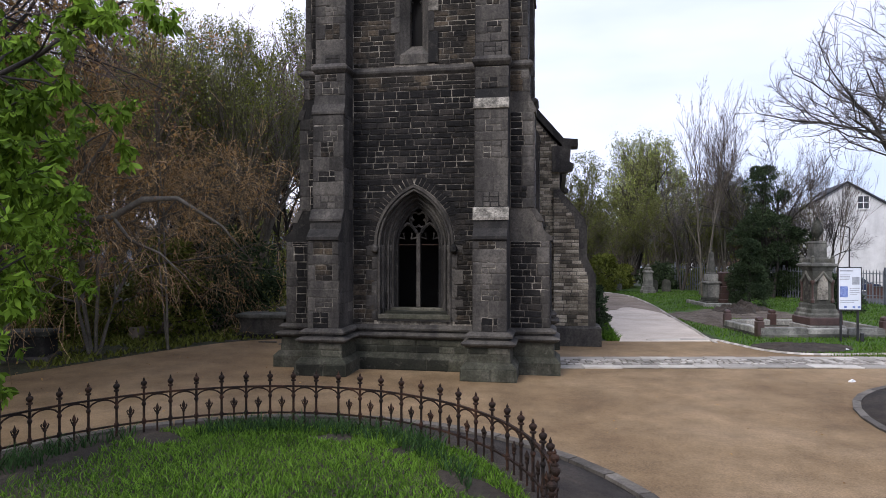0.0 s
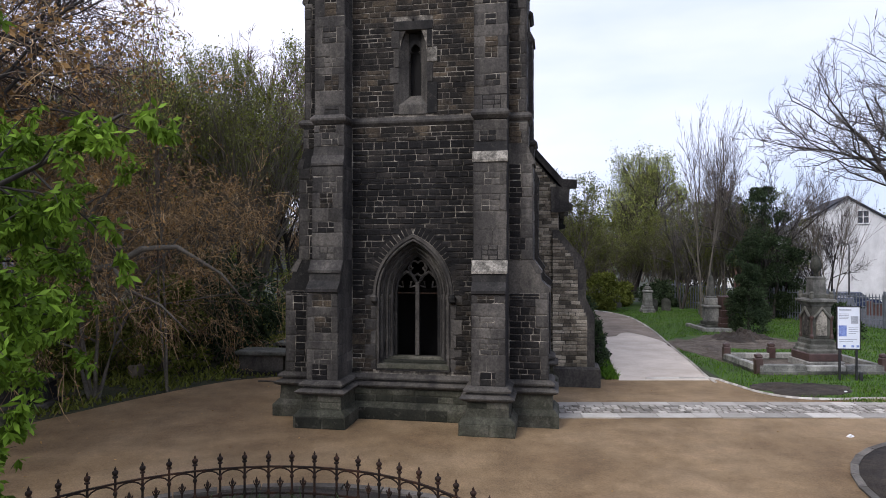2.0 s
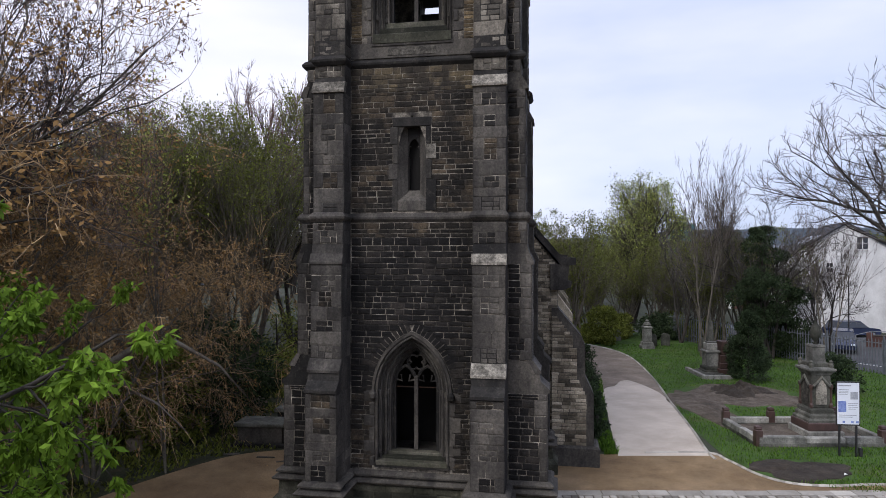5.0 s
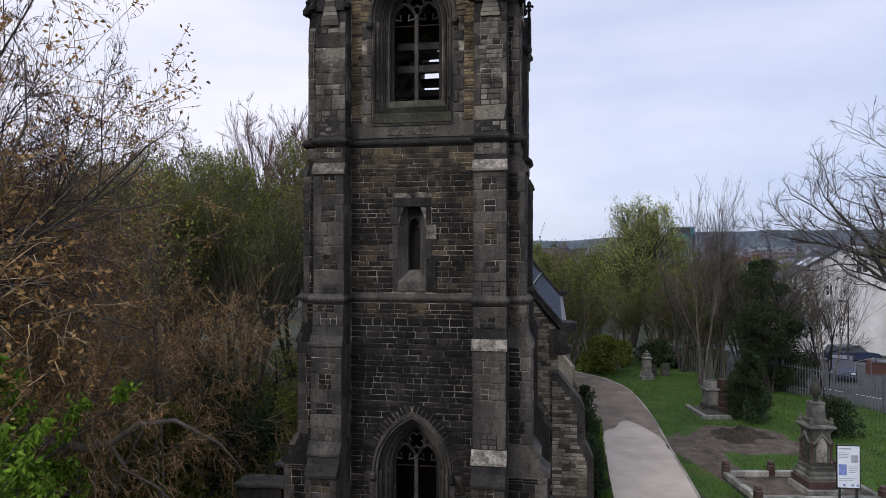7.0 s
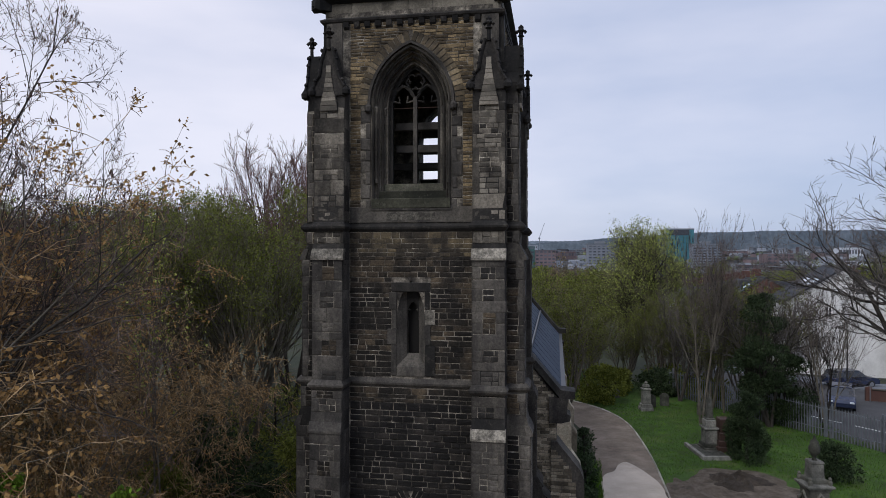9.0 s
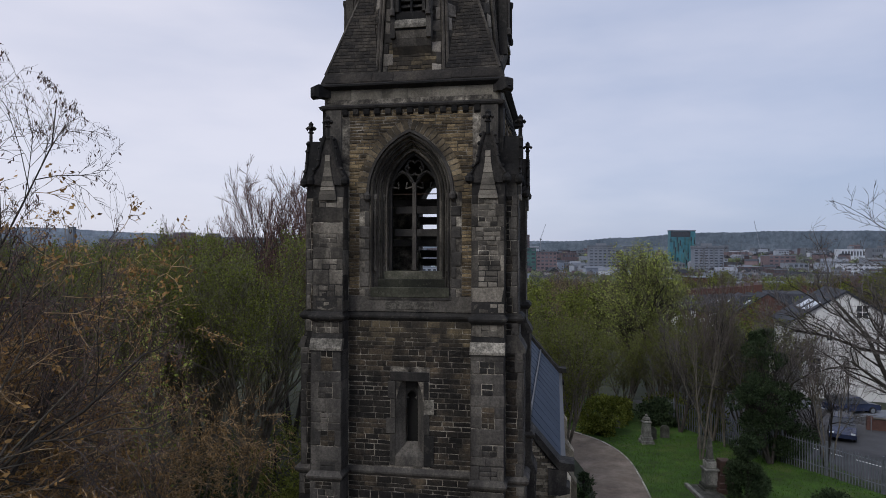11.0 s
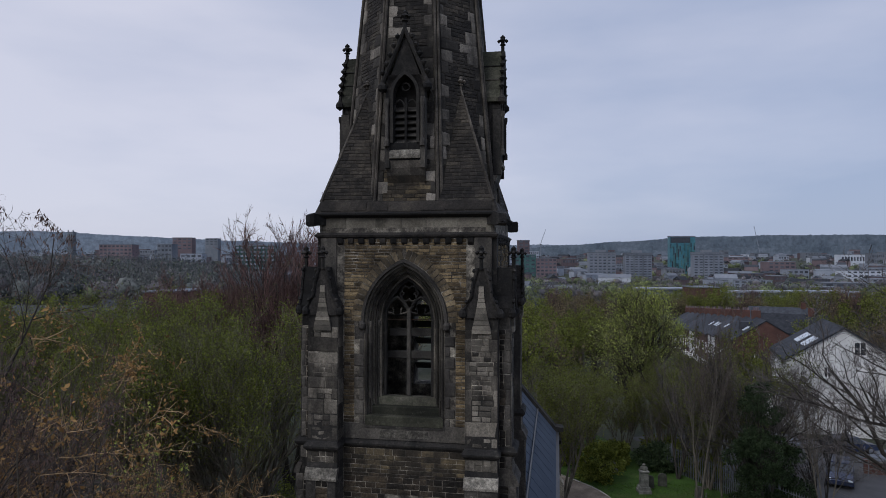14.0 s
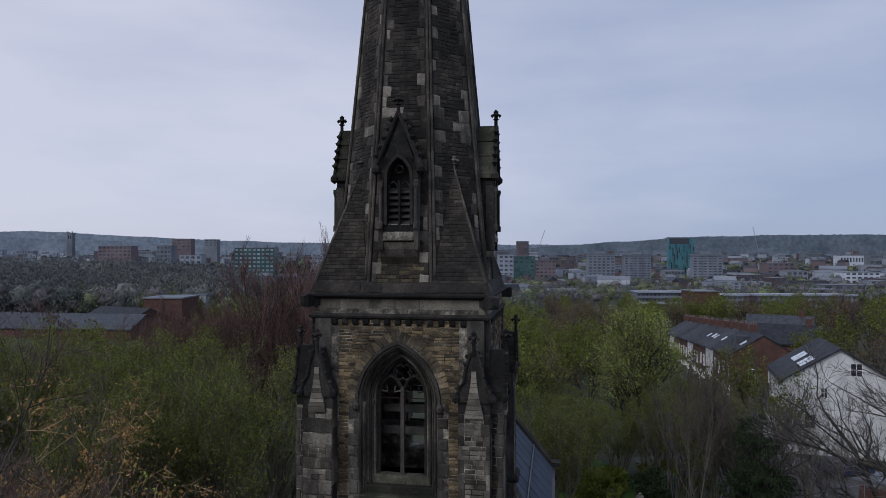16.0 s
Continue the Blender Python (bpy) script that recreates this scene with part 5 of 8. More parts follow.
ground = part("ground", Mesh().add(vs, fs), M_LAND)
tagged(ground, "rough grass land falling to a wooded valley", "ground", kind="structure")


def sheet(name, outline_pts, z, material, label, category="ground", thick=0.06):
    mb = Mesh()
    mb.extrude([(x, y, z - thick) for x, y in outline_pts], (0, 0, thick))
    ob = part(name, mb, material)
    return tagged(ob, label, category, kind="structure")


def bend(pts, n=6):
    """A smooth line through the points."""
    out = []
    for i in range(len(pts) - 1):
        p0, p1, p2, p3 = (Vector(pts[max(0, min(len(pts) - 1, i + k))]) for k in (-1, 0, 1, 2))
        for k in range(n):
            t = k / n
            out.append(tuple(0.5 * ((2 * p1) + (p2 - p0) * t + (2 * p0 - 5 * p1 + 4 * p2 - p3) * t * t + (3 * p1 - p0 - 3 * p2 + p3) * t ** 3)))
    return out + [tuple(pts[-1])]


edge_left = bend([(-13.4, -16), (-12.6, -4), (-11.4, 9), (-11.0, 13), (-10.2, 15.2), (-9.2, 17.2), (-8.1, 19.1), (-6.6, 20.9), (-4.6, 21.6)])
edge_right = bend([(5.2, 21.0), (5.8, 21.0), (8.6, 21.1), (9.05, 20.3), (9.35, 19.05), (9.95, 18.3), (11.0, 18.1), (12.5, 18.2), (16, 18.0), (24, 18.0)])
sheet("forecourt", edge_left + edge_right + [(24, -16)], 0.012, M_GRAVEL, "tan rolled-gravel forecourt, level and damp", "forecourt")
pl_left = bend([(5.3, 19.5), (5.7, 20.8), (6.3, 24.0), (7.1, 28.1), (8.05, 33.5), (8.5, 38), (8.0, 43), (6.4, 47), (3.0, 51)])
pl_right = bend([(8.8, 19.5), (8.65, 20.8), (9.25, 24.0), (9.95, 28.1), (10.85, 33.0), (11.4, 37.0), (11.65, 40.3), (11.3, 43), (10.3, 45.3), (7.5, 49), (4.0, 53)])
sheet("pale_path", [p for p in pl_left if 20.6 < p[1] < 30] + bend([(7.5, 30.3), (8.0, 31.2), (8.5, 31.6), (9.0, 32.6), (9.5, 32.9), (9.9, 31.8), (10.15, 30.2)], 5) + [p for p in reversed(pl_right) if 20.6 < p[1] < 29.6], 0.022, M_PALEPATH, "pale limestone-dust path beside the church", "path")
sheet("trodden_path", [p for p in pl_left if p[1] > 27.5] + [p for p in reversed(pl_right) if p[1] > 27.5], 0.016, M_BUFFPATH, "trodden brown path curving behind the church", "path")
kerb = thing("path_edging", Matrix(), "thin timber edging along the path", "edging", kind="structure")
line = [p for p in pl_right if p[1] > 20.4] 
for a, b in zip(line, line[1:]):
    mb = Mesh()
    mb.tube([(a[0] + 0.05, a[1], 0.03), (b[0] + 0.05, b[1], 0.03)], 0.05, 4)
    part("edging_board", mb, M_SLAB, kerb)
for a, b in zip(edge_right[8:-1], edge_right[9:]):
    mb = Mesh()
    mb.tube([(a[0], a[1], 0.02), (b[0], b[1], 0.02)], 0.05, 4)
    part("edging_board", mb, M_SLAB, kerb)
lawn = sheet("lawn", [(4.1, 60), (4.1, 53.1), (7.6, 49.1), (10.4, 45.4), (11.4, 43.1), (11.75, 40.3), (11.5, 37), (10.95, 33), (10.05, 28.1), (9.35, 24.0), (9.1, 20.4), (9.45, 19.1), (10.0, 18.4), (11, 18.2), (12.5, 18.3), (19, 18.1), (24, 18.2), (26.4, 29), (24.9, 32), (22.3, 37.5), (20.2, 41.5), (18.6, 45.5), (14, 58)], 0.01, M_LAWN, "rough spring lawn among the graves", "lawn")
sheet("lawn_verge", [(5.3, 20.95), (5.75, 21.1), (6.2, 24.0), (7.0, 28.1), (7.95, 33.5), (7.4, 38), (6.6, 30), (5.4, 24)], 0.014, M_LAWN, "grass verge below the church wall", "lawn")
sheet("woodland_floor", [(-40, -16), (-13.5, -16), (-12.7, -4), (-11.5, 9), (-11.1, 13), (-10.3, 15.2), (-9.3, 17.2), (-8.2, 19.1), (-6.7, 21.0), (-4.7, 21.7), (-5.2, 30), (-6, 45), (-12, 60), (-40, 60)], 0.008, M_LITTER, "leaf litter and ivy under the trees", "woodland floor")


def lumpy(name, cx, cy, rx, ry, h, material, label, seed, n=70, rings=26, category="soil"):
    """A low uneven patch or heap."""
    mb = Mesh()
    vs, fs = [], []
    rr = random.Random(seed)
    ph = [rr.uniform(0, 6.28) for _ in range(4)]
    for j in range(rings + 1):
        q = j / rings
        for i in range(n):
            a = 2 * math.pi * i / n
            e = 1 + 0.14 * math.sin(3 * a + ph[0]) + 0.08 * math.sin(5 * a + ph[1]) + 0.05 * math.sin(9 * a + ph[2])
            z = h * (1 - q * q) * (0.75 + 0.5 * noise.noise(Vector((q * math.cos(a) * 3, q * math.sin(a) * 3, seed)))) + 0.018 + (1 - q) ** 0.4 * 0.5 * h * abs(noise.noise(Vector((q * math.cos(a) * rx * 4, q * math.sin(a) * ry * 4, seed + 3)))) + 0.25 * h * noise.noise(Vector((q * math.cos(a) * rx * 9, q * math.sin(a) * ry * 9, seed + 7))) * (1 - q)
            vs.append((cx + rx * e * q * math.cos(a), cy + ry * e * q * math.sin(a), z if j < rings else -0.02))
    for j in range(rings):
        for i in range(n):
            fs.append((j * n + i, j * n + (i + 1) % n, (j + 1) * n + (i + 1) % n, (j + 1) * n + i))
    ob = part(name, mb.add(vs, fs), material)
    smooth(ob)
    return tagged(ob, label, category, kind="structure")


lumpy("soil_patch", 10.85, 19.45, 1.5, 0.95, 0.14, M_SOIL, "dark dug-over soil beside the forecourt", 1)
lumpy("churned_ground", 11.1, 27.2, 1.0, 3.6, 0.13, M_MUD, "churned brown ground beside the path", 2, 90, 30)
lumpy("churned_ground", 13.7, 29.5, 2.9, 2.3, 0.16, M_MUD, "churned brown ground among the graves", 5)
lumpy("soil_heap", 13.75, 29.7, 1.45, 1.2, 0.5, M_SOIL, "dark heap of dug soil", 3)

# the strip of setts between two rows of slabs
setts = thing("sett_strip", Matrix(), "strip of worn setts between pale edging slabs", "paving", kind="structure")
sheet("sett_bed", [(2.75, 16.1), (2.75, 17.75), (20, 17.75), (20, 16.1)], 0.02, M_MUD, "mortar bed of the sett strip", "paving")

# ---------------------------------------------------------------- the railed bed in front
BX, BY, BR = -2.45, 6.3, 3.5
mb = Mesh()
mb.lathe([(0.01, -0.1), (5.0, -0.1), (4.98, 0.03), (4.4, 0.14), (3.8, 0.33), (3.45, 0.37), (2.0, 0.42), (0.01, 0.45)], 72, (BX, BY, 0))
tagged(smooth(part("raised_bed", mb, M_SOIL)), "round raised bed of dark soil inside stone edging", "planting bed", kind="structure")
edging = thing("bed_edging", pose(BX, BY, 0), "ring of pale stone edging round the bed", "kerb", kind="structure")
for k in range(44):
    a0, a1 = 2 * math.pi * k / 44 + 0.003, 2 * math.pi * (k + 1) / 44 - 0.003
    mb = Mesh()
    mb.extrude([(5.0 * math.cos(a0), 5.0 * math.sin(a0), -0.05), (5.18 * math.cos(a0), 5.18 * math.sin(a0), -0.05), (5.18 * math.cos(a1), 5.18 * math.sin(a1), -0.05), (5.0 * math.cos(a1), 5.0 * math.sin(a1), -0.05)], (0, 0, 0.12))
    part("kerb_stone", mb, M_KERB, edging)
edging2 = thing("bed_edging", pose(11.6, 10.0, 0), "ring of pale stone edging round a second bed", "kerb", kind="structure")
for k in range(40):
    a0, a1 = 2 * math.pi * k / 40 + 0.003, 2 * math.pi * (k + 1) / 40 - 0.003
    mb = Mesh()
    mb.extrude([(4.3 * math.cos(a0), 4.3 * math.sin(a0), -0.05), (4.44 * math.cos(a0), 4.44 * math.sin(a0), -0.05), (4.44 * math.cos(a1), 4.44 * math.sin(a1), -0.05), (4.3 * math.cos(a1), 4.3 * math.sin(a1), -0.05)], (0, 0, 0.1))
    part("kerb_stone", mb, M_KERB, edging2)
mb = Mesh()
mb.lathe([(0.01, -0.1), (4.3, -0.1), (4.29, 0.04), (3.6, 0.12), (0.01, 0.2)], 60, (11.6, 10.0, 0))
tagged(smooth(part("soil_bed", mb, M_SOIL)), "second round bed of dark soil", "planting bed", kind="structure")

railing = thing("iron_railing", pose(BX, BY, 0), "low circular rusting black iron railing with spear finials", "railing")
NP = 62
post = Mesh()
post.lathe([(0.018, 0.3), (0.018, 0.9), (0.032, 0.905), (0.032, 0.93), (0.018, 0.935), (0.017, 0.99), (0.038, 1.0), (0.038, 1.018), (0.02, 1.028), (0.04, 1.055), (0.045, 1.075), (0.04, 1.09), (0.014, 1.11), (0.018, 1.125), (0.0, 1.165)], 8)
post.lathe([(0.018, 0.74), (0.032, 0.77), (0.032, 0.785), (0.018, 0.81)], 7)
post.lathe([(0.03, 0.49), (0.03, 0.545), (0.018, 0.57)], 7)
post_me = post.data("post")
post_me.materials.append(M_IRON)
spear = Mesh()
spear.lathe([(0.013, 0.3), (0.013, 0.6), (0.026, 0.62), (0.026, 0.632), (0.012, 0.645), (0.014, 0.665), (0.03, 0.695), (0.0, 0.775)], 6)
for s in (-1, 1):
    spear.tube([(0, 0, 0.635), (s * 0.028, 0, 0.655), (s * 0.046, 0, 0.695), (s * 0.036, 0, 0.715)], [0.012, 0.013, 0.011, 0.006], 5)
spear_me = spear.data("spear")
spear_me.materials.append(M_IRON)
chord = 2 * BR * math.sin(math.pi / NP)
bars = [Mesh().box(-chord / 2, chord / 2, -0.016, 0.016, 0.905, 0.93).data("top_rail"), Mesh().box(-chord / 2, chord / 2, -0.014, 0.014, 0.505, 0.53).data("bottom_rail")]
hoop = [(-chord / 2 * math.cos(t * math.pi / 8), 0, 0.78 + 0.118 * math.sin(t * math.pi / 8)) for t in range(9)]
bars.append(Mesh().tube(hoop, 0.012, 5).data("hoop"))
for me in bars:
    me.materials.append(M_IRON)
for k in range(NP):
    a, b = 2 * math.pi * k / NP, 2 * math.pi * (k + 0.5) / NP
    part("post", post_me, None, railing, m=Matrix.Translation((BR * math.cos(a), BR * math.sin(a), 0)))
    c = BR * math.cos(math.pi / NP)
    q = Matrix.Translation((c * math.cos(b), c * math.sin(b), 0)) @ Matrix.Rotation(b + math.pi / 2, 4, "Z")
    for me in bars:
        part(me.name, me, None, railing, m=q)
    if k % 9 != 4:
        part("spear", spear_me, None, railing, m=q)


def blades(name, pts, hmin, hmax, w, lean, material, label, seed, category="grass"):
    """A field of single bent blades at the given points."""
    g = np.random.default_rng(seed)
    P = np.asarray(pts, dtype=float)
    n = len(P)
    a = g.uniform(0, 2 * np.pi, n)
    h = g.uniform(hmin, hmax, n)
    side = np.stack([np.cos(a), np.sin(a), np.zeros(n)], 1) * (w * g.uniform(0.6, 1.3, n))[:, None]
    b = g.uniform(0, 2 * np.pi, n)
    ln = np.stack([np.cos(b), np.sin(b), np.zeros(n)], 1) * (h * lean * g.uniform(0.2, 1.2, n))[:, None]
    up = np.stack([np.zeros(n), np.zeros(n), h], 1)
    V = np.stack([P - side, P + side, P + side * 0.7 + ln * 0.35 + up * 0.6, P - side * 0.7 + ln * 0.35 + up * 0.6, P + ln + up * 0.95], 1)
    i = np.arange(n)[:, None] * 5
    me = raw_mesh(name, V.reshape(-1, 3), quads=np.concatenate([i, i + 1, i + 2, i + 3], 1), tris=np.concatenate([i + 3, i + 2, i + 4], 1))
    me.materials.append(material)
    return tagged(new(name, me), label, category, kind="stuff")


g = np.random.default_rng(2)
n = 76000
rad, ang = 3.38 * np.sqrt(g.uniform(0, 1, n)), g.uniform(0, 2 * np.pi, n)
px, py = BX + rad * np.cos(ang), BY + rad * np.sin(ang)
keep = np.array([noise.noise(Vector((x * 1.3, y * 1.3, 3))) > -0.2 - 0.5 * (q < 2.6) + 0.5 * min(1.0, max(0.0, (-3.6 - x) / 1.2)) for x, y, q in zip(px, py, rad)])
keep &= g.uniform(0, 1, n) > np.clip((-3.3 - px) / 1.9, 0, 0.93)
pts = np.stack([px, py, 0.44 - 0.02 * rad], 1)
blades("bed_grass", pts[keep], 0.02, 0.105, 0.0075, 1.1, M_BEDGRASS, "bright spring grass inside the railing", 3)
n = 5000
rad, ang = 3.08 + 0.3 * g.uniform(-1, 1, n), g.uniform(0, 2 * np.pi, n)
px, py = BX + rad * np.cos(ang), BY + rad * np.sin(ang)
keep = np.array([noise.noise(Vector((x * 0.9, y * 0.9, 8))) > -0.1 for x, y in zip(px, py)])
blades("bulb_leaves", np.stack([px, py, 0.44 - 0.02 * rad], 1)[keep], 0.12, 0.26, 0.009, 1.0, M_BLADEDK, "arching dark bulb leaves along the railing", 4, "plants")
n = 60000
px, py = g.uniform(8.5, 24, n), 17.6 + 28 * g.uniform(0, 1, n) ** 1.4
line_x = np.interp(py, [17, 18.4, 20.4, 24, 28.1, 33, 37, 40.3, 43, 45.3, 49], [12.5, 10.2, 9.2, 9.4, 10.1, 11.0, 11.55, 11.8, 11.45, 10.45, 7.6])
keep = (px > line_x) & (((px - 11.1) / 1.0) ** 2 + ((py - 27.2) / 3.5) ** 2 > 1) & (((px - 13.7) / 2.9) ** 2 + ((py - 29.5) / 2.3) ** 2 > 1) & (((px - 10.85) / 1.5) ** 2 + ((py - 19.45) / 0.95) ** 2 > 1)
blades("lawn_grass", np.stack([px, py, np.full(n, 0.008)], 1)[keep], 0.04, 0.11, 0.011, 0.7, M_BLADE, "rough lawn grass round the graves", 6)
n = 900
px, py = g.uniform(-10.5, 12, n), g.uniform(8, 20.5, n)
keep = (np.hypot(px - BX, py - BY) > 5.3) & (np.hypot(px - 11.6, py - 10) > 4.6) & ((px + 14) * 0.11 < g.uniform(0.0, 3.2, n)) & ((np.abs(px + 0.3) > 4) | (py < 14.4))
blades("fallen_leaves", np.stack([px, py, np.full(n, 0.014)], 1)[keep], 0.008, 0.02, 0.018, 2.0, M_LEAFRU, "scattered fallen leaves and grit on the gravel", 12, "leaves")
n = 3500
py = g.uniform(20.9, 33, n)
x0 = np.interp(py, [20.9, 24, 33], [5.3, 5.5, 7.0]); x1 = np.interp(py, [20.9, 24, 28.1, 33], [5.75, 6.2, 7.1, 8.2])
blades("verge_grass", np.stack([x0 + (x1 - x0) * g.uniform(0, 1, n), py, np.full(n, 0.01)], 1), 0.08, 0.28, 0.012, 0.7, M_BLADE, "long grass along the church wall", 7)
# ---------------------------------------------------------------- trees


def norm(v):
    return v / np.maximum(1e-9, np.linalg.norm(v, axis=-1, keepdims=True))


def limbs(g, start, way, length, rad, k, wobble, lift):
    """Bent limbs, k points each: arrays (n, k, 3) and radii (n, k)."""
    n = len(start)
    pts, p, d = [start], start, norm(way)
    for i in range(k - 1):
        d = norm(d + g.normal(0, wobble, (n, 3)) + np.array([0, 0, lift]))
        p = p + d * (length / (k - 1))[:, None]
        pts.append(p)
    return np.stack(pts, 1), rad[:, None] * np.linspace(1, 0.45, k)[None, :]


def tubes(P, R, sides):
    n, k, _ = P.shape
    d = np.empty_like(P)
    d[:, 1:-1] = P[:, 2:] - P[:, :-2]
    d[:, 0], d[:, -1] = P[:, 1] - P[:, 0], P[:, -1] - P[:, -2]
    d = norm(d)
    ref = np.where(np.abs(d[..., 2:3]) < 0.9, np.array([0, 0, 1.0]), np.array([1.0, 0, 0]))
    a = norm(np.cross(d, ref))
    b = np.cross(d, a)
    t = 2 * np.pi * np.arange(sides) / sides
    V = P[:, :, None] + R[:, :, None, None] * (np.cos(t)[:, None] * a[:, :, None] + np.sin(t)[:, None] * b[:, :, None])
    base = (np.arange(n) * k * sides)[:, None, None] + (np.arange(k - 1) * sides)[None, :, None]
    i = np.arange(sides)
    j = (i + 1) % sides
    Q = np.stack([base + i, base + j, base + sides + j, base + sides + i], -1)
    return V.reshape(-1, 3), Q.reshape(-1, 4)


def sprout(g, P, R, m, t0, spread, ratio, rratio, lift, up):
    """m children along each parent limb: starts, ways, lengths, radii."""
    n, k, _ = P.shape
    t = np.sort(g.uniform(t0, 1.0, (n, m)), axis=1)
    t[:, -1] = 1.0
    s = t * (k - 1)
    i = np.minimum(s.astype(int), k - 2)
    f = (s - i)[..., None]
    row = np.arange(n)[:, None]
    A, B = P[row, i], P[row, i + 1]
    start = A * (1 - f) + B * f
    d = norm(B - A)
    side = g.normal(0, 1, (n, m, 3))
    side = norm(side - (side * d).sum(-1, keepdims=True) * d)
    sp = spread * g.uniform(0.5, 1.3, (n, m, 1))
    sp[:, -1] *= 0.4
    way = norm(d * np.cos(sp) + side * np.sin(sp) + np.array([0, 0, up]))
    L = np.linalg.norm(P[:, -1] - P[:, 0], axis=-1)[:, None] * ratio * g.uniform(0.6, 1.25, (n, m)) * (1.25 - 0.5 * t)
    rr = (R[row, i] * (1 - f[..., 0]) + R[row, i + 1] * f[..., 0]) * rratio
    return start.reshape(-1, 3), way.reshape(-1, 3), L.ravel(), rr.ravel()


def leaf_cards(g, P, count, size, stretch=1.6, droop=0.0, jitter=0.1, cluster=1):
    """Small folded leaves scattered along the last twigs."""
    n, k, _ = P.shape
    who = g.integers(0, n, count)
    t = g.uniform(0.15, 1.0, count) * (k - 1)
    i = np.minimum(t.astype(int), k - 2)
    f = (t - i)[:, None]
    C = P[who, i] * (1 - f) + P[who, i + 1] * f + g.normal(0, jitter, (count, 3))
    if cluster > 1:
        C = np.repeat(C, cluster, 0)
        count *= cluster
    a = norm(g.normal(0, 1, (count, 3)) + np.array([0, 0, -droop]))
    b = norm(np.cross(a, g.normal(0, 1, (count, 3))))
    c = np.cross(a, b)
    s = size * g.uniform(0.6, 1.4, (count, 1))
    V = np.stack([C, C + a * s * stretch * 0.5 + b * s * 0.5 + c * s * 0.12, C + a * s * stretch, C + a * s * stretch * 0.5 - b * s * 0.5 + c * s * 0.12], 1)
    q = np.arange(count)[:, None] * 4
    return V.reshape(-1, 3), np.concatenate([q, q + 1, q + 2, q + 3], 1)


def tree(name, at, label, seed, height=10.0, stems=1, stem_spread=0.25, lean=(0, 0, 0), trunk=0.35, trunk_r=0.16, kids=(7, 6, 6, 5), spread=(0.7, 0.7, 0.7, 0.7),
         ratio=(0.75, 0.6, 0.55, 0.5), up=(0.15, 0.1, 0.05, 0.0), lift=0.03, wobble=0.14, rmin=0.006, bark=None, twig=None, leaf=None, leaves=0, leaf_size=0.08, stretch=1.6,
         droop=0.0, jitter=0.1, cluster=1, t0=0.3, category="tree", leaf_label="", kind="", width=0.0, crown=0.56, rounded=True, bare=0.0):
    """A tree in metres: stems, limbs, branches, twigs and leaves, grown level by level."""
    g = np.random.default_rng(seed)
    ang = g.uniform(0, 2 * np.pi, stems)
    ways = np.stack([np.cos(ang) * stem_spread, np.sin(ang) * stem_spread, np.ones(stems)], 1) * 1.0 + np.array(lean)
    start = np.stack([np.cos(ang) * 0.12 * (stems > 1), np.sin(ang) * 0.12 * (stems > 1), np.full(stems, -0.1)], 1)
    L = height * trunk * g.uniform(0.85, 1.15, stems)
    P, R = limbs(g, start, ways, L, np.full(stems, trunk_r), 7, wobble * 0.4, lift)
    wood_v, wood_q, off = [], [], 0
    twig_v, twig_q, toff = [], [], 0
    V, Q = tubes(P, R, 9)
    wood_v.append(V), wood_q.append(Q)
    off = len(V)
    for lv in range(len(kids)):
        s, w, l, rr = sprout(g, P, R, kids[lv], t0 if lv == 0 else 0.2, spread[lv], ratio[lv], 0.6 if lv == 0 else 0.55, lift, up[lv])
        if lv == 0:
            l = np.maximum(l, height * 0.25 * g.uniform(0.7, 1.2, len(l)))
        rr = np.maximum(rr, rmin)
        last = lv == len(kids) - 1
        if last and bare:
            # the inner and lower limbs keep few twigs
            top = np.percentile(s[:, 2], 99)
            keep = s[:, 2] / top > bare * g.uniform(0.6, 1.15, len(s))
            s, w, l, rr = s[keep], w[keep], l[keep], rr[keep]
        P, R = limbs(g, s, w, l, rr, 3 if last else 5, wobble, lift if lv < 2 else up[lv] * 0.3)
        V, Q = tubes(P, R, 3 if lv >= 2 else 5)
        if lv < 2:
            wood_v.append(V), wood_q.append(Q + off)
            off += len(V)
        else:
            twig_v.append(V), twig_q.append(Q + toff)
            toff += len(V)
    fz = height / np.percentile(P[..., 2], 97.5 if rounded else 99.8)
    fx = width / np.percentile(np.hypot(P[..., 0], P[..., 1]), 92 if rounded else 96) if width else fz
    fit_to = np.array([fx, fx, fz])
    if width and rounded:
        zc = crown * height
        turn = g.uniform(0, 6.28, 3)

        def pull(v):
            """Draw the limbs that reach beyond a rounded, uneven crown back to it."""
            v = v * fit_to
            up = v[..., 2] - zc
            hz = np.where(up > 0, height - zc, 1.25 * zc)
            q = np.sqrt((v[..., 0] ** 2 + v[..., 1] ** 2) / width ** 2 + (up / hz) ** 2)
            a = np.arctan2(v[..., 1], v[..., 0])
            lim = 1.0 + 0.1 * np.sin(3 * a + turn[0] + 2 * up / height) + 0.07 * np.sin(5 * a + turn[1] + 9 * up / height) + 0.05 * np.sin(14 * up / height + turn[2])
            lim = lim * 0.95
            far = np.maximum(0, q - lim)
            k = np.where(q > lim, (lim + 0.24 * np.tanh(far / 0.4)) / np.maximum(q, 1e-6), 1.0)
            low = np.clip(v[..., 2] / (0.25 * height), 0, 1)
            k = 1 - (1 - k) * low
            v[..., 0] *= k
            v[..., 1] *= k
            v[..., 2] = zc + up * k
            return v / fit_to
        wood_v, twig_v, P = [pull(v) for v in wood_v], [pull(v) for v in twig_v], pull(P)
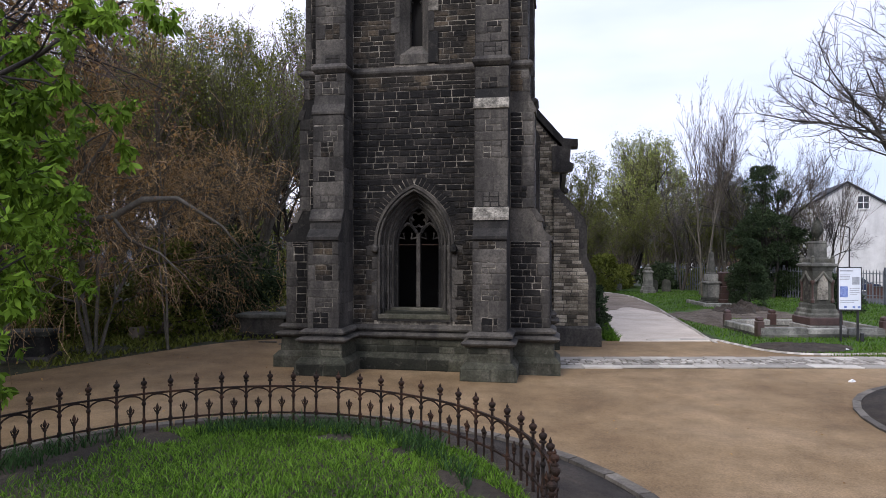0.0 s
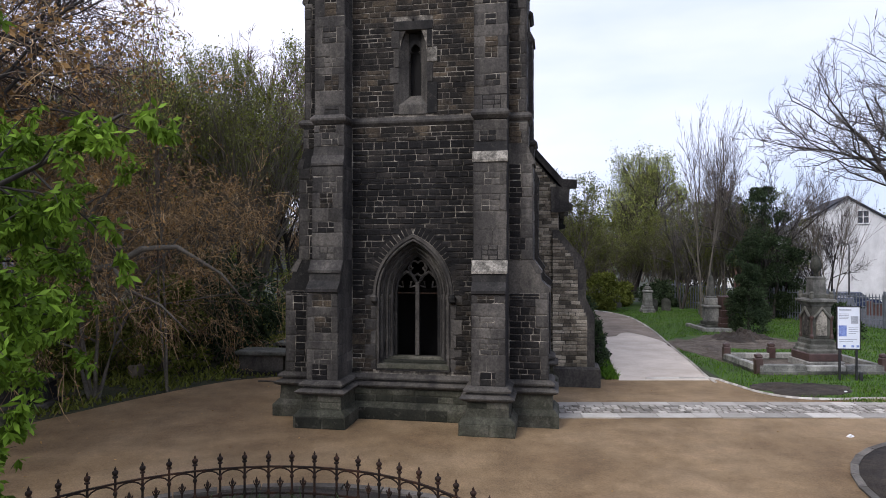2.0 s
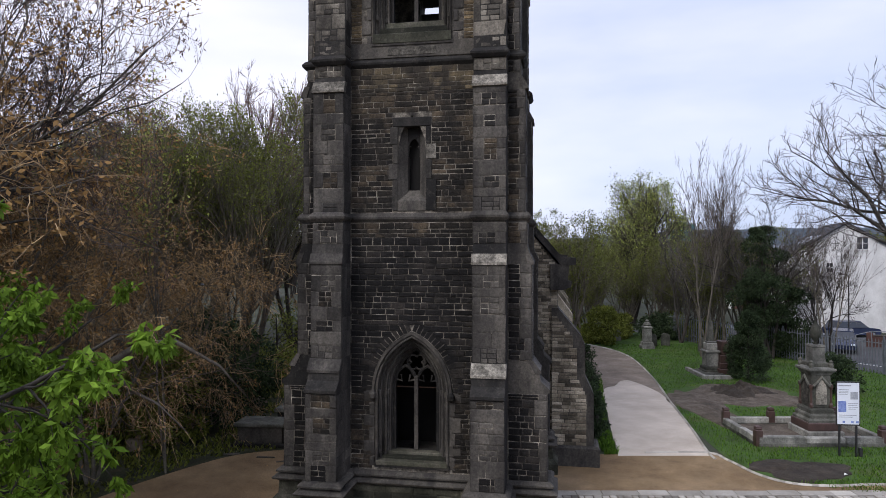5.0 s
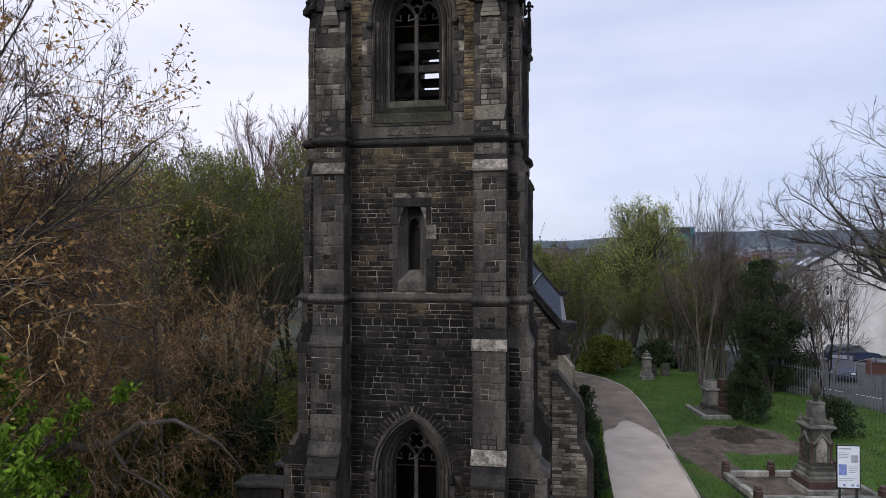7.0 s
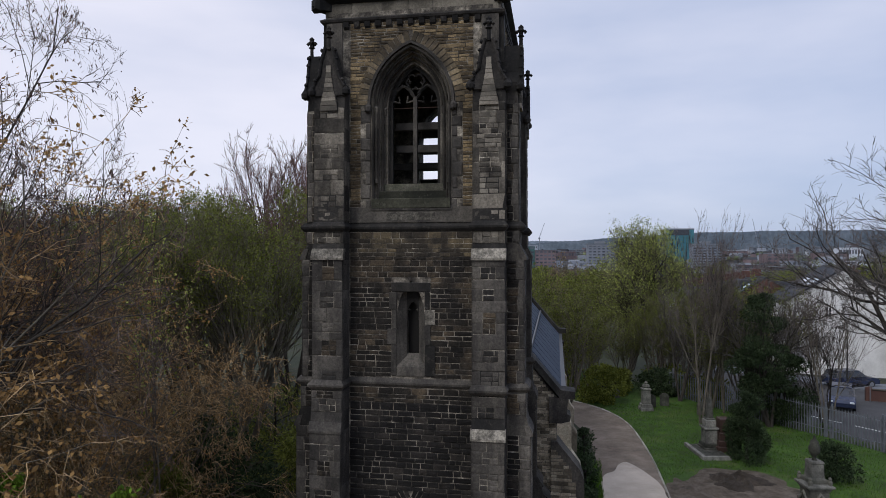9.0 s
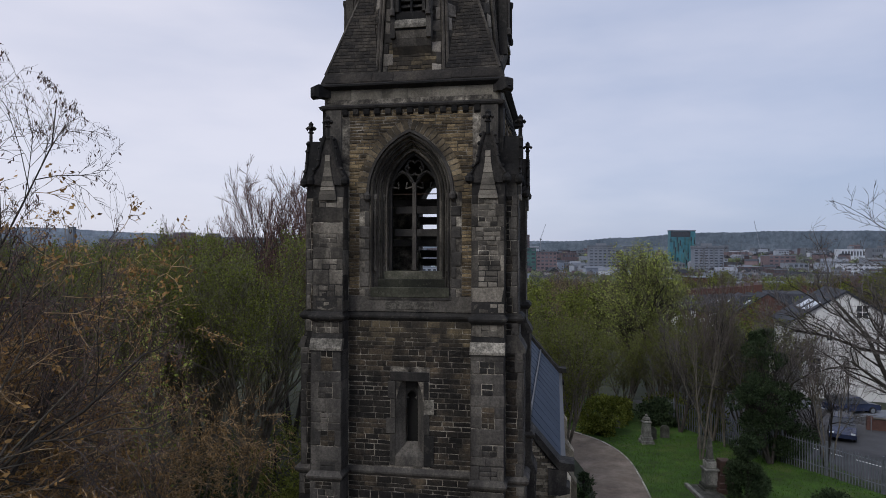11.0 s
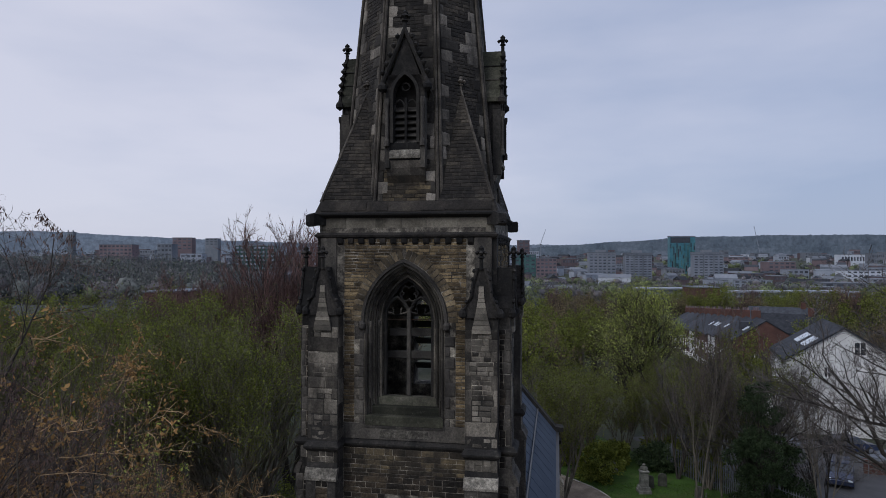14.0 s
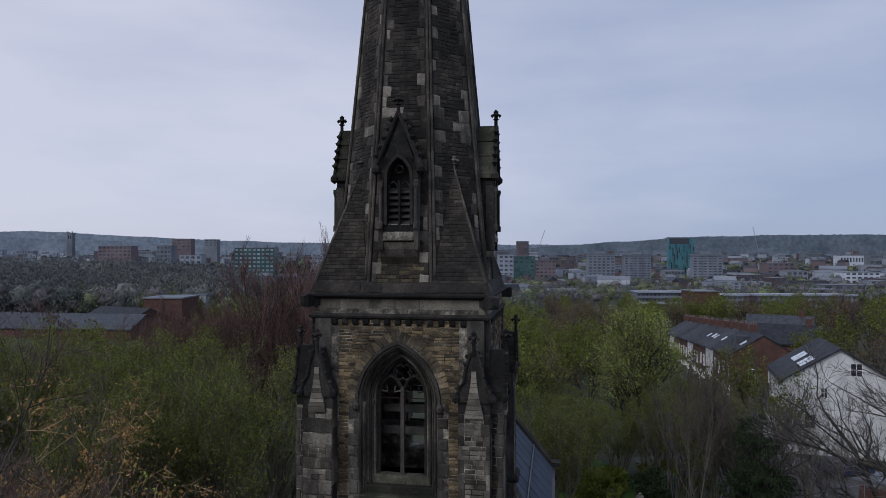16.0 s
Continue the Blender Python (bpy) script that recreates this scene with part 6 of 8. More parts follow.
    wood_v, twig_v, P = [v * fit_to for v in wood_v], [v * fit_to for v in twig_v], P * fit_to
    ob = thing(name, at, label, category, kind=kind)
    me = raw_mesh("trunk", np.concatenate(wood_v), np.concatenate(wood_q))
    me.materials.append(bark)
    smooth(part("trunk", me, None, ob, "trunk and limbs"))
    if twig_v:
        me = raw_mesh("twig_growth", np.concatenate(twig_v), np.concatenate(twig_q))
        me.materials.append(twig)
        tagged(part("twig_growth", me, None, ob), kind="stuff")
    if leaves:
        V, Q = leaf_cards(g, P, leaves, leaf_size, stretch, droop, jitter, cluster)
        me = raw_mesh("crown", V, Q)
        me.materials.append(leaf)
        part("crown", me, None, ob, leaf_label)
    return ob


def again(ob, x, y, turn, s=1.0, z=0.0, label=""):
    if z == 0.0:
        z = height(x, y)
    c = copy_thing(ob, pose(x, y, z, 0, 0, turn) @ Matrix.Diagonal((s, s, s, 1)))
    if label:
        c["label"] = label
    return c


# left wood: the leafy chestnut, the catkin tree, rust-brown thicket, green dome, purple crown
chestnut = tree("chestnut_tree", pose(-7.0, 8.2, 0), "chestnut tree with fresh drooping bright green leaves", 31, 6.9, trunk=0.9, trunk_r=0.12, kids=(18, 6, 4), spread=(1.45, 0.7, 0.7), ratio=(0.6, 0.45, 0.45),
     up=(0.0, -0.05, -0.1), lift=-0.01, wobble=0.16, bark=M_BARKDK, twig=M_BARKDK, leaf=M_LEAFBR, leaves=3600, leaf_size=0.05, stretch=2.7, droop=1.3, jitter=0.05, cluster=7, t0=0.25, leaf_label="drooping fresh green leaves", width=3.9, crown=0.66)
again(chestnut, -8.6, 10.2, 150, 0.97)
alder = tree("alder_tree", pose(-10.9, 12.6, 0), "bare alder tree hung with brown catkins", 38, 16.9, stems=2, stem_spread=0.12, lean=(0.03, 0, 0), trunk=0.6, trunk_r=0.13, kids=(12, 8, 8, 7), spread=(1.0, 0.75, 0.75, 0.75), ratio=(0.6, 0.55, 0.5, 0.5), lift=0.01,
     up=(0.08, 0.05, 0.02, -0.02), rmin=0.0075, wobble=0.18, bark=M_BARKDK, twig=M_TWIGAL, leaf=M_CATKIN, leaves=16000, leaf_size=0.026, stretch=4.0, droop=2.5, jitter=0.04, t0=0.4, leaf_label="hanging brown catkins", width=5.2, crown=0.64)
thick = tree("brown_thicket_tree", pose(-11.6, 14.2, 0), "dense rust-brown twiggy tree coming into bud", 33, 14.6, stems=4, stem_spread=0.35, trunk=0.45, trunk_r=0.1, kids=(6, 6, 6, 5), spread=(0.9, 0.85, 0.8, 0.8), ratio=(0.75, 0.55, 0.5, 0.5),
     up=(0.12, 0.0, -0.08, -0.2), wobble=0.22, rmin=0.0085, bark=M_BARK, twig=M_TWIGRU, leaf=M_LEAFRU, leaves=15000, leaf_size=0.06, stretch=1.8, jitter=0.08, t0=0.35, leaf_label="rust-brown buds", width=6.6, rounded=False, bare=0.4)
for x, y, a, s in ((-13.2, 18.8, 75, 0.97), (-13.9, 9.6, 230, 0.95)):
    again(thick, x, y, a, s)
droopy = tree("drooping_birch_tree", pose(-9.9, 18.3, 0), "low spreading tree with long drooping budding branches", 36, 9.6, stems=5, stem_spread=0.3, trunk=0.5, trunk_r=0.06, kids=(8, 7, 6, 5), spread=(1.0, 0.8, 0.8, 0.7), ratio=(0.85, 0.55, 0.5, 0.5),
     up=(0.08, -0.08, -0.2, -0.25), lift=-0.02, wobble=0.22, rmin=0.0075, bark=M_BARK, twig=M_TWIGBR, leaf=M_LEAFRU, leaves=7000, leaf_size=0.05, jitter=0.07, t0=0.3, leaf_label="pale rust-brown buds", width=5.2, rounded=False)
mb = Mesh()
mb.tube([(-1.9, -2.0, -0.1), (-1.7, -2.1, 1.6), (-1.2, -2.2, 2.9), (-0.5, -2.3, 3.75), (0.3, -2.3, 3.95), (1.0, -2.2, 3.7), (1.6, -2.1, 3.8), (2.3, -2.0, 4.25), (3.1, -1.8, 4.3), (4.1, -1.4, 3.6), (4.8, -1.2, 2.7)], [0.16, 0.15, 0.14, 0.13, 0.125, 0.11, 0.095, 0.08, 0.06, 0.035, 0.012], 8)
mb.tube([(0.3, -2.3, 3.95), (1.0, -2.7, 4.6), (1.9, -2.9, 5.6), (2.4, -3.0, 6.8)], [0.07, 0.055, 0.04, 0.015], 6)
mb.tube([(1.6, -2.1, 3.8), (2.2, -2.4, 3.2), (3.0, -2.6, 2.9), (3.8, -2.7, 2.2)], [0.05, 0.04, 0.03, 0.01], 6)
smooth(part("arching_limb", mb, M_BARK, droopy, "pale arching limb"))
again(droopy, -10.6, 24.0, 250, 0.95)
dome = tree("budding_lime_tree", pose(-9.6, 31.0, 0), "dome-shaped tree of upright branches with pale green buds", 34, 13.9, stems=6, stem_spread=0.3, trunk=0.42, trunk_r=0.15, kids=(7, 7, 7, 6), spread=(0.45, 0.45, 0.5, 0.5), ratio=(0.75, 0.6, 0.5, 0.45),
     up=(0.35, 0.22, 0.12, 0.08), wobble=0.13, rmin=0.008, bark=M_BARK, twig=M_TWIGLM, leaf=M_LEAFOL, leaves=26000, leaf_size=0.055, jitter=0.16, leaf_label="pale green buds", width=5.2, bare=0.72)
again(dome, -15.2, 28.5, 100, 0.95)
again(dome, -19.5, 33.0, 200, 0.98)
again(dome, -13.5, 36.5, 280, 1.02)
again(dome, -25.0, 28.0, 150, 1.05)
again(dome, -22.5, 37.0, 70, 1.0)
again(dome, -28.0, 42.0, 230, 0.98)
again(dome, -21.5, 21.5, 10, 1.0)
purple = tree("purple_beech_tree", pose(-10.3, 44.5, 0), "bare purple-brown beech with fine upright twigs", 35, 18.6, stems=4, stem_spread=0.35, trunk=0.3, trunk_r=0.17, kids=(9, 9, 9, 8), spread=(0.75, 0.6, 0.55, 0.5), ratio=(1.1, 0.6, 0.5, 0.45),
     up=(0.2, 0.14, 0.12, 0.1), wobble=0.11, rmin=0.013, bark=M_BARKDK, twig=M_TWIGPU, width=6.4, t0=0.35, crown=0.58)
for x, y, a, k in ((-15.6, 42.5, 20, 0.76), (-7.5, 47.0, 250, 0.82), (-18.8, 46.0, 90, 0.76), (-17.0, 52.0, 140, 0.72)):
    again(purple, x, y, a, k)
tree("budding_hawthorn_tree", pose(-8.1, 19.2, 0), "slender tree tipped with pale yellow-green leaves", 39, 12.0, stems=2, stem_spread=0.1, trunk=0.7, trunk_r=0.05, kids=(10, 5, 4), spread=(0.5, 0.6, 0.6), ratio=(0.35, 0.5, 0.5), up=(0.3, 0.2, 0.1), wobble=0.12, rmin=0.006,
     bark=M_BARK, twig=M_TWIGBR, leaf=M_LEAFMP, leaves=900, leaf_size=0.06, jitter=0.08, t0=0.55, width=1.5, rounded=False, leaf_label="pale yellow-green leaves")
again(thick, -17.5, 16.5, 290, 1.05)

# right side: maple, tall bare trees, ivy tree, budding thickets
maple = tree("maple_tree", pose(17.6, 60.0, 0), "rounded maple tree in fresh yellow-green leaf", 41, 13.2, stems=4, stem_spread=0.3, trunk=0.42, trunk_r=0.16, kids=(9, 8, 6, 5), spread=(0.7, 0.65, 0.6, 0.6), ratio=(0.65, 0.55, 0.5, 0.45),
     up=(0.25, 0.18, 0.1, 0.05), rmin=0.012, bark=M_BARKDK, twig=M_TWIGOL, leaf=M_LEAFMP, leaves=22000, leaf_size=0.08, jitter=0.3, leaf_label="fresh yellow-green leaves", width=5.0, crown=0.5, t0=0.15)
shrub = tree("budding_thicket_tree", pose(8.0, 42.0, 0), "olive thicket tree with upright branches in bud", 42, 9.4, stems=5, stem_spread=0.35, trunk=0.4, trunk_r=0.07, kids=(6, 5, 5, 4), spread=(0.5, 0.55, 0.6, 0.6), ratio=(0.75, 0.6, 0.5, 0.45),
     up=(0.3, 0.2, 0.1, 0.1), bark=M_BARK, twig=M_TWIGOL, leaf=M_LEAFYG, leaves=11000, leaf_size=0.065, jitter=0.1, leaf_label="yellow-green buds", width=3.4)
for x, y, a, s in ((10.5, 48.0, 80, 0.78), (5.0, 47.0, 190, 0.95), (21.0, 51.0, 20, 1.0), (12.8, 55.0, 300, 0.7), (18.6, 44.5, 140, 0.88), (14.4, 51.0, 45, 0.7), (21.4, 45.0, 210, 0.95), (8.3, 51.0, 15, 0.8), (12.0, 52.5, 260, 0.65), (16.8, 50.5, 100, 0.8), (19.0, 54.0, 170, 0.95), (10.0, 56.0, 60, 0.78), (21.0, 57.5, 280, 0.78)):
    again(shrub, x, y, a, s)
tall = tree("slender_bare_tree", pose(16.3, 40.5, 0), "tall slender bare tree with forked upright stems", 43, 13.4, stems=3, stem_spread=0.2, trunk=0.6, trunk_r=0.09, kids=(8, 6, 5, 3), spread=(0.45, 0.5, 0.5, 0.5), ratio=(0.6, 0.5, 0.5, 0.5),
     up=(0.3, 0.25, 0.2, 0.12), wobble=0.12, bark=M_BARK, twig=M_TWIGAL, t0=0.35, rmin=0.009, width=3.0, rounded=False)

ivy = tree("ivy_clad_tree", pose(20.2, 39.5, 0), "bare spreading tree with its trunk wrapped in dark ivy", 44, 11.8, stems=3, stem_spread=0.4, trunk=0.45, trunk_r=0.11, kids=(8, 7, 6, 4), spread=(0.8, 0.7, 0.7, 0.65), ratio=(0.65, 0.55, 0.5, 0.5),
     up=(0.25, 0.2, 0.15, 0.1), wobble=0.18, rmin=0.0095, bark=M_BARKDK, twig=M_TWIGGY, width=4.8, rounded=False)
big = tree("bare_lime_tree", pose(24.6, 28.5, 0), "large spreading bare tree with crooked dark limbs", 45, 17.2, stems=1, lean=(-0.05, 0.02, 0), trunk=0.4, trunk_r=0.2, kids=(10, 9, 8, 6), spread=(0.85, 0.7, 0.7, 0.65), ratio=(0.85, 0.6, 0.5, 0.45),
     up=(0.26, 0.22, 0.18, 0.12), wobble=0.24, bark=M_BARKDK, twig=M_TWIGGY, t0=0.4, rmin=0.009, width=9.2, crown=0.6)
again(tall, 22.6, 37.5, 130, 0.72)
again(tall, 18.9, 43.0, 220, 0.85, label="slender bare tree beside the fence")
again(ivy, 17.2, 46.5, 300, 0.8, label="bare grey tree behind the graves")
again(ivy, 24.2, 40.5, 100, 0.78, label="bare dark tree beside the palisade fence")
again(ivy, 23.4, 47.5, 200, 0.85, label="bare tree among evergreens by the street")

# trees between the churchyard and the houses, and down the slope: plainer growth
far_shrub = tree("slope_thicket_tree", pose(24.0, 60.5, height(24.0, 60.5)), "olive thicket tree on the slope, in bud", 46, 9.2, stems=4, stem_spread=0.35, trunk=0.4, trunk_r=0.09, kids=(5, 5, 4), spread=(0.55, 0.6, 0.6), ratio=(0.75, 0.6, 0.5), up=(0.3, 0.2, 0.1), bark=M_BARKDK, twig=M_TWIGOL, leaf=M_LEAFYG, leaves=2600, leaf_size=0.16, jitter=0.25, rmin=0.012, leaf_label="yellow-green buds", width=3.3)
far_dome = tree("slope_lime_tree", pose(8, 63, -0.2), "rounded olive-green tree on the slope", 47, 9.5, stems=4, stem_spread=0.3, trunk=0.42, trunk_r=0.12, kids=(6, 5, 4), spread=(0.5, 0.5, 0.55), ratio=(0.75, 0.6, 0.5), up=(0.35, 0.3, 0.2), bark=M_BARK, twig=M_TWIGOL, leaf=M_LEAFOL, leaves=3200, leaf_size=0.16, jitter=0.25, rmin=0.012, leaf_label="pale green buds", width=3.6)
far_thick = tree("slope_brown_tree", pose(12, 68, -0.2), "grey-brown twiggy tree on the slope", 48, 9.0, stems=3, stem_spread=0.3, trunk=0.45, trunk_r=0.1, kids=(7, 6, 6), spread=(0.8, 0.7, 0.7), ratio=(0.7, 0.55, 0.5), up=(0.15, 0.05, 0.0), bark=M_BARKDK, twig=M_TWIGAL, leaf=M_LEAFDU, leaves=1800, leaf_size=0.12, jitter=0.25, rmin=0.012, leaf_label="brown buds", width=3.5)
far_purple = tree("slope_beech_tree", pose(7, 76, -0.2), "bare purple-brown tree on the slope", 49, 10.0, stems=3, stem_spread=0.25, trunk=0.42, trunk_r=0.12, kids=(8, 7, 6), spread=(0.6, 0.6, 0.55), ratio=(0.75, 0.6, 0.5), up=(0.2, 0.15, 0.1), bark=M_BARKDK, twig=M_TWIGPU, rmin=0.014, width=3.2)
for ob, x, y, a, s in ((far_shrub, 27, 64, 70, 0.95), (far_thick, 31, 67, 130, 0.85), (far_shrub, 35, 73, 190, 0.95), (far_thick, 37.5, 79, 250, 0.85), (far_shrub, 29, 71, 310, 1.0), (far_thick, 24, 66, 40, 0.9), (far_shrub, 3.5, 66, 90, 1.1), (far_dome, 14, 76, 210, 0.9),
                        (far_shrub, 18, 78, 330, 1.1), (far_thick, 22, 76, 60, 0.95), (far_shrub, 11, 84, 120, 1.1), (far_dome, 18, 92, 180, 0.9), (far_shrub, 33, 62, 240, 0.85), (far_thick, 41, 68, 15, 0.85), (far_purple, 47, 60, 30, 0.9), (far_shrub, 44, 56, 120, 0.9)):
    again(ob, x, y, a, s * (0.6 if 1150 < 785 + 1141 * x / y < 1330 else 1.0), height(x, y) - 0.2)
# taller trees round the houses on the slope
for i, (b, y, k) in enumerate(((0.43, 160, 1.35), (0.40, 172, 1.4), (0.475, 168, 1.3), (0.37, 185, 1.2), (0.61, 118, 1.3), (0.665, 110, 1.35), (0.64, 135, 1.4), (0.70, 122, 1.4), (0.60, 152, 1.35), (0.56, 165, 1.25), (0.52, 172, 1.1), (0.22, 150, 1.2),
                              (0.25, 168, 1.15), (0.28, 152, 1.0), (0.31, 180, 1.0), (0.33, 205, 1.0), (0.45, 215, 1.2), (0.52, 225, 1.2), (0.58, 235, 1.2), (0.66, 200, 1.3), (0.72, 170, 1.4), (0.18, 200, 1.2), (0.62, 92, 1.05), (0.68, 88, 1.1), (0.58, 100, 0.9), (0.65, 150, 1.3), (0.69, 142, 1.3), (0.60, 185, 1.3), (0.55, 195, 1.2), (0.49, 190, 1.1), (0.64, 175, 1.3), (0.71, 150, 1.3), (0.62, 215, 1.3), (0.68, 235, 1.3), (0.48, 240, 1.2), (0.56, 255, 1.2), (0.62, 265, 1.2))):
    again((far_dome, far_shrub, far_thick, far_dome, far_thick, far_shrub, far_purple)[i % 7], b * y, y, 57 * i, k, height(b * y, y) - 0.3)
# trees down the slope, beyond the churchyard
g = random.Random(70)
kinds = [(far_shrub, 1.0), (far_shrub, 1.1), (far_dome, 1.1), (far_dome, 1.0), (far_purple, 1.05), (far_thick, 1.15), (far_thick, 1.2)]
placed = 0
while placed < 130:
    a, d = g.uniform(-0.72, 0.72), 62 + 170 * g.random() ** 1.3
    x, y = d * math.sin(a), 20 + d * math.cos(a)
    if 0.29 < x / y < 0.75 and y < 165:
        continue
    if x / y < -0.38 and 80 < y < 215:
        continue
    if abs(x - 17.6) < 6 and y < 95 or abs(x) < 4:
        continue
    ob, s = g.choice(kinds)
    again(ob, x, y, g.uniform(0, 360), s * g.uniform(0.8, 1.1), height(x, y) - 0.2)
    placed += 1


def evergreen(name, x, y, h, r, label, seed, n=9000, cone=True, size=0.1, mat=None, category="shrub", z=0.0):
    """A dense evergreen: many clumps of small leaves on boughs, with gaps between the clumps."""
    g = np.random.default_rng(seed)
    lumps = 34
    t = g.uniform(0.05, 0.97, lumps)
    a = g.uniform(0, 2 * np.pi, lumps)
    prof = (1 - t) ** 0.75 if cone else np.sqrt(np.clip(1 - (1.7 * t - 0.7) ** 2, 0.08, 1))
    rad = r * prof * g.uniform(0.35, 0.95, lumps)
    L = np.stack([rad * np.cos(a), rad * np.sin(a), h * t], 1)
    ls = r * g.uniform(0.22, 0.5, lumps) * (0.5 + 0.5 * prof)
    who = g.integers(0, lumps, n)
    d = norm(g.normal(0, 1, (n, 3)))
    C = L[who] + d * (ls[who] * g.uniform(0.3, 1, n) ** 0.5)[:, None] * np.array([1, 1, 0.7])
    C[:, 2] = np.clip(C[:, 2], 0.02, None)
    out = norm(d + np.array([0, 0, -0.15]) + g.normal(0, 0.4, (n, 3)))
    b = norm(np.cross(out, g.normal(0, 1, (n, 3))))
    s = size * g.uniform(0.6, 1.5, (n, 1))
    V = np.stack([C, C + out * s + b * s * 0.4, C + out * s * 2, C + out * s - b * s * 0.4], 1).reshape(-1, 3)
    q = np.arange(n)[:, None] * 4
    ob = thing(name, pose(x, y, z + height(x, y)), label, category)
    me = raw_mesh("crown", V, np.concatenate([q, q + 1, q + 2, q + 3], 1))
    me.materials.append(mat or M_LEAFDK)
    part("crown", me, None, ob)
    mb = Mesh()
    mb.tube([(0, 0, -0.1), (0.05, 0, h * 0.5), (0, 0, h * 0.9)], [0.09, 0.06, 0.02], 7)
    for k in range(0, lumps, 2):
        mb.tube([(0, 0, L[k][2] * 0.6), tuple(L[k])], [0.03, 0.012], 4)
    part("trunk", mb, M_BARKDK, ob)
    return ob


evergreen("spruce_bush", 15.75, 33.2, 3.5, 1.35, "dense dark spruce bush on the lawn", 51, 22000, True, 0.05)
evergreen("ivy_mass", 19.9, 39.8, 7.8, 2.0, "dark ivy mass clothing tree trunks", 52, 26000, False, 0.06, z=0.4)
evergreen("ivy_mass", 21.5, 40.4, 4.4, 1.5, "lower ivy mass on a leaning trunk", 58, 12000, False, 0.07)
evergreen("holly_bush", 22.0, 43.8, 3.6, 1.7, "dark holly bush against the fence", 53, 14000, False, 0.07)
evergreen("laurel_bush", 11.6, 46.5, 2.4, 1.5, "bright green laurel bush at the path's bend", 59, 8000, False, 0.09, M_LEAFOL)
for x, y, h, r, s in ((13.4, 49.6, 1.6, 1.5, 81), (16.6, 48.8, 1.7, 1.6, 82), (19.4, 47.6, 1.8, 1.5, 83), (9.6, 50.6, 1.8, 1.7, 85), (18.0, 51.2, 1.9, 1.8, 87)):
    evergreen("hedge_bush", x, y, h, r, "rough green bush beyond the graves", s, 5000, False, 0.1, M_LEAFOL if s % 2 else M_LEAFDK)
evergreen("yew_bush", 18.6, 30.4, 1.7, 1.0, "small dark yew beside the memorial", 56, 6000, False, 0.06)
for x, y, h, s in ((5.75, 25.2, 1.4, 91), (6.35, 28.6, 1.7, 92), (7.1, 32.2, 1.9, 93)):
    evergreen("wall_shrub", x, y, h, 0.65, "straggling green shrub along the church wall", s, 4000, False, 0.05)
evergreen("wall_shrub", 5.35, 22.4, 1.7, 0.45, "small dark shrub against the church wall", 57, 4000, False, 0.05)
for x, y, h, r, s in ((-9.6, 22.4, 3.2, 1.5, 61), (-12.7, 20.8, 2.4, 1.6, 62), (-7.9, 24.6, 3.6, 1.7, 63), (-10.0, 26.5, 4.2, 2.2, 72), (-13.7, 23.2, 2.6, 2.0, 64), (-5.8, 31.0, 2.6, 2.0, 65), (-15.7, 17.0, 2.4, 2.0, 66), (-11.0, 27.0, 2.6, 2.0, 67), (-13.2, 12.5, 1.2, 1.3, 68), (-18.5, 30.0, 3.5, 3.0, 69), (-9.0, 35.0, 3.5, 3.0, 70), (-22.0, 24.0, 4.0, 3.0, 71)):
    evergreen("undergrowth_bush", x, y, h, r, "dark evergreen undergrowth below the trees", s, 6000, False, 0.08, M_LEAFDK if s % 3 == 0 else M_LEAFOL)
# ivy and weeds on the woodland floor
g = np.random.default_rng(21)
n = 40000
px, py = g.uniform(-22, -4.8, n), g.uniform(6, 34, n)
lim = np.interp(py, [0, 9, 13, 15.2, 17.2, 19.1, 21, 21.7, 34], [-12.5, -11.5, -11.1, -10.3, -9.3, -8.2, -6.7, -4.9, -5.2])
pats = np.array([noise.noise(Vector((x * 0.5, y * 0.5, 2))) for x, y in zip(px, py)]) > -0.15
keep = (px < lim - 0.15) & pats
blades("woodland_ivy", np.stack([px, py, np.full(n, 0.0)], 1)[keep], 0.06, 0.24, 0.035, 1.2, M_LEAFOL, "ivy and weeds over the woodland floor", 22, "ground cover")

# ---------------------------------------------------------------- distance: valley woods, city, hills
cu, cv = np.meshgrid(2 * np.pi * np.arange(9) / 9, np.linspace(0.05, 2.2, 6))
ci = np.array([(r * 9 + c, r * 9 + (c + 1) % 9, (r + 1) * 9 + (c + 1) % 9, (r + 1) * 9 + c) for r in range(5) for c in range(9)])


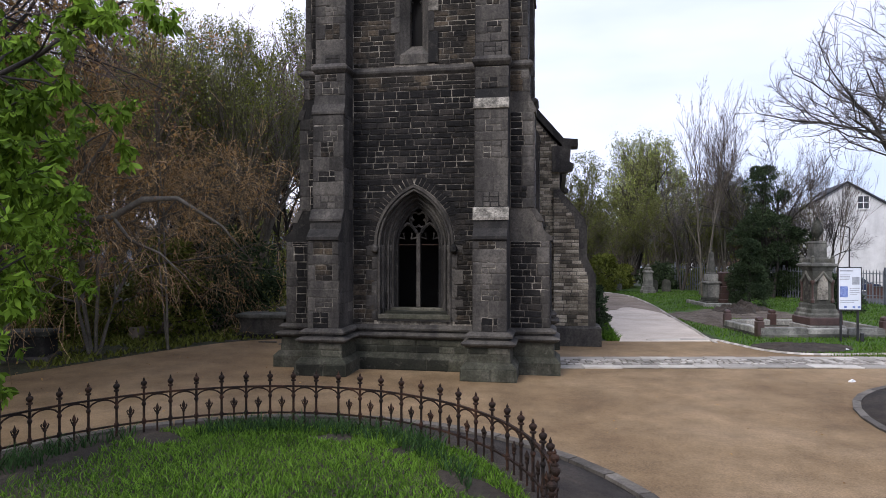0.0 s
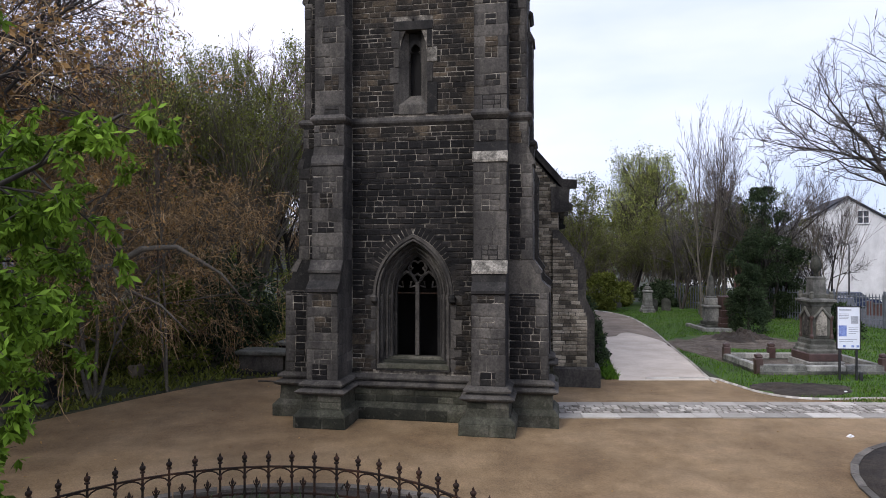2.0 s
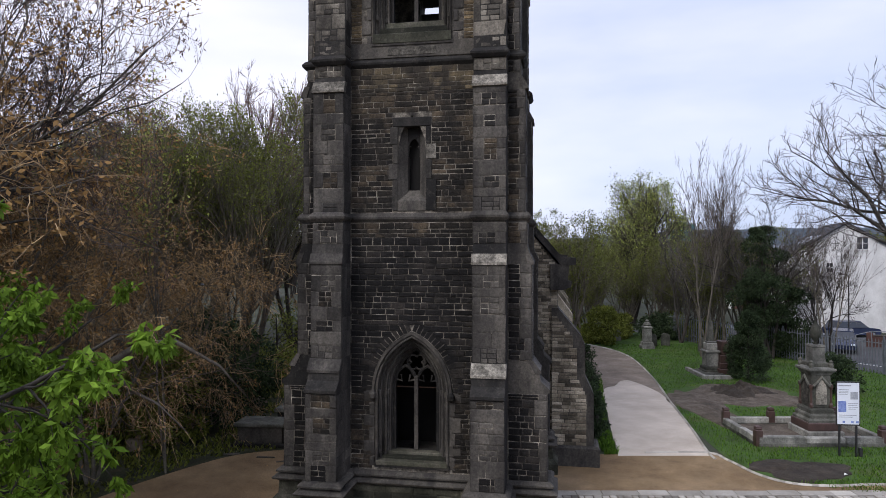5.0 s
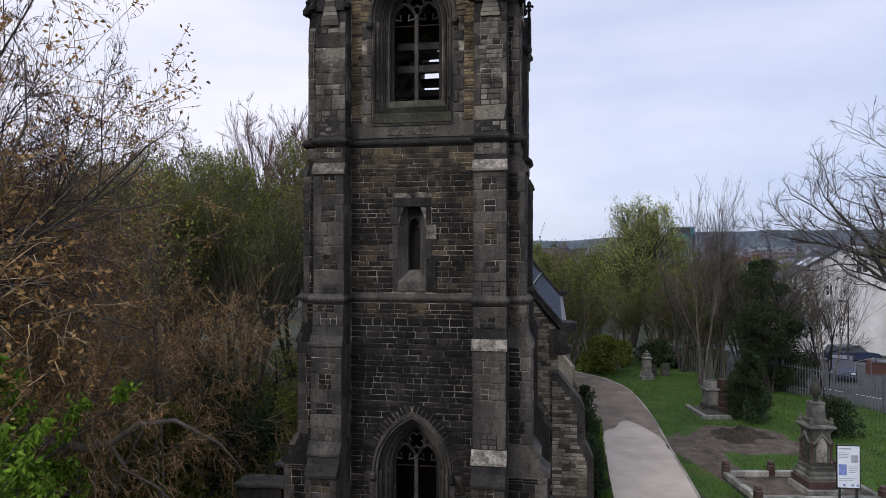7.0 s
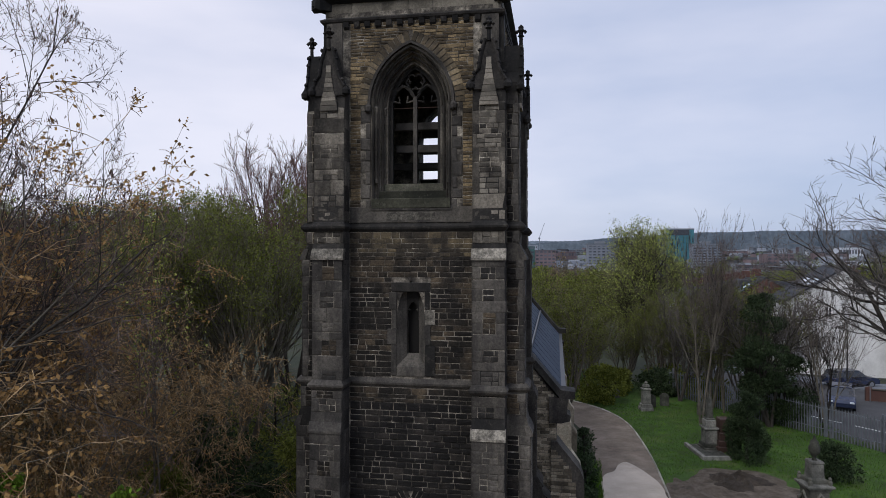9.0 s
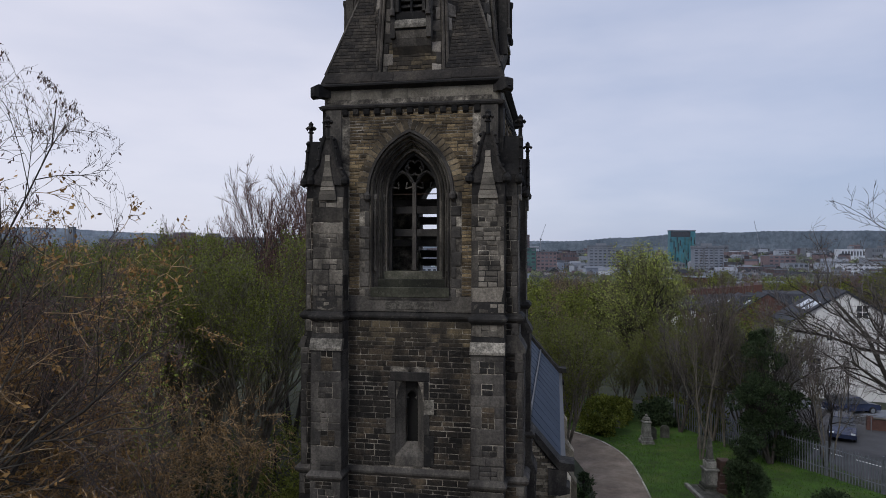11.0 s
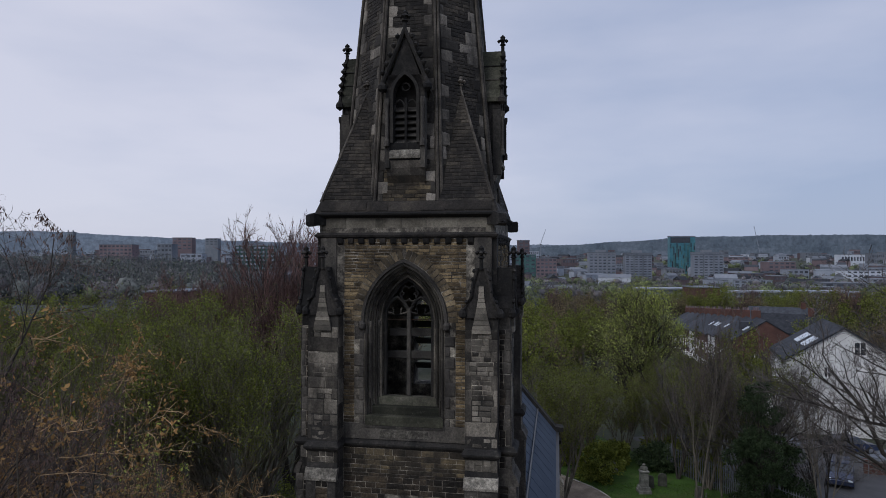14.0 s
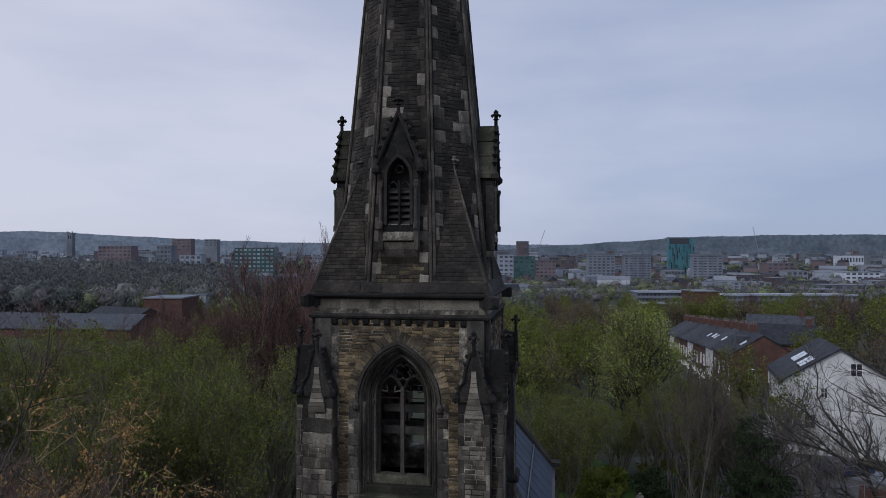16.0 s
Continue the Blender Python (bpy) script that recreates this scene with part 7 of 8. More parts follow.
def woodland(name, seed, spots, material, label):
    """Far woods: a knotty dark heart in every crown, and upright twiggy tufts all over it."""
    g = np.random.default_rng(seed)
    VV, QQ, off = [], [], 0
    for x, y, tall in spots:
        d = math.hypot(x, y)
        h = tall * g.uniform(0.7, 1.15)
        w = h * g.uniform(0.42, 0.62)
        at = np.array([x, y, height(x, y) - 0.5])
        k = g.uniform(0.3, 0.6, cu.shape) if d < 400 else g.uniform(0.5, 0.85, cu.shape)
        C = np.stack([np.sin(cv) * np.cos(cu) * w * k, np.sin(cv) * np.sin(cu) * w * k, np.cos(cv) * h * 0.45 * k + h * 0.5], -1).reshape(-1, 3) + at
        VV.append(C), QQ.append(ci + off)
        off += len(C)
        m = 520 if d < 400 else 190 if d < 560 else 55
        u, v = g.uniform(0, 2 * np.pi, m), np.arccos(g.uniform(-0.6, 1, m))
        lump = 1 + 0.16 * np.sin(3 * u + x) * np.sin(4 * v + y)
        C = np.stack([np.sin(v) * np.cos(u) * w, np.sin(v) * np.sin(u) * w, np.cos(v) * h * 0.5 + h * 0.5], 1) * (lump * g.uniform(0.6, 1.08, m))[:, None] + at
        A = norm(g.normal(0, 0.7, (m, 3)) + np.array([0, 0, 0.9]))
        B = norm(np.cross(A, g.normal(0, 1, (m, 3))))
        s = g.uniform(0.4, 0.95, (m, 1)) * (0.8 if d < 400 else 1 if d < 560 else 1.5)
        V = np.stack([C - A * s, C + B * s * 0.3, C + A * s, C - B * s * 0.3], 1).reshape(-1, 3)
        VV.append(V)
        q = np.arange(m)[:, None] * 4 + off
        QQ.append(np.concatenate([q, q + 1, q + 2, q + 3], 1))
        off += 4 * m
    me = raw_mesh(name, np.concatenate(VV), np.concatenate(QQ))
    me.materials.append(material)
    tagged(new(name, me), label, "woodland", kind="stuff")


def wood_spots(seed, count, p0, p1, d0, d1, tall, bias=1.0):
    rr = random.Random(seed)
    out = []
    for _ in range(count):
        b, d = rr.uniform(p0, p1), d0 + (d1 - d0) * rr.random() ** bias
        if not (0.15 < b < 0.8 and d < 345):
            out.append((b * d, d, tall))
    return out


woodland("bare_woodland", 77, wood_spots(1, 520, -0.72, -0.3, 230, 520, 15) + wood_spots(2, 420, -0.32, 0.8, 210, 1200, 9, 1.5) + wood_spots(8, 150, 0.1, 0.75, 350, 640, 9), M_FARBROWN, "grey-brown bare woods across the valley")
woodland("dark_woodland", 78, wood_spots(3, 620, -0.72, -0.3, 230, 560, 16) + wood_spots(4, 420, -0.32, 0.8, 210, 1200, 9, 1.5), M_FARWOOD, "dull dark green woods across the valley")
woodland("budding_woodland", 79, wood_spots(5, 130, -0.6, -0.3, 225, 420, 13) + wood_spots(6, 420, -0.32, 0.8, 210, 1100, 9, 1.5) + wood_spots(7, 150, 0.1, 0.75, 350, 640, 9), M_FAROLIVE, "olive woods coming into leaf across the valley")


def block(name, px, w_px, top, bottom, d, material, label, floors=0, bays=0, depth=14, roof=None, glass=None, turn=0.0):
    """A far building given by its bearing, apparent width, top and bottom at the distance d."""
    f = 1141.0
    x = (px - 785) / f * d + 0.4
    z1, z0 = 18.2 - (top - 452) / f * d, 18.2 - (bottom - 452) / f * d
    w = w_px / f * d
    ob = thing(name, pose(x, d, 0, 0, 0, turn), label, "building")
    low = min(z0, height(x, d)) - 2
    body = part("wall", Mesh().box(-w / 2, w / 2, 0, depth, low, z1), material, ob)
    part("roof", Mesh().box(-w / 2 - 0.3, w / 2 + 0.3, -0.3, depth + 0.3, z1, z1 + max(0.4, (z1 - z0) * 0.025)), roof or M_CONCDK, ob)
    if floors:
        fh, bw = (z1 - z0) / floors, w / bays
        me = Mesh().box(-bw * 0.3, bw * 0.3, -0.12, 0.3, -fh * 0.22, fh * 0.22).data("window")
        me.materials.append(glass or M_FARGLASS)
        for i in range(floors):
            for j in range(bays):
                part("window", me, None, ob, m=Matrix.Translation((-w / 2 + (j + 0.5) * bw, 0, z0 + (i + 0.55) * fh)))
    return ob


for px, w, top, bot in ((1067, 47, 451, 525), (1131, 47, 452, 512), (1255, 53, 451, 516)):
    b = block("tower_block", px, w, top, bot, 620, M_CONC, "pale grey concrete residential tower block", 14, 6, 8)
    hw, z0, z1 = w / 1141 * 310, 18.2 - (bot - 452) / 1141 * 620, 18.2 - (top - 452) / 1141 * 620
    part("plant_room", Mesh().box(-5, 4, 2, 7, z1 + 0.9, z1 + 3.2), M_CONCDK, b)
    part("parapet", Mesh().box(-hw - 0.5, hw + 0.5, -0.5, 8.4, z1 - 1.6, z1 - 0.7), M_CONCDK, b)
    # two darker vertical bands on each facade
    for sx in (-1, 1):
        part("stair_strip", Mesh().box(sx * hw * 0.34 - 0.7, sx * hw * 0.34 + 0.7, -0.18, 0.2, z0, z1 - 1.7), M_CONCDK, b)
b = block("glass_tower", 1209, 45, 422, 500, 760, M_TEAL, "teal glass-clad tower with dark crown", 0, 0, 8, M_CONCDK)
g = random.Random(4)
part("crown", Mesh().box(-14.2, 9.0, -0.3, 8.3, 31.5, 37.9), M_GLASSDK, b, "dark glass crown")
for j in range(16):
    z = -12.0
    while z < 31:
        hh = g.uniform(2.5, 8)
        if g.random() < 0.55:
            part("cladding_panel", Mesh().box(-14.6 + 1.84 * j, -13.3 + 1.84 * j, -0.15, 0.1, z, min(31.2, z + hh)), g.choice([M_GLASSDK, M_GREENGLASS, M_GREENGLASS]), b)
        z += hh
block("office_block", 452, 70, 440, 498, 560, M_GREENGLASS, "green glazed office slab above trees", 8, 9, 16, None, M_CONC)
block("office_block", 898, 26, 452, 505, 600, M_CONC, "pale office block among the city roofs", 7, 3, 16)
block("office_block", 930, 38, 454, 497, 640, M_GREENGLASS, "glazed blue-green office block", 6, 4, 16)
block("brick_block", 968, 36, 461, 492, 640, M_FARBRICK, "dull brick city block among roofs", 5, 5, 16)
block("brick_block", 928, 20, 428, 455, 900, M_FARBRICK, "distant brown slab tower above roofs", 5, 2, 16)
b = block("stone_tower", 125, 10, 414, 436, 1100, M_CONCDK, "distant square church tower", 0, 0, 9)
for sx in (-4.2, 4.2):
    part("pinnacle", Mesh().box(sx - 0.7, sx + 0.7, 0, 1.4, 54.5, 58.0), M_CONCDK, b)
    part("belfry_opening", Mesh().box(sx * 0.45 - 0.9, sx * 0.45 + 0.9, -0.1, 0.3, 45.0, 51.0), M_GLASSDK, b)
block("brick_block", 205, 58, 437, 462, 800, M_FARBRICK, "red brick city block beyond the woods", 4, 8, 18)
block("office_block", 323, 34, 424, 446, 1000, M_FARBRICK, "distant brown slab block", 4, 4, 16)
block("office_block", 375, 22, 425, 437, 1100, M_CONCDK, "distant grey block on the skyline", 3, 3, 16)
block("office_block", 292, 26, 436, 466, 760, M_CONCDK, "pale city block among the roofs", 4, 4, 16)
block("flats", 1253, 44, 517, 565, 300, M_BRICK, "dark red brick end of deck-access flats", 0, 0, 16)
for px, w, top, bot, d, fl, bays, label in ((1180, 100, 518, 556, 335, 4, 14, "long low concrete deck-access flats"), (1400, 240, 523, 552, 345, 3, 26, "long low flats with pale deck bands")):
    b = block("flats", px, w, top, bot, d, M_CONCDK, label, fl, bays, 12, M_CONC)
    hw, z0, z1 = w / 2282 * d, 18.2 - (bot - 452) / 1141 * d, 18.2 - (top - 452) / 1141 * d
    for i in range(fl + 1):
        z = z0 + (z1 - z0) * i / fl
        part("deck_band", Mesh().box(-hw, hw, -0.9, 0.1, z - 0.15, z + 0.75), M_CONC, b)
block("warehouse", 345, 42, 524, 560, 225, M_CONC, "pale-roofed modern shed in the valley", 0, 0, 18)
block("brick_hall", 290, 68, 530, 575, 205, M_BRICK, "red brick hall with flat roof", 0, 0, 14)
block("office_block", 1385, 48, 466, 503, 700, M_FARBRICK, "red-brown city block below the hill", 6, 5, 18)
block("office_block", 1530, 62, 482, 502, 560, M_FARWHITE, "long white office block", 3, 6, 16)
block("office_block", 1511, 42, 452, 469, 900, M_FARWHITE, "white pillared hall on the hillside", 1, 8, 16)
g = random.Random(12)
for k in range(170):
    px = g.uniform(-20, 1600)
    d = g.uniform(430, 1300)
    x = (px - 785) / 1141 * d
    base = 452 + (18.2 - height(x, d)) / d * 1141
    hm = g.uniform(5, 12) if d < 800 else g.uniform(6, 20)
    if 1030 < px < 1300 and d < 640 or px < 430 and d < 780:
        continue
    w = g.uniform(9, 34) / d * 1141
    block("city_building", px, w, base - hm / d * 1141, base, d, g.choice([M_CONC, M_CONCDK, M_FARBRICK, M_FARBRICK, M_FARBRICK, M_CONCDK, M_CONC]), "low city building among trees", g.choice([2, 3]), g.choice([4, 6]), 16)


def roofscape(name, count, seed, wall_mat, roof_mat, label, d0, d1, tall):
    """Hundreds of small gabled and flat-roofed buildings across the valley, too far to pick apart."""
    rr = random.Random(seed)
    walls, roofs = Mesh(), Mesh()
    for _ in range(count):
        px, d = rr.uniform(-60, 1640), d0 + (d1 - d0) * rr.random() ** 1.3
        if px < 430 and d < 700 or 1000 < px and d < 520:
            continue
        x = (px - 785) / 1141 * d
        m = Matrix.Translation((x, d, height(x, d))) @ Matrix.Rotation(rr.uniform(0, math.pi), 4, "Z")
        w, l, h = rr.uniform(4, 9), rr.uniform(7, 30), rr.uniform(4, tall)
        walls.box(-l / 2, l / 2, -w / 2, w / 2, -3, h, m)
        if rr.random() < 0.7:
            roofs.extrude([(-l / 2 - 0.2, -w / 2 - 0.3, h), (-l / 2 - 0.2, w / 2 + 0.3, h), (-l / 2 - 0.2, 0, h + w * 0.4)], (l + 0.4, 0, 0), m)
        else:
            roofs.box(-l / 2 - 0.1, l / 2 + 0.1, -w / 2 - 0.1, w / 2 + 0.1, h, h + 0.4, m)
    ob = part(name, walls, wall_mat)
    tagged(ob, label, "buildings", kind="stuff")
    tagged(part("roof_slopes", roofs, roof_mat, ob), kind="stuff")


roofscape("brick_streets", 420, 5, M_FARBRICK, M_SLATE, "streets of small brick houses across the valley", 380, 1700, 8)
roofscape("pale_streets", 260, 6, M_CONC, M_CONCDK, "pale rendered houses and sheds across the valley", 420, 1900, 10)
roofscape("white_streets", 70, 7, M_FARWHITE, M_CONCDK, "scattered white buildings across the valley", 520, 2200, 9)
for px, d, top, foot, lean in ((1352, 900, 402, 478, -16), (958, 1000, 408, 436, 9)):
    x = (px - 785) / 1141 * d
    z0, z1 = 18.2 - (foot - 452) / 1141 * d, 18.2 - (top - 452) / 1141 * d
    c = thing("tower_crane", pose(x, d, 0), "distant slender latticed tower crane over the city", "crane")
    part("mast", Mesh().box(-0.6, 0.6, -0.6, 0.6, height(x, d) - 2, z0), M_CONC, c)
    part("cab", Mesh().box(-1.4, 1.4, -1.0, 1.0, z0, z0 + 2.2), M_CONCDK, c)
    dx = lean / 1141 * d
    mb = Mesh()
    for o in (-0.55, 0.55):
        mb.tube([(o, 0, z0 + 2), (dx + o * 0.5, 0, z1)], 0.16, 4)
    zig = [(o * (1 - 0.5 * i / 30) + dx * i / 30, 0, z0 + 2 + (z1 - z0 - 2) * i / 30) for i, o in ((i, -0.55 if i % 2 else 0.55) for i in range(31))]
    part("jib", mb.tube(zig, 0.09, 3), M_CONC, c)
# hills on the horizon, so far off that they do not shift, haze painted into their colour
def ridge_line(name, D, px_at, top_at, material, label, fuzz):
    """One fold of the hills with trees along its crest."""
    n = 1400
    vs = []
    for i in range(n + 1):
        a = -0.95 + 1.9 * i / n
        top = np.interp(785 + 1141 * math.tan(a), px_at, top_at)
        top += 1.5 * noise.noise(Vector((i * 0.03, D, 0))) - fuzz * abs(noise.noise(Vector((i * 0.19, D, 3)))) - 0.6 * fuzz * noise.noise(Vector((i * 0.7, D, 5)))
        x = D * math.tan(a)
        vs += [(x, D, -150), (x, D, 18.2 - (top - 452) / 1141 * D), (x * 1.1, D * 1.1, -150)]
    fs = []
    for i in range(n):
        fs += [(3 * i, 3 * i + 3, 3 * i + 4, 3 * i + 1), (3 * i + 1, 3 * i + 4, 3 * i + 5, 3 * i + 2)]
    tagged(part(name, Mesh().add(vs, fs), material), label, "hills", kind="structure")


ridge_line("backdrop_hills", 3600, [-400, 0, 60, 200, 420, 560, 800, 960, 1050, 1150, 1300, 1568, 2200], [418, 412, 410, 418, 428, 431, 433, 434, 434, 432, 430, 428, 424], M_HILL, "hills along the horizon, blue-grey haze painted into their colour", 1.6)
ridge_line("backdrop_fold", 3200, [-400, 0, 150, 420, 600, 900, 1100, 2200], [424, 421, 426, 437, 442, 441, 446, 455], M_HILL, "lower fold of the hills, haze painted into its colour", 1.6)
ridge_line("backdrop_slope", 2800, [-400, 800, 940, 1000, 1050, 1150, 1230, 1300, 1400, 1568, 2200], [470, 448, 440, 435, 432, 425, 420, 418, 416, 415, 412], M_HILLDK, "wooded hillside beyond the city, blue-grey haze painted into its colour", 2.4)
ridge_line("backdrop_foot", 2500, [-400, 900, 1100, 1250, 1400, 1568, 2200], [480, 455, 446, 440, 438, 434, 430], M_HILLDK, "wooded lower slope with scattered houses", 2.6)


# ---------------------------------------------------------------- graves and the notice board


def post_stone(parent, x, y, h=0.55):
    mb = Mesh()
    mb.box(x - 0.115, x + 0.115, y - 0.115, y + 0.115, -0.06, h, None, 0.02)
    mb.loft([[(x - a, y - a, z), (x + a, y - a, z), (x + a, y + a, z), (x - a, y + a, z)] for a, z in ((0.1, h - 0.02), (0.085, h + 0.02), (0.105, h + 0.05), (0.09, h + 0.12), (0.03, h + 0.16))])
    return part("corner_post", mb, M_REDGRAN, parent, "red granite corner post")


plot = thing("grave_plot", pose(10.75, 21.9, 0), "rectangular grave plot with pale kerbs and red granite posts", "grave")
for x0, x1, y0, y1, z1 in ((0.0, 1.55, -0.12, 0.12, 0.34), (1.6, 2.9, -0.12, 0.12, 0.3), (2.95, 4.2, -0.12, 0.12, 0.32), (0.05, 4.2, 2.5, 2.7, 0.32), (-0.1, 0.12, 0.15, 1.2, 0.33), (-0.1, 0.12, 1.25, 2.5, 0.31), (4.1, 4.3, 0.15, 2.5, 0.32)):
    part("kerb_stone", Mesh().box(x0, x1, y0, y1, -0.05, z1, None, 0.025), M_GRAVE, plot)
    part("kerb_base", Mesh().box(x0 - 0.02, x1 + 0.02, y0 - 0.06, y1 + 0.06, -0.05, 0.13, None, 0.02), M_GRAVEDK, plot)
for x, y in ((0, 0), (0.05, 2.6), (1.75, 2.6), (4.25, 0), (4.25, 2.6)):
    post_stone(plot, x, y)
part("plot_soil", Mesh().box(0.1, 4.15, 0.1, 2.55, -0.05, 0.1), M_MUD, plot)

memorial = thing("urn_memorial", pose(13.4, 23.1, 0) @ Matrix.Diagonal((0.7, 0.7, 1.0, 1.0)), "tall grey stone memorial with gabled niches and draped urn", "memorial")
part("base", Mesh().box(-0.92, 0.92, -0.92, 0.92, 0.05, 0.32, None, 0.03), M_GRAVE, memorial)
part("granite_step", Mesh().box(-0.82, 0.82, -0.82, 0.82, 0.32, 0.6, None, 0.03), M_REDGRAN, memorial, "dark red granite step")
for a, z0, z1 in ((0.76, 0.6, 0.74), (0.68, 0.74, 0.9), (0.6, 0.9, 1.08)):
    part("moulded_step", Mesh().loft([[(-q, -q, z), (q, -q, z), (q, q, z), (-q, q, z)] for q, z in ((a, z0), (a, z1 - 0.06), (a - 0.06, z1))]), M_GRAVEDK, memorial)
part("die", Mesh().box(-0.48, 0.48, -0.48, 0.48, 1.08, 2.3, None, 0.02), M_GRAVEDK, memorial)
for k in range(4):
    d = pose(0, 0, 0, 0, 0, 90 * k)
    mb = Mesh()
    line = arch_line(0.26, 1.2, 1.75, 0.1, 6)
    mb.extrude([(x, -0.53, z) for x, z in line], (0, 0.06, 0), d)
    part("niche_panel", mb, M_PALE, memorial, "pale arched panel")
    mb = Mesh()
    mb.tube([(-0.42, -0.55, 1.85), (-0.2, -0.56, 2.0), (0, -0.57, 2.18), (0.2, -0.56, 2.0), (0.42, -0.55, 1.85)], 0.06, 6, d)
    part("gablet", mb, M_GRAVEDK, memorial)
    mb = Mesh()
    mb.lathe([(0.09, 1.1), (0.09, 1.2), (0.055, 1.26), (0.055, 1.72), (0.1, 1.82), (0.1, 1.9)], 10, (0.5, -0.5, 0), d)
    part("column", mb, M_REDGRAN, memorial, "polished red corner column")
part("cornice", Mesh().loft([[(-q, -q, z), (q, -q, z), (q, q, z), (-q, q, z)] for q, z in ((0.5, 2.24), (0.58, 2.34), (0.68, 2.4), (0.68, 2.46), (0.5, 2.52))]), M_GRAVE, memorial)
part("plinth_block", Mesh().box(-0.46, 0.46, -0.46, 0.46, 2.5, 2.66, None, 0.03), M_GRAVEDK, memorial)
for sx in (-1, 1):
    for sy in (-1, 1):
        mb = Mesh()
        mb.lathe([(0.1, 0), (0.12, 0.12), (0.08, 0.2), (0.1, 0.24), (0.02, 0.3)], 8, (sx * 0.5, sy * 0.5, 2.48))
        part("corner_knob", mb, M_GRAVEDK, memorial)
part("pedestal", Mesh().loft([[(-q, -q, z), (q, -q, z), (q, q, z), (-q, q, z)] for q, z in ((0.36, 2.66), (0.33, 2.72), (0.3, 3.18), (0.33, 3.22), (0.3, 3.28))]), M_GRAVE, memorial)
mb = Mesh()
mb.lathe([(0.13, 3.28), (0.08, 3.36), (0.1, 3.42), (0.25, 3.56), (0.28, 3.72), (0.2, 3.86), (0.22, 3.92), (0.1, 4.02), (0.05, 4.08), (0.06, 4.12), (0.0, 4.18)], 14)
smooth(part("urn", mb, M_GRAVEDK, memorial, "mossy stone urn"))

board = thing("notice_board", pose(12.72, 20.75, 0, 0, 0, -6) @ Matrix.Diagonal((0.86, 1.0, 1.0, 1.0)), "white printed notice board on two black posts", "sign")
part("panel", Mesh().box(0, 0.8, -0.02, 0.02, 1.05, 2.4, None, 0.006), M_SIGN, board)
mb = Mesh()
for x0, x1, z0, z1 in ((-0.02, 0.82, 2.39, 2.42), (-0.02, 0.82, 1.02, 1.06), (-0.02, 0.01, 1.02, 2.42), (0.79, 0.82, 1.02, 2.42)):
    mb.box(x0, x1, -0.026, 0.03, z0, z1)
part("rim", mb, M_BLACKPAINT, board)
for x in (0.12, 0.72):
    part("leg", Mesh().box(x - 0.03, x + 0.03, 0.02, 0.08, -0.1, 2.3, None, 0.008), M_BLACKPAINT, board)
part("photo_print", Mesh().box(0.05, 0.33, -0.025, -0.018, 1.45, 1.8), M_BLUEINK, board, "blue printed picture")
part("drawing_print", Mesh().box(0.48, 0.74, -0.025, -0.018, 1.86, 2.1), M_GREYINK, board, "grey printed drawing")
for k, (x0, x1) in enumerate(((0.06, 0.5), (0.06, 0.42), (0.06, 0.4), (0.06, 0.41), (0.06, 0.38), (0.4, 0.74), (0.4, 0.72), (0.4, 0.74), (0.4, 0.66), (0.06, 0.7), (0.06, 0.55))):
    z = (2.28, 2.16, 2.11, 2.06, 2.01, 1.72, 1.66, 1.6, 1.54, 1.34, 1.28)[k]
    part("text_bar", Mesh().box(x0, x1, -0.024, -0.018, z, z + (0.04 if k == 0 else 0.018)), M_GREYINK, board)
for x in (0.2, 0.5, 0.68):
    part("badge_print", Mesh().box(x, x + 0.09, -0.024, -0.018, 1.1, 1.17), M_BLUEINK, board)
part("post_stub", Mesh().box(0.82, 0.92, 0.0, 0.1, -0.05, 0.3, None, 0.01), M_BLACKPAINT, board)

obelisk = thing("obelisk_memorial", pose(14.65, 35.2, 0) @ Matrix.Diagonal((0.75, 0.75, 1.0, 1.0)), "weathered stone obelisk memorial with stepped base", "memorial")
for a, z0, z1 in ((0.62, -0.05, 0.18), (0.54, 0.18, 0.36), (0.42, 0.36, 1.12), (0.52, 1.12, 1.24), (0.36, 1.24, 1.62), (0.3, 1.62, 1.72)):
    part("step" if z0 < 0.3 else "pedestal", Mesh().box(-a, a, -a, a, z0, z1, None, 0.03), M_GRAVE if z0 > 0.3 else M_GRAVEDK, obelisk)
mb = Mesh()
mb.loft([[(-q, -q, z), (q, -q, z), (q, q, z), (-q, q, z)] for q, z in ((0.22, 1.72), (0.12, 2.75), (0.02, 2.9))])
mb.lathe([(0.03, 2.85), (0.07, 2.95), (0.03, 3.02), (0.05, 3.1), (0, 3.2)], 8)
part("shaft", mb, M_GRAVEDK, obelisk)
slab = thing("ledger_slab", pose(13.5, 33.2, 0), "low mossy kerbed ledger slab beside the obelisk", "grave")
part("kerb_stone", Mesh().box(0, 1.5, 0, 0.2, -0.05, 0.2, None, 0.02), M_GRAVE, slab)
part("kerb_stone", Mesh().box(0, 0.2, 0.2, 2.6, -0.05, 0.2, None, 0.02), M_GRAVE, slab)
part("slab", Mesh().box(0.2, 1.5, 0.2, 2.6, -0.05, 0.1, None, 0.02), M_GRAVEDK, slab)
ped = thing("red_pedestal", pose(15.35, 35.0, 0), "squat red granite pedestal grave", "grave")
for a, z0, z1 in ((0.5, -0.05, 0.3), (0.42, 0.3, 0.6), (0.36, 0.6, 1.0), (0.3, 1.0, 1.75)):
    part("block", Mesh().box(-a, a, -a, a, z0, z1, None, 0.03), M_REDGRAN, ped)
cross = thing("pedestal_memorial", pose(13.95, 43.9, 0), "pale tapered stone memorial with carved cap", "memorial")
mb = Mesh()
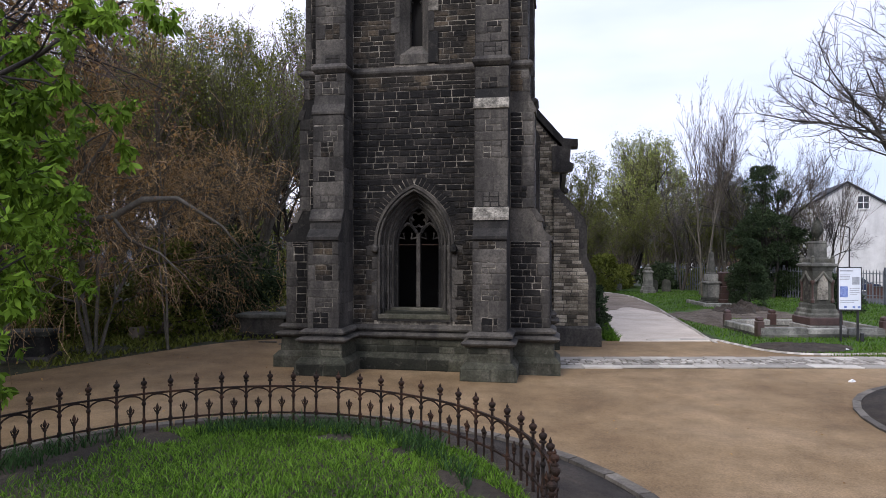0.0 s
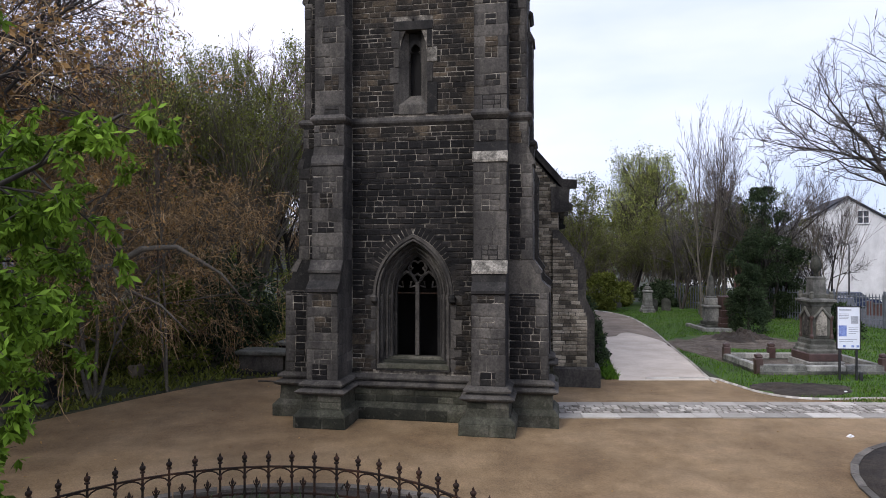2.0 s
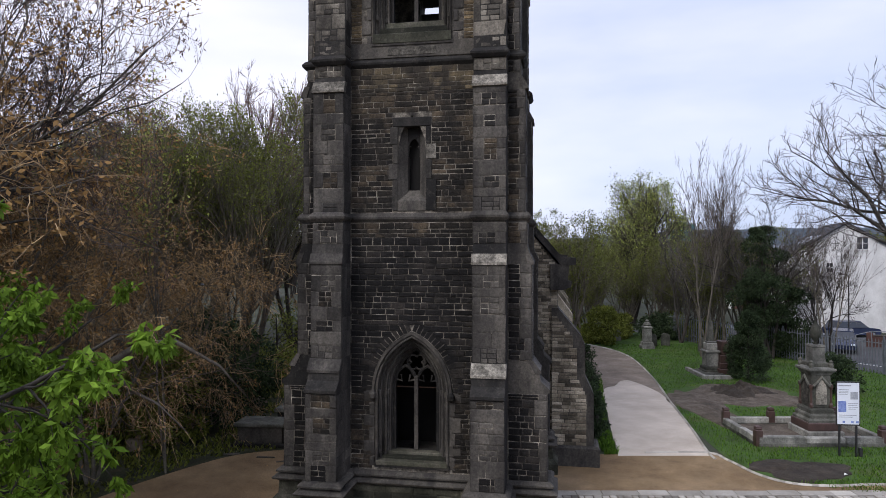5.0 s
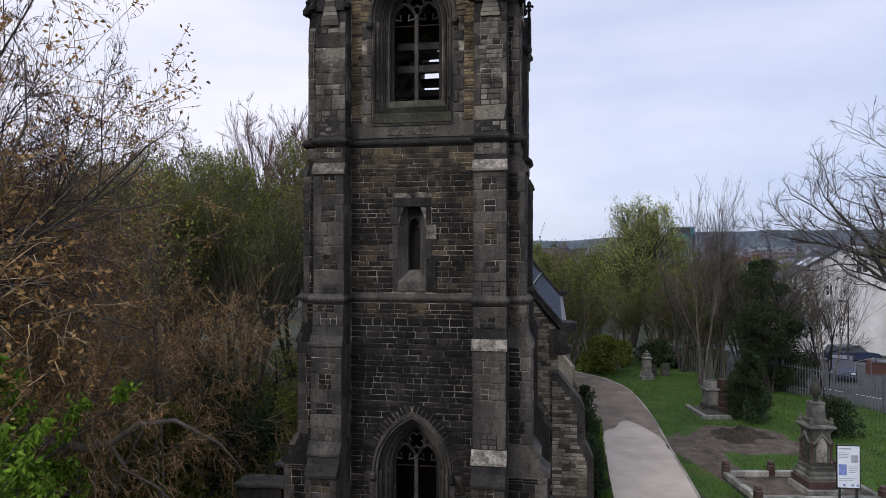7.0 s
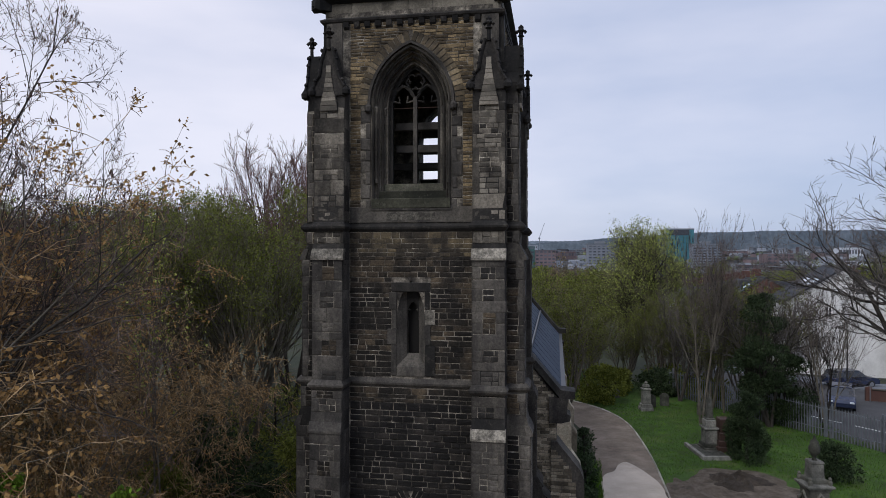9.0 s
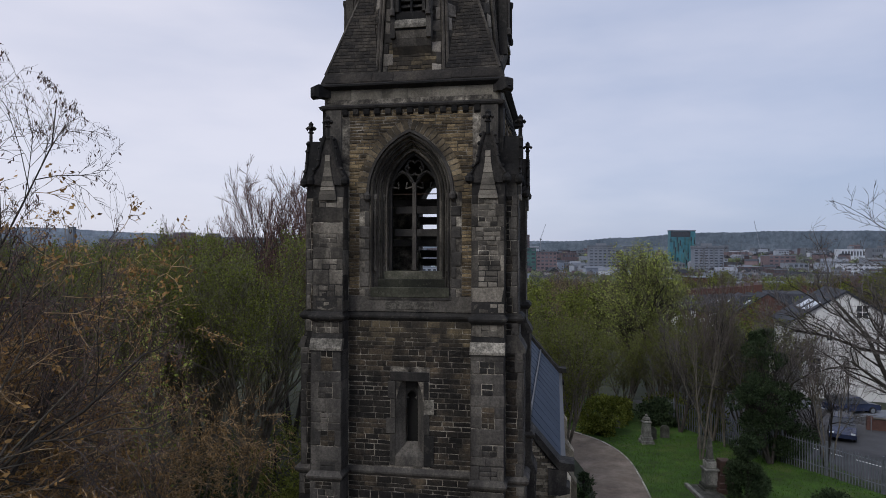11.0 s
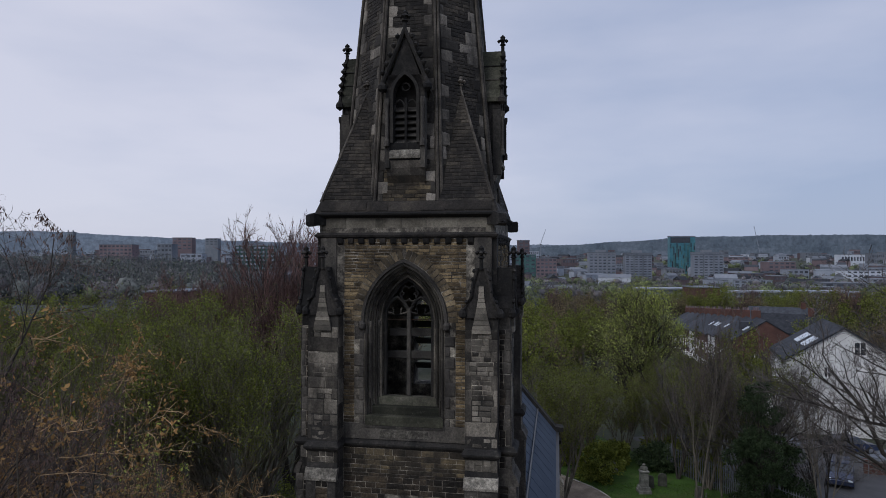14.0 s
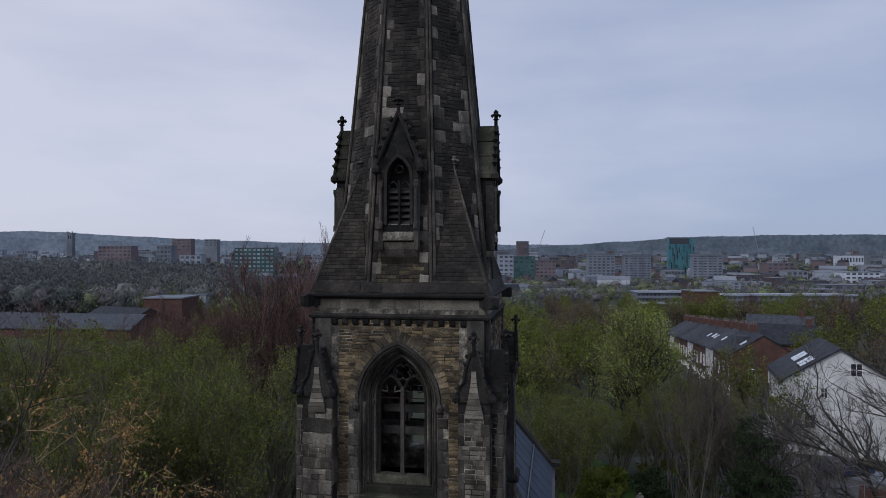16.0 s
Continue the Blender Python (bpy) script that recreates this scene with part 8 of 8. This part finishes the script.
mb.loft([[(-q, -q, z), (q, -q, z), (q, q, z), (-q, q, z)] for q, z in ((0.42, -0.05), (0.42, 0.2), (0.36, 0.24), (0.34, 0.42), (0.27, 0.46), (0.24, 1.35), (0.3, 1.4), (0.3, 1.48), (0.2, 1.55))])
part("shaft", mb, M_GRAVE, cross)
mb = Mesh()
mb.lathe([(0.2, 1.5), (0.28, 1.62), (0.22, 1.74), (0.08, 1.8), (0.12, 1.88), (0, 2.0)], 10)
part("cap", mb, M_GRAVEDK, cross)
hs = thing("headstone", pose(19.1, 26.8, 0, 0, 0, 15), "small mossy rounded headstone leaning in the grass", "grave", "headstones")
mb = Mesh()
mb.extrude([(-0.3, 0, -0.1), (0.3, 0, -0.1), (0.3, 0, 0.6), (0.2, 0, 0.74), (0, 0, 0.8), (-0.2, 0, 0.74), (-0.3, 0, 0.6)], (0, 0.12, 0))
part("slab", mb, M_GRAVEDK, hs)
for x, y, a in ((14.6, 44.6, 10), (15.6, 45.0, -8), (12.9, 47.5, 5), (17.2, 42.5, 12)):
    copy_thing(hs, pose(x, y, 0.1, 0, 0, a))


def table_tomb(x, y, turn, w, d, h, label):
    ob = thing("table_tomb", pose(x, y, 0, 0, 0, turn), label, "tomb", "table tombs")
    part("ledger", Mesh().box(-w / 2, w / 2, -d / 2, d / 2, h - 0.14, h, None, 0.03), M_GRAVEDK, ob)
    part("chest", Mesh().box(-w / 2 + 0.1, w / 2 - 0.1, -d / 2 + 0.1, d / 2 - 0.1, -0.1, h - 0.14), M_DARKASH, ob)
    part("base", Mesh().box(-w / 2 - 0.05, w / 2 + 0.05, -d / 2 - 0.05, d / 2 + 0.05, -0.1, 0.14, None, 0.03), M_DARKASH, ob)
    return ob


table_tomb(-6.1, 22.2, -6, 1.75, 1.0, 0.8, "dark mossy chest tomb beside the tower")
table_tomb(-5.2, 24.0, -6, 1.75, 1.0, 0.85, "second dark chest tomb beside the tower")
table_tomb(-11.6, 17.4, 8, 2.1, 1.0, 0.8, "dark chest tomb under the trees")
lw = thing("low_stone_wall", pose(-10.2, 21.2, 0, 0, 0, -22), "low sandstone retaining wall in the wood", "wall")
r = random.Random(9)
y = 0.0
while y < 6.6:
    w = r.uniform(0.6, 1.0)
    part("block", Mesh().box(-0.2, 0.2, y + 0.01, y + w - 0.01, -0.1, 0.42 + r.uniform(-0.03, 0.03), None, 0.03), M_BUFFPATH, lw)
    y += w
for x, y, z, a, l in ((-6.9, 20.9, 0.05, 8, 0.7), (-5.6, 20.6, 0.05, -6, 0.6), (-4.9, 20.2, 0.05, 10, 0.5)):
    k = thing("timber_edging", pose(x, y, z, 0, 0, a), "loose pale edging board on the gravel", "board", "edging boards")
    part("board", Mesh().box(-l / 2, l / 2, -0.03, 0.03, -0.06, 0.0, None, 0.01), M_KERB, k)
# litter on the gravel
for x, y in ((9.2, 14.5), (11.9, 19.0)):
    k = thing("paper_scrap", pose(x, y, 0.03, 0, 0, 25), "crumpled white paper scrap on the ground", "litter", "scraps")
    mb = Mesh()
    mb.loft([[(-0.07, -0.04, -0.02), (0.08, -0.05, -0.02), (0.06, 0.05, -0.02), (-0.08, 0.04, -0.02)], [(-0.05, -0.04, 0.03), (0.06, -0.03, 0.015), (0.05, 0.03, 0.035), (-0.06, 0.03, 0.01)]])
    part("sheet", mb, M_PAINTW, k)

# ---------------------------------------------------------------- the street beyond
FENCE = [(27.6, 26.0), (24.9, 32.0), (23.7, 34.7), (22.3, 37.5), (20.7, 40.5), (19.8, 42.7), (18.4, 46.0), (16.6, 50.5)]
STREET = -0.9
sheet("road", [(30.6, 26.6), (28.6, 33.6), (26.2, 39.0), (24.4, 42.6), (22.2, 47.4), (19.6, 53.5), (17.5, 60.0), (26, 63), (31, 58.5), (36, 54), (46, 49), (60, 47), (60, 30)], STREET + 0.06, M_ASPHALT, "grey asphalt street below the churchyard", "road", 0.2)
sheet("pavement", [(26, 63.1), (31.1, 58.6), (36.1, 54.1), (46, 49.1), (60, 47.1), (60, 50), (47, 52), (38, 56.5), (32, 61.5), (28, 66)], STREET + 0.16, M_CONCDK, "grey pavement along the street", "pavement", 0.3)
for a, b in (((29.0, 40.5), (30.2, 38.6)), ((27.6, 43.0), (28.7, 41.1)), ((26.1, 45.7), (27.2, 43.7))):
    m = thing("road_marking", Matrix(), "worn white line on the asphalt", "marking", "road markings")
    d = Vector((b[0] - a[0], b[1] - a[1], 0)).normalized()
    nn = Vector((-d.y, d.x, 0)) * 0.06
    part("line", Mesh().extrude([(a[0] - nn.x, a[1] - nn.y, STREET + 0.055), (b[0] - nn.x, b[1] - nn.y, STREET + 0.055), (b[0] + nn.x, b[1] + nn.y, STREET + 0.055), (a[0] + nn.x, a[1] + nn.y, STREET + 0.055)], (0, 0, 0.012)), M_PAINTW, m)
fence = thing("palisade_fence", Matrix(), "galvanised steel palisade fence along the street", "fence")
pale_me = Mesh()
pale_me.loft([[(-0.032, 0, 0), (0, -0.012, 0), (0.032, 0, 0)], [(-0.032, 0, 1.85), (0, -0.012, 1.85), (0.032, 0, 1.85)], [(-0.004, 0, 2.0), (0, -0.006, 2.0), (0.004, 0, 2.0)]])
pale_me = pale_me.data("pale")
pale_me.materials.append(M_GALV)
fl = [Vector((x, y, 0)) for x, y in FENCE]
for a, b in zip(fl, fl[1:]):
    n = int((b - a).length / 0.165)
    ang = math.atan2(b.y - a.y, b.x - a.x)
    for i in range(n):
        p = a.lerp(b, i / n)
        part("pale", pale_me, None, fence, m=Matrix.Translation((p.x, p.y, -0.12)) @ Matrix.Rotation(ang, 4, "Z"))
    for z in (0.45, 1.65):
        part("rail", Mesh().tube([(a.x + 0.04, a.y, z), (b.x + 0.04, b.y, z)], 0.025, 4), M_GALV, fence)
    for i in range(int((b - a).length / 2.75) + 1):
        p = a.lerp(b, i * 2.75 / (b - a).length)
        part("post", Mesh().box(p.x + 0.06, p.x + 0.14, p.y - 0.04, p.y + 0.04, -0.1, 2.0), M_GALV, fence)


def window(parent, m, w, h, name="window", mat=None):
    """A sash in its reveal: pane, frame bars and sill; the wall faces -y."""
    ob = part(name, Mesh().box(-w / 2, w / 2, -0.02, 0.1, 0, h), M_GLASSDK, parent, m=m)
    mb = Mesh()
    t = 0.07
    for x0, x1, z0, z1 in ((-w / 2 - t, w / 2 + t, h, h + t), (-w / 2 - t, -w / 2, 0, h), (w / 2, w / 2 + t, 0, h), (-w / 2, w / 2, h * 0.48, h * 0.48 + 0.05), (-0.025, 0.025, 0, h)):
        mb.box(x0, x1, -0.07, 0.06, z0, z1)
    part("casing", mb, mat or M_PAINTW, ob)
    part("sill", Mesh().box(-w / 2 - 0.12, w / 2 + 0.12, -0.12, 0.06, -0.1, 0), mat or M_PAINTW, ob)
    return ob


def gable_house(name, m, w, d, z0, eave, ridge, wall_mat, label, roof_mat=None, over=0.25, face=None):
    """A house whose gables face -y and +y; w across, d deep."""
    ob = thing(name, m, label, "house")
    mb = Mesh()
    mb.extrude([(-w / 2, 0, z0), (w / 2, 0, z0), (w / 2, 0, eave), (0, 0, ridge), (-w / 2, 0, eave)], (0, d, 0))
    part("wall", mb, wall_mat, ob)
    for s in (-1, 1):
        mb = Mesh()
        k = (ridge - eave) / (w / 2)
        mb.extrude([(0, -over, ridge + 0.02), (s * (w / 2 + over), -over, eave - k * over + 0.02), (s * (w / 2 + over), -over, eave - k * over + 0.2), (0, -over, ridge + 0.2)][::s], (0, d + 2 * over, 0))
        part("roof", mb, roof_mat or M_SLATE, ob)
        part("gutter", Mesh().box(min(s * (w / 2 + over), s * (w / 2 + over + 0.12)), max(s * (w / 2 + over), s * (w / 2 + over + 0.12)), 0, d, eave - k * over - 0.1, eave - k * over + 0.02), M_BLACKPAINT, ob)
    return ob


# white rendered house: its gable towards the churchyard
ga = -19.0
white = gable_house("white_house", pose(38.2, 60.9, 0, 0, 0, ga), 9.8, 8.6, -3.0, 6.05, 9.2, M_WHITE, "white rendered gabled house with slate roof")
window(white, Matrix.Translation((1.3, 0, 6.8)), 0.9, 1.15)
window(white, Matrix.Translation((-1.4, 0, 4.6)), 0.5, 0.9)
window(white, Matrix.Translation((-2.6, 0, 1.6)), 0.9, 1.3)
for y, z in ((1.4, 3.4), (1.4, 0.3), (3.4, 3.4), (6.4, 3.4)):
    window(white, Matrix.Translation((-4.9, y, z)) @ Matrix.Rotation(-math.pi / 2, 4, "Z"), 0.9, 1.6)
for y in (1.3, 2.4, 4.6, 5.7):
    mm = Matrix.Translation((-2.6, y, 6.05 + 2.3 * 0.643 + 0.22)) @ Matrix.Rotation(-math.atan(0.643), 4, "Y")
    part("skylight", Mesh().box(-0.75, 0.75, -0.4, 0.4, -0.05, 0.03), M_SKYLIGHT, white, m=mm)
mb = Mesh()
mb.extrude([(-5.9, 5.2, -1.2), (-4.89, 4.8, -1.2), (-4.89, 7.6, -1.2), (-5.9, 7.2, -1.2)], (0, 0, 3.6))
bay = part("bay_window", mb, M_PAINTW, white, "white bay window with dark panes")
for y0, y1 in ((5.35, 5.9), (6.0, 6.5), (6.6, 7.1)):
    part("pane", Mesh().box(-5.94, -5.88, y0, y1, 0.2, 2.0), M_GLASSDK, bay)
mb = Mesh()
mb.loft([[(-6.05, 5.0, 2.4), (-4.89, 4.6, 2.4), (-4.89, 7.8, 2.4), (-6.05, 7.4, 2.4)], [(-5.0, 5.7, 3.0), (-4.89, 5.6, 3.0), (-4.89, 6.8, 3.0), (-5.0, 6.7, 3.0)]])
part("bay_roof", mb, M_SLATE, white)
ext = gable_house("white_extension", pose(47.4, 57.8, 0, 0, 0, ga), 8.0, 8.0, -3.0, 5.4, 7.6, M_WHITE, "lower white rendered wing of the house")
part("band", Mesh().box(-4.01, 4.01, -0.04, 0.02, 2.4, 2.6), M_CONC, ext)

# terrace running away from the churchyard
ta = math.degrees(math.atan2(0.98, 0.2))
terrace = pose(39.4, 87.0, 0, 0, 0, ta - 90)
for k in range(11):
    zb = -1.9 - 0.4 * k
    y0 = 5.6 * k
    m = terrace @ pose(4.2, y0, 0)
    mat = (M_BRICK, M_BRICK, M_WHITE, M_BRICK, M_BRICK, M_WHITE, M_BRICK, M_BRICK, M_BRICK, M_WHITE, M_BRICK)[k]
    ob = thing("terraced_house", m, ("brick terraced house with bay window and slate roof", "white rendered terraced house with slate roof")[mat is M_WHITE], "house", "terrace")
    mb = Mesh()
    mb.extrude([(-4.2, 0, zb - 3), (4.2, 0, zb - 3), (4.2, 0, zb + 6.6), (0, 0, zb + 9.2), (-4.2, 0, zb + 6.6)], (0, 5.58, 0))
    part("wall", mb, mat, ob)
    for s in (-1, 1):
        mb = Mesh()
        mb.extrude([(0, -0.1 * (k == 0), zb + 9.25), (s * 4.5, -0.1 * (k == 0), zb + 6.4), (s * 4.5, -0.1 * (k == 0), zb + 6.55), (0, -0.1 * (k == 0), zb + 9.4)][::s], (0, 5.58, 0))
        part("roof", mb, M_SLATE, ob)
    mb = Mesh()
    mb.box(-0.5, 0.6, 4.9, 5.57, zb + 8.4, zb + 10.3, None, 0.03)
    part("chimney", mb, M_BRICK, ob)
    for j in range(3):
        part("chimney_pot", Mesh().lathe([(0.12, 0), (0.1, 0.35), (0.12, 0.4)], 8, (-0.25 + 0.3 * j, 5.25, zb + 10.3)), M_FARBRICK, ob)
    side = Matrix.Rotation(-math.pi / 2, 4, "Z")
    for y, z, w, h in ((1.3, 3.5, 0.9, 1.6), (3.9, 3.5, 0.9, 1.6), (3.9, 0.3, 1.0, 2.1)):
        window(ob, Matrix.Translation((-4.2, y, zb + z)) @ side, w, h)
    mb = Mesh()
    mb.extrude([(-5.0, 0.9, zb - 1), (-4.2, 0.5, zb - 1), (-4.2, 2.4, zb - 1), (-5.0, 2.0, zb - 1)], (0, 0, 3.4))
    bay = part("bay_window", mb, M_PAINTW, ob)
    part("pane", Mesh().box(-5.03, -4.98, 1.0, 1.9, zb + 0.6, zb + 2.0), M_GLASSDK, bay)
    if k in (0, 2, 3, 4):
        for j in range(1 + k % 2):
            mm = Matrix.Translation((-2.2, 1.6 + 1.6 * j, zb + 9.3 - 2.2 * 0.62 + 0.16)) @ Matrix.Rotation(-math.atan(0.62), 4, "Y")
            part("skylight", Mesh().box(-0.5, 0.5, -0.35, 0.35, -0.05, 0.03), M_SKYLIGHT, ob, m=mm)
    if k == 0:
        part("dormer", Mesh().box(-2.6, -1.2, 2.2, 3.6, zb + 7.4, zb + 8.9), M_SLATE, ob)
        for y, z in ((-1.5, 3.2), (1.0, 3.2), (-1.5, 0.2), (1.6, 0.2)):
            window(ob, Matrix.Translation((y, 0, zb + z)), 0.8, 1.5)
for k, (x, y, tu, w, d) in enumerate(((70, 117, 60, 7, 12), (87, 150, 60, 7, 14))):
    zb = height(x, y) - 0.9
    h = gable_house("slate_roofed_house", pose(x, y, 0, 0, 0, tu), w, d, zb - 2, zb + 5.6, zb + 8.6, M_BRICK, "red brick slate-roofed house on the hillside")
    for j in range(int(d / 3)):
        window(h, Matrix.Translation((-w / 2, 1.5 + 3 * j, zb + 3.2)) @ Matrix.Rotation(-math.pi / 2, 4, "Z"), 0.9, 1.5)
    part("chimney", Mesh().box(-0.4, 0.4, 2.0, 3.0, zb + 8, zb + 10), M_BRICK, h)
# slate roofs on the left of the valley
for x, y, tu, w, d, e, rdg in ((-100, 176, 78, 14, 24, 0.4, 3.8), (-76, 166, 84, 13, 22, 0.9, 4.0), (-84, 186, 66, 15, 20, 1.2, 4.6)):
    zb = height(x, y) - 4.0
    gable_house("slate_roofed_hall", pose(x, y, 0, 0, 0, tu), w, d, zb - 3, zb + 6 + e, zb + 6 + rdg, M_BRICK, "long slate-roofed brick hall in the valley")


def car(x, y, z, turn, paint, label):
    ob = thing("parked_car", pose(x, y, z, 0, 0, turn), label, "car", "parked cars")
    mb = Mesh()
    mb.loft([[(xx, -w, zz) for xx, zz in ((-2.1, 0.35), (2.1, 0.32), (2.15, 0.62), (1.95, 0.8), (1.0, 0.92), (-1.9, 0.98), (-2.15, 0.85))] for w in (0.84, 0.88, -0.88, -0.84)])
    part("body", mb, paint, ob)
    mb = Mesh()
    mb.loft([[(xx, w * q, zz) for xx, zz, q in ((-2.0, 0.92, 1), (1.0, 0.9, 1), (0.35, 1.42, 0.84), (-1.75, 1.46, 0.84))] for w in (0.8, -0.8)])
    part("glasshouse", mb, M_GLASSDK, ob)
    mb = Mesh()
    mb.box(-1.72, 0.32, -0.66, 0.66, 1.42, 1.48, None, 0.02)
    part("car_roof", mb, paint, ob)
    for wx in (-1.3, 1.3):
        for s in (-1, 1):
            mm = Matrix.Translation((wx, s * 0.8, 0.32)) @ Matrix.Rotation(math.pi / 2, 4, "X")
            w = part("wheel", Mesh().lathe([(0.2, -0.1), (0.32, -0.09), (0.32, 0.09), (0.2, 0.1)], 16), M_RUBBER, ob, m=mm)
            part("rim", Mesh().lathe([(0.02, -0.105), (0.2, -0.105), (0.2, 0.105), (0.02, 0.105)], 12), M_GALV, w)
    for s in (-1, 1):
        part("headlight", Mesh().box(2.0, 2.14, s * 0.66 - 0.14, s * 0.66 + 0.14, 0.6, 0.74, None, 0.02), M_SKYLIGHT, ob)
        part("tail_light", Mesh().box(-2.14, -2.02, s * 0.7 - 0.1, s * 0.7 + 0.1, 0.7, 0.9, None, 0.02), M_REDGRAN, ob)
    return ob


car(35.3, 55.6, STREET + 0.07, 10, M_CARBLUE, "dark blue parked estate car on the street")
car(30.2, 48.6, STREET + 0.07, 238, M_CARBLUE, "dark parked car on the street, nose towards the fence")
car(41.5, 50.9, STREET + 0.07, -22, M_CARGREY, "silver parked car beside the garden wall")
wall = thing("brick_garden_wall", pose(33.4, 50.4, STREET, 0, 0, -24), "low dark brick garden wall with coping", "wall")
part("wall", Mesh().box(0, 9, -0.12, 0.12, 0, 0.9), M_BRICK, wall)
part("coping", Mesh().box(-0.05, 9.05, -0.17, 0.17, 0.9, 1.0, None, 0.02), M_KERB, wall)
for x in (0.0, 3.0, 6.0, 9.0):
    part("pier", Mesh().box(x - 0.2, x + 0.2, -0.2, 0.2, 0, 1.15, None, 0.02), M_BRICK, wall)
rail = thing("hand_rail", pose(32.0, 50.2, STREET, 0, 0, -24), "pale tubular hand rail beside the street steps", "rail")
part("rail", Mesh().tube([(0, 0, 0.95), (1.2, 0, 1.35), (5.4, 0, 1.35)], 0.03, 6), M_GALV, rail)
for x, z in ((0.05, 0.95), (1.2, 1.35), (3.3, 1.35), (5.3, 1.35)):
    part("post", Mesh().tube([(x, 0, 0), (x, 0, z)], 0.03, 6), M_GALV, rail)
lamp = thing("street_lamp", pose(31.9, 50.6, STREET), "slim dark street lamp post", "lamp post")
part("pole", Mesh().tube([(0, 0, 0), (0, 0, 5.6)], [0.07, 0.045], 8), M_BLACKPAINT, lamp)
part("lantern", Mesh().tube([(0, 0, 5.55), (-0.3, 0, 5.7), (-0.7, 0, 5.72)], [0.05, 0.05, 0.08], 6), M_BLACKPAINT, lamp)
# ---------------------------------------------------------------- single stones of walls and paving
r = random.Random(8)
for rect, d, mat in singles:
    put_stone(wall_front, rect, d, front, r, mat)
for rect, plane, d in nave_singles:
    put_stone(nave_front, rect, d, plane, r, M_NAVE)
flat = pose(0, 0, 0.026, -90, 0, 0)


def paver(x0, x1, y0, y1, z, mat, name):
    mb = Mesh().box(-0.5, 0.5, -0.5, 0.5, -0.5, 0.5, None, 0.06)
    key = (name, mat.name)
    if key not in STONE_MESH:
        STONE_MESH[key] = mb.data(name)
        STONE_MESH[key].materials.append(mat)
    m = Matrix.Translation(((x0 + x1) / 2, (y0 + y1) / 2, z)) @ Matrix.Rotation(r.uniform(-0.02, 0.02), 4, "Z") @ Matrix.Diagonal((x1 - x0, y1 - y0, 0.06, 1))
    part(name, STONE_MESH[key], None, setts, m=m)


for y0, y1 in ((16.12, 16.5), (17.38, 17.72)):
    x = 2.8
    while x < 19.5:
        w = r.uniform(0.5, 1.0)
        paver(x + 0.01, x + w - 0.01, y0 + r.uniform(-0.03, 0.02), y1 + r.uniform(-0.02, 0.03), 0.012 + r.uniform(0, 0.006), M_SLAB, "slab")
        x += w
for k in range(4):
    y0 = 16.53 + 0.21 * k
    x = 2.8 + r.uniform(0, 0.15)
    while x < 16.5:
        w = r.uniform(0.14, 0.26)
        paver(x + 0.018, x + w - 0.018, y0 + 0.012 + r.uniform(0, 0.012), y0 + 0.198 - r.uniform(0, 0.012), 0.008 + r.uniform(0, 0.012), M_SETT, "sett")
        x += w
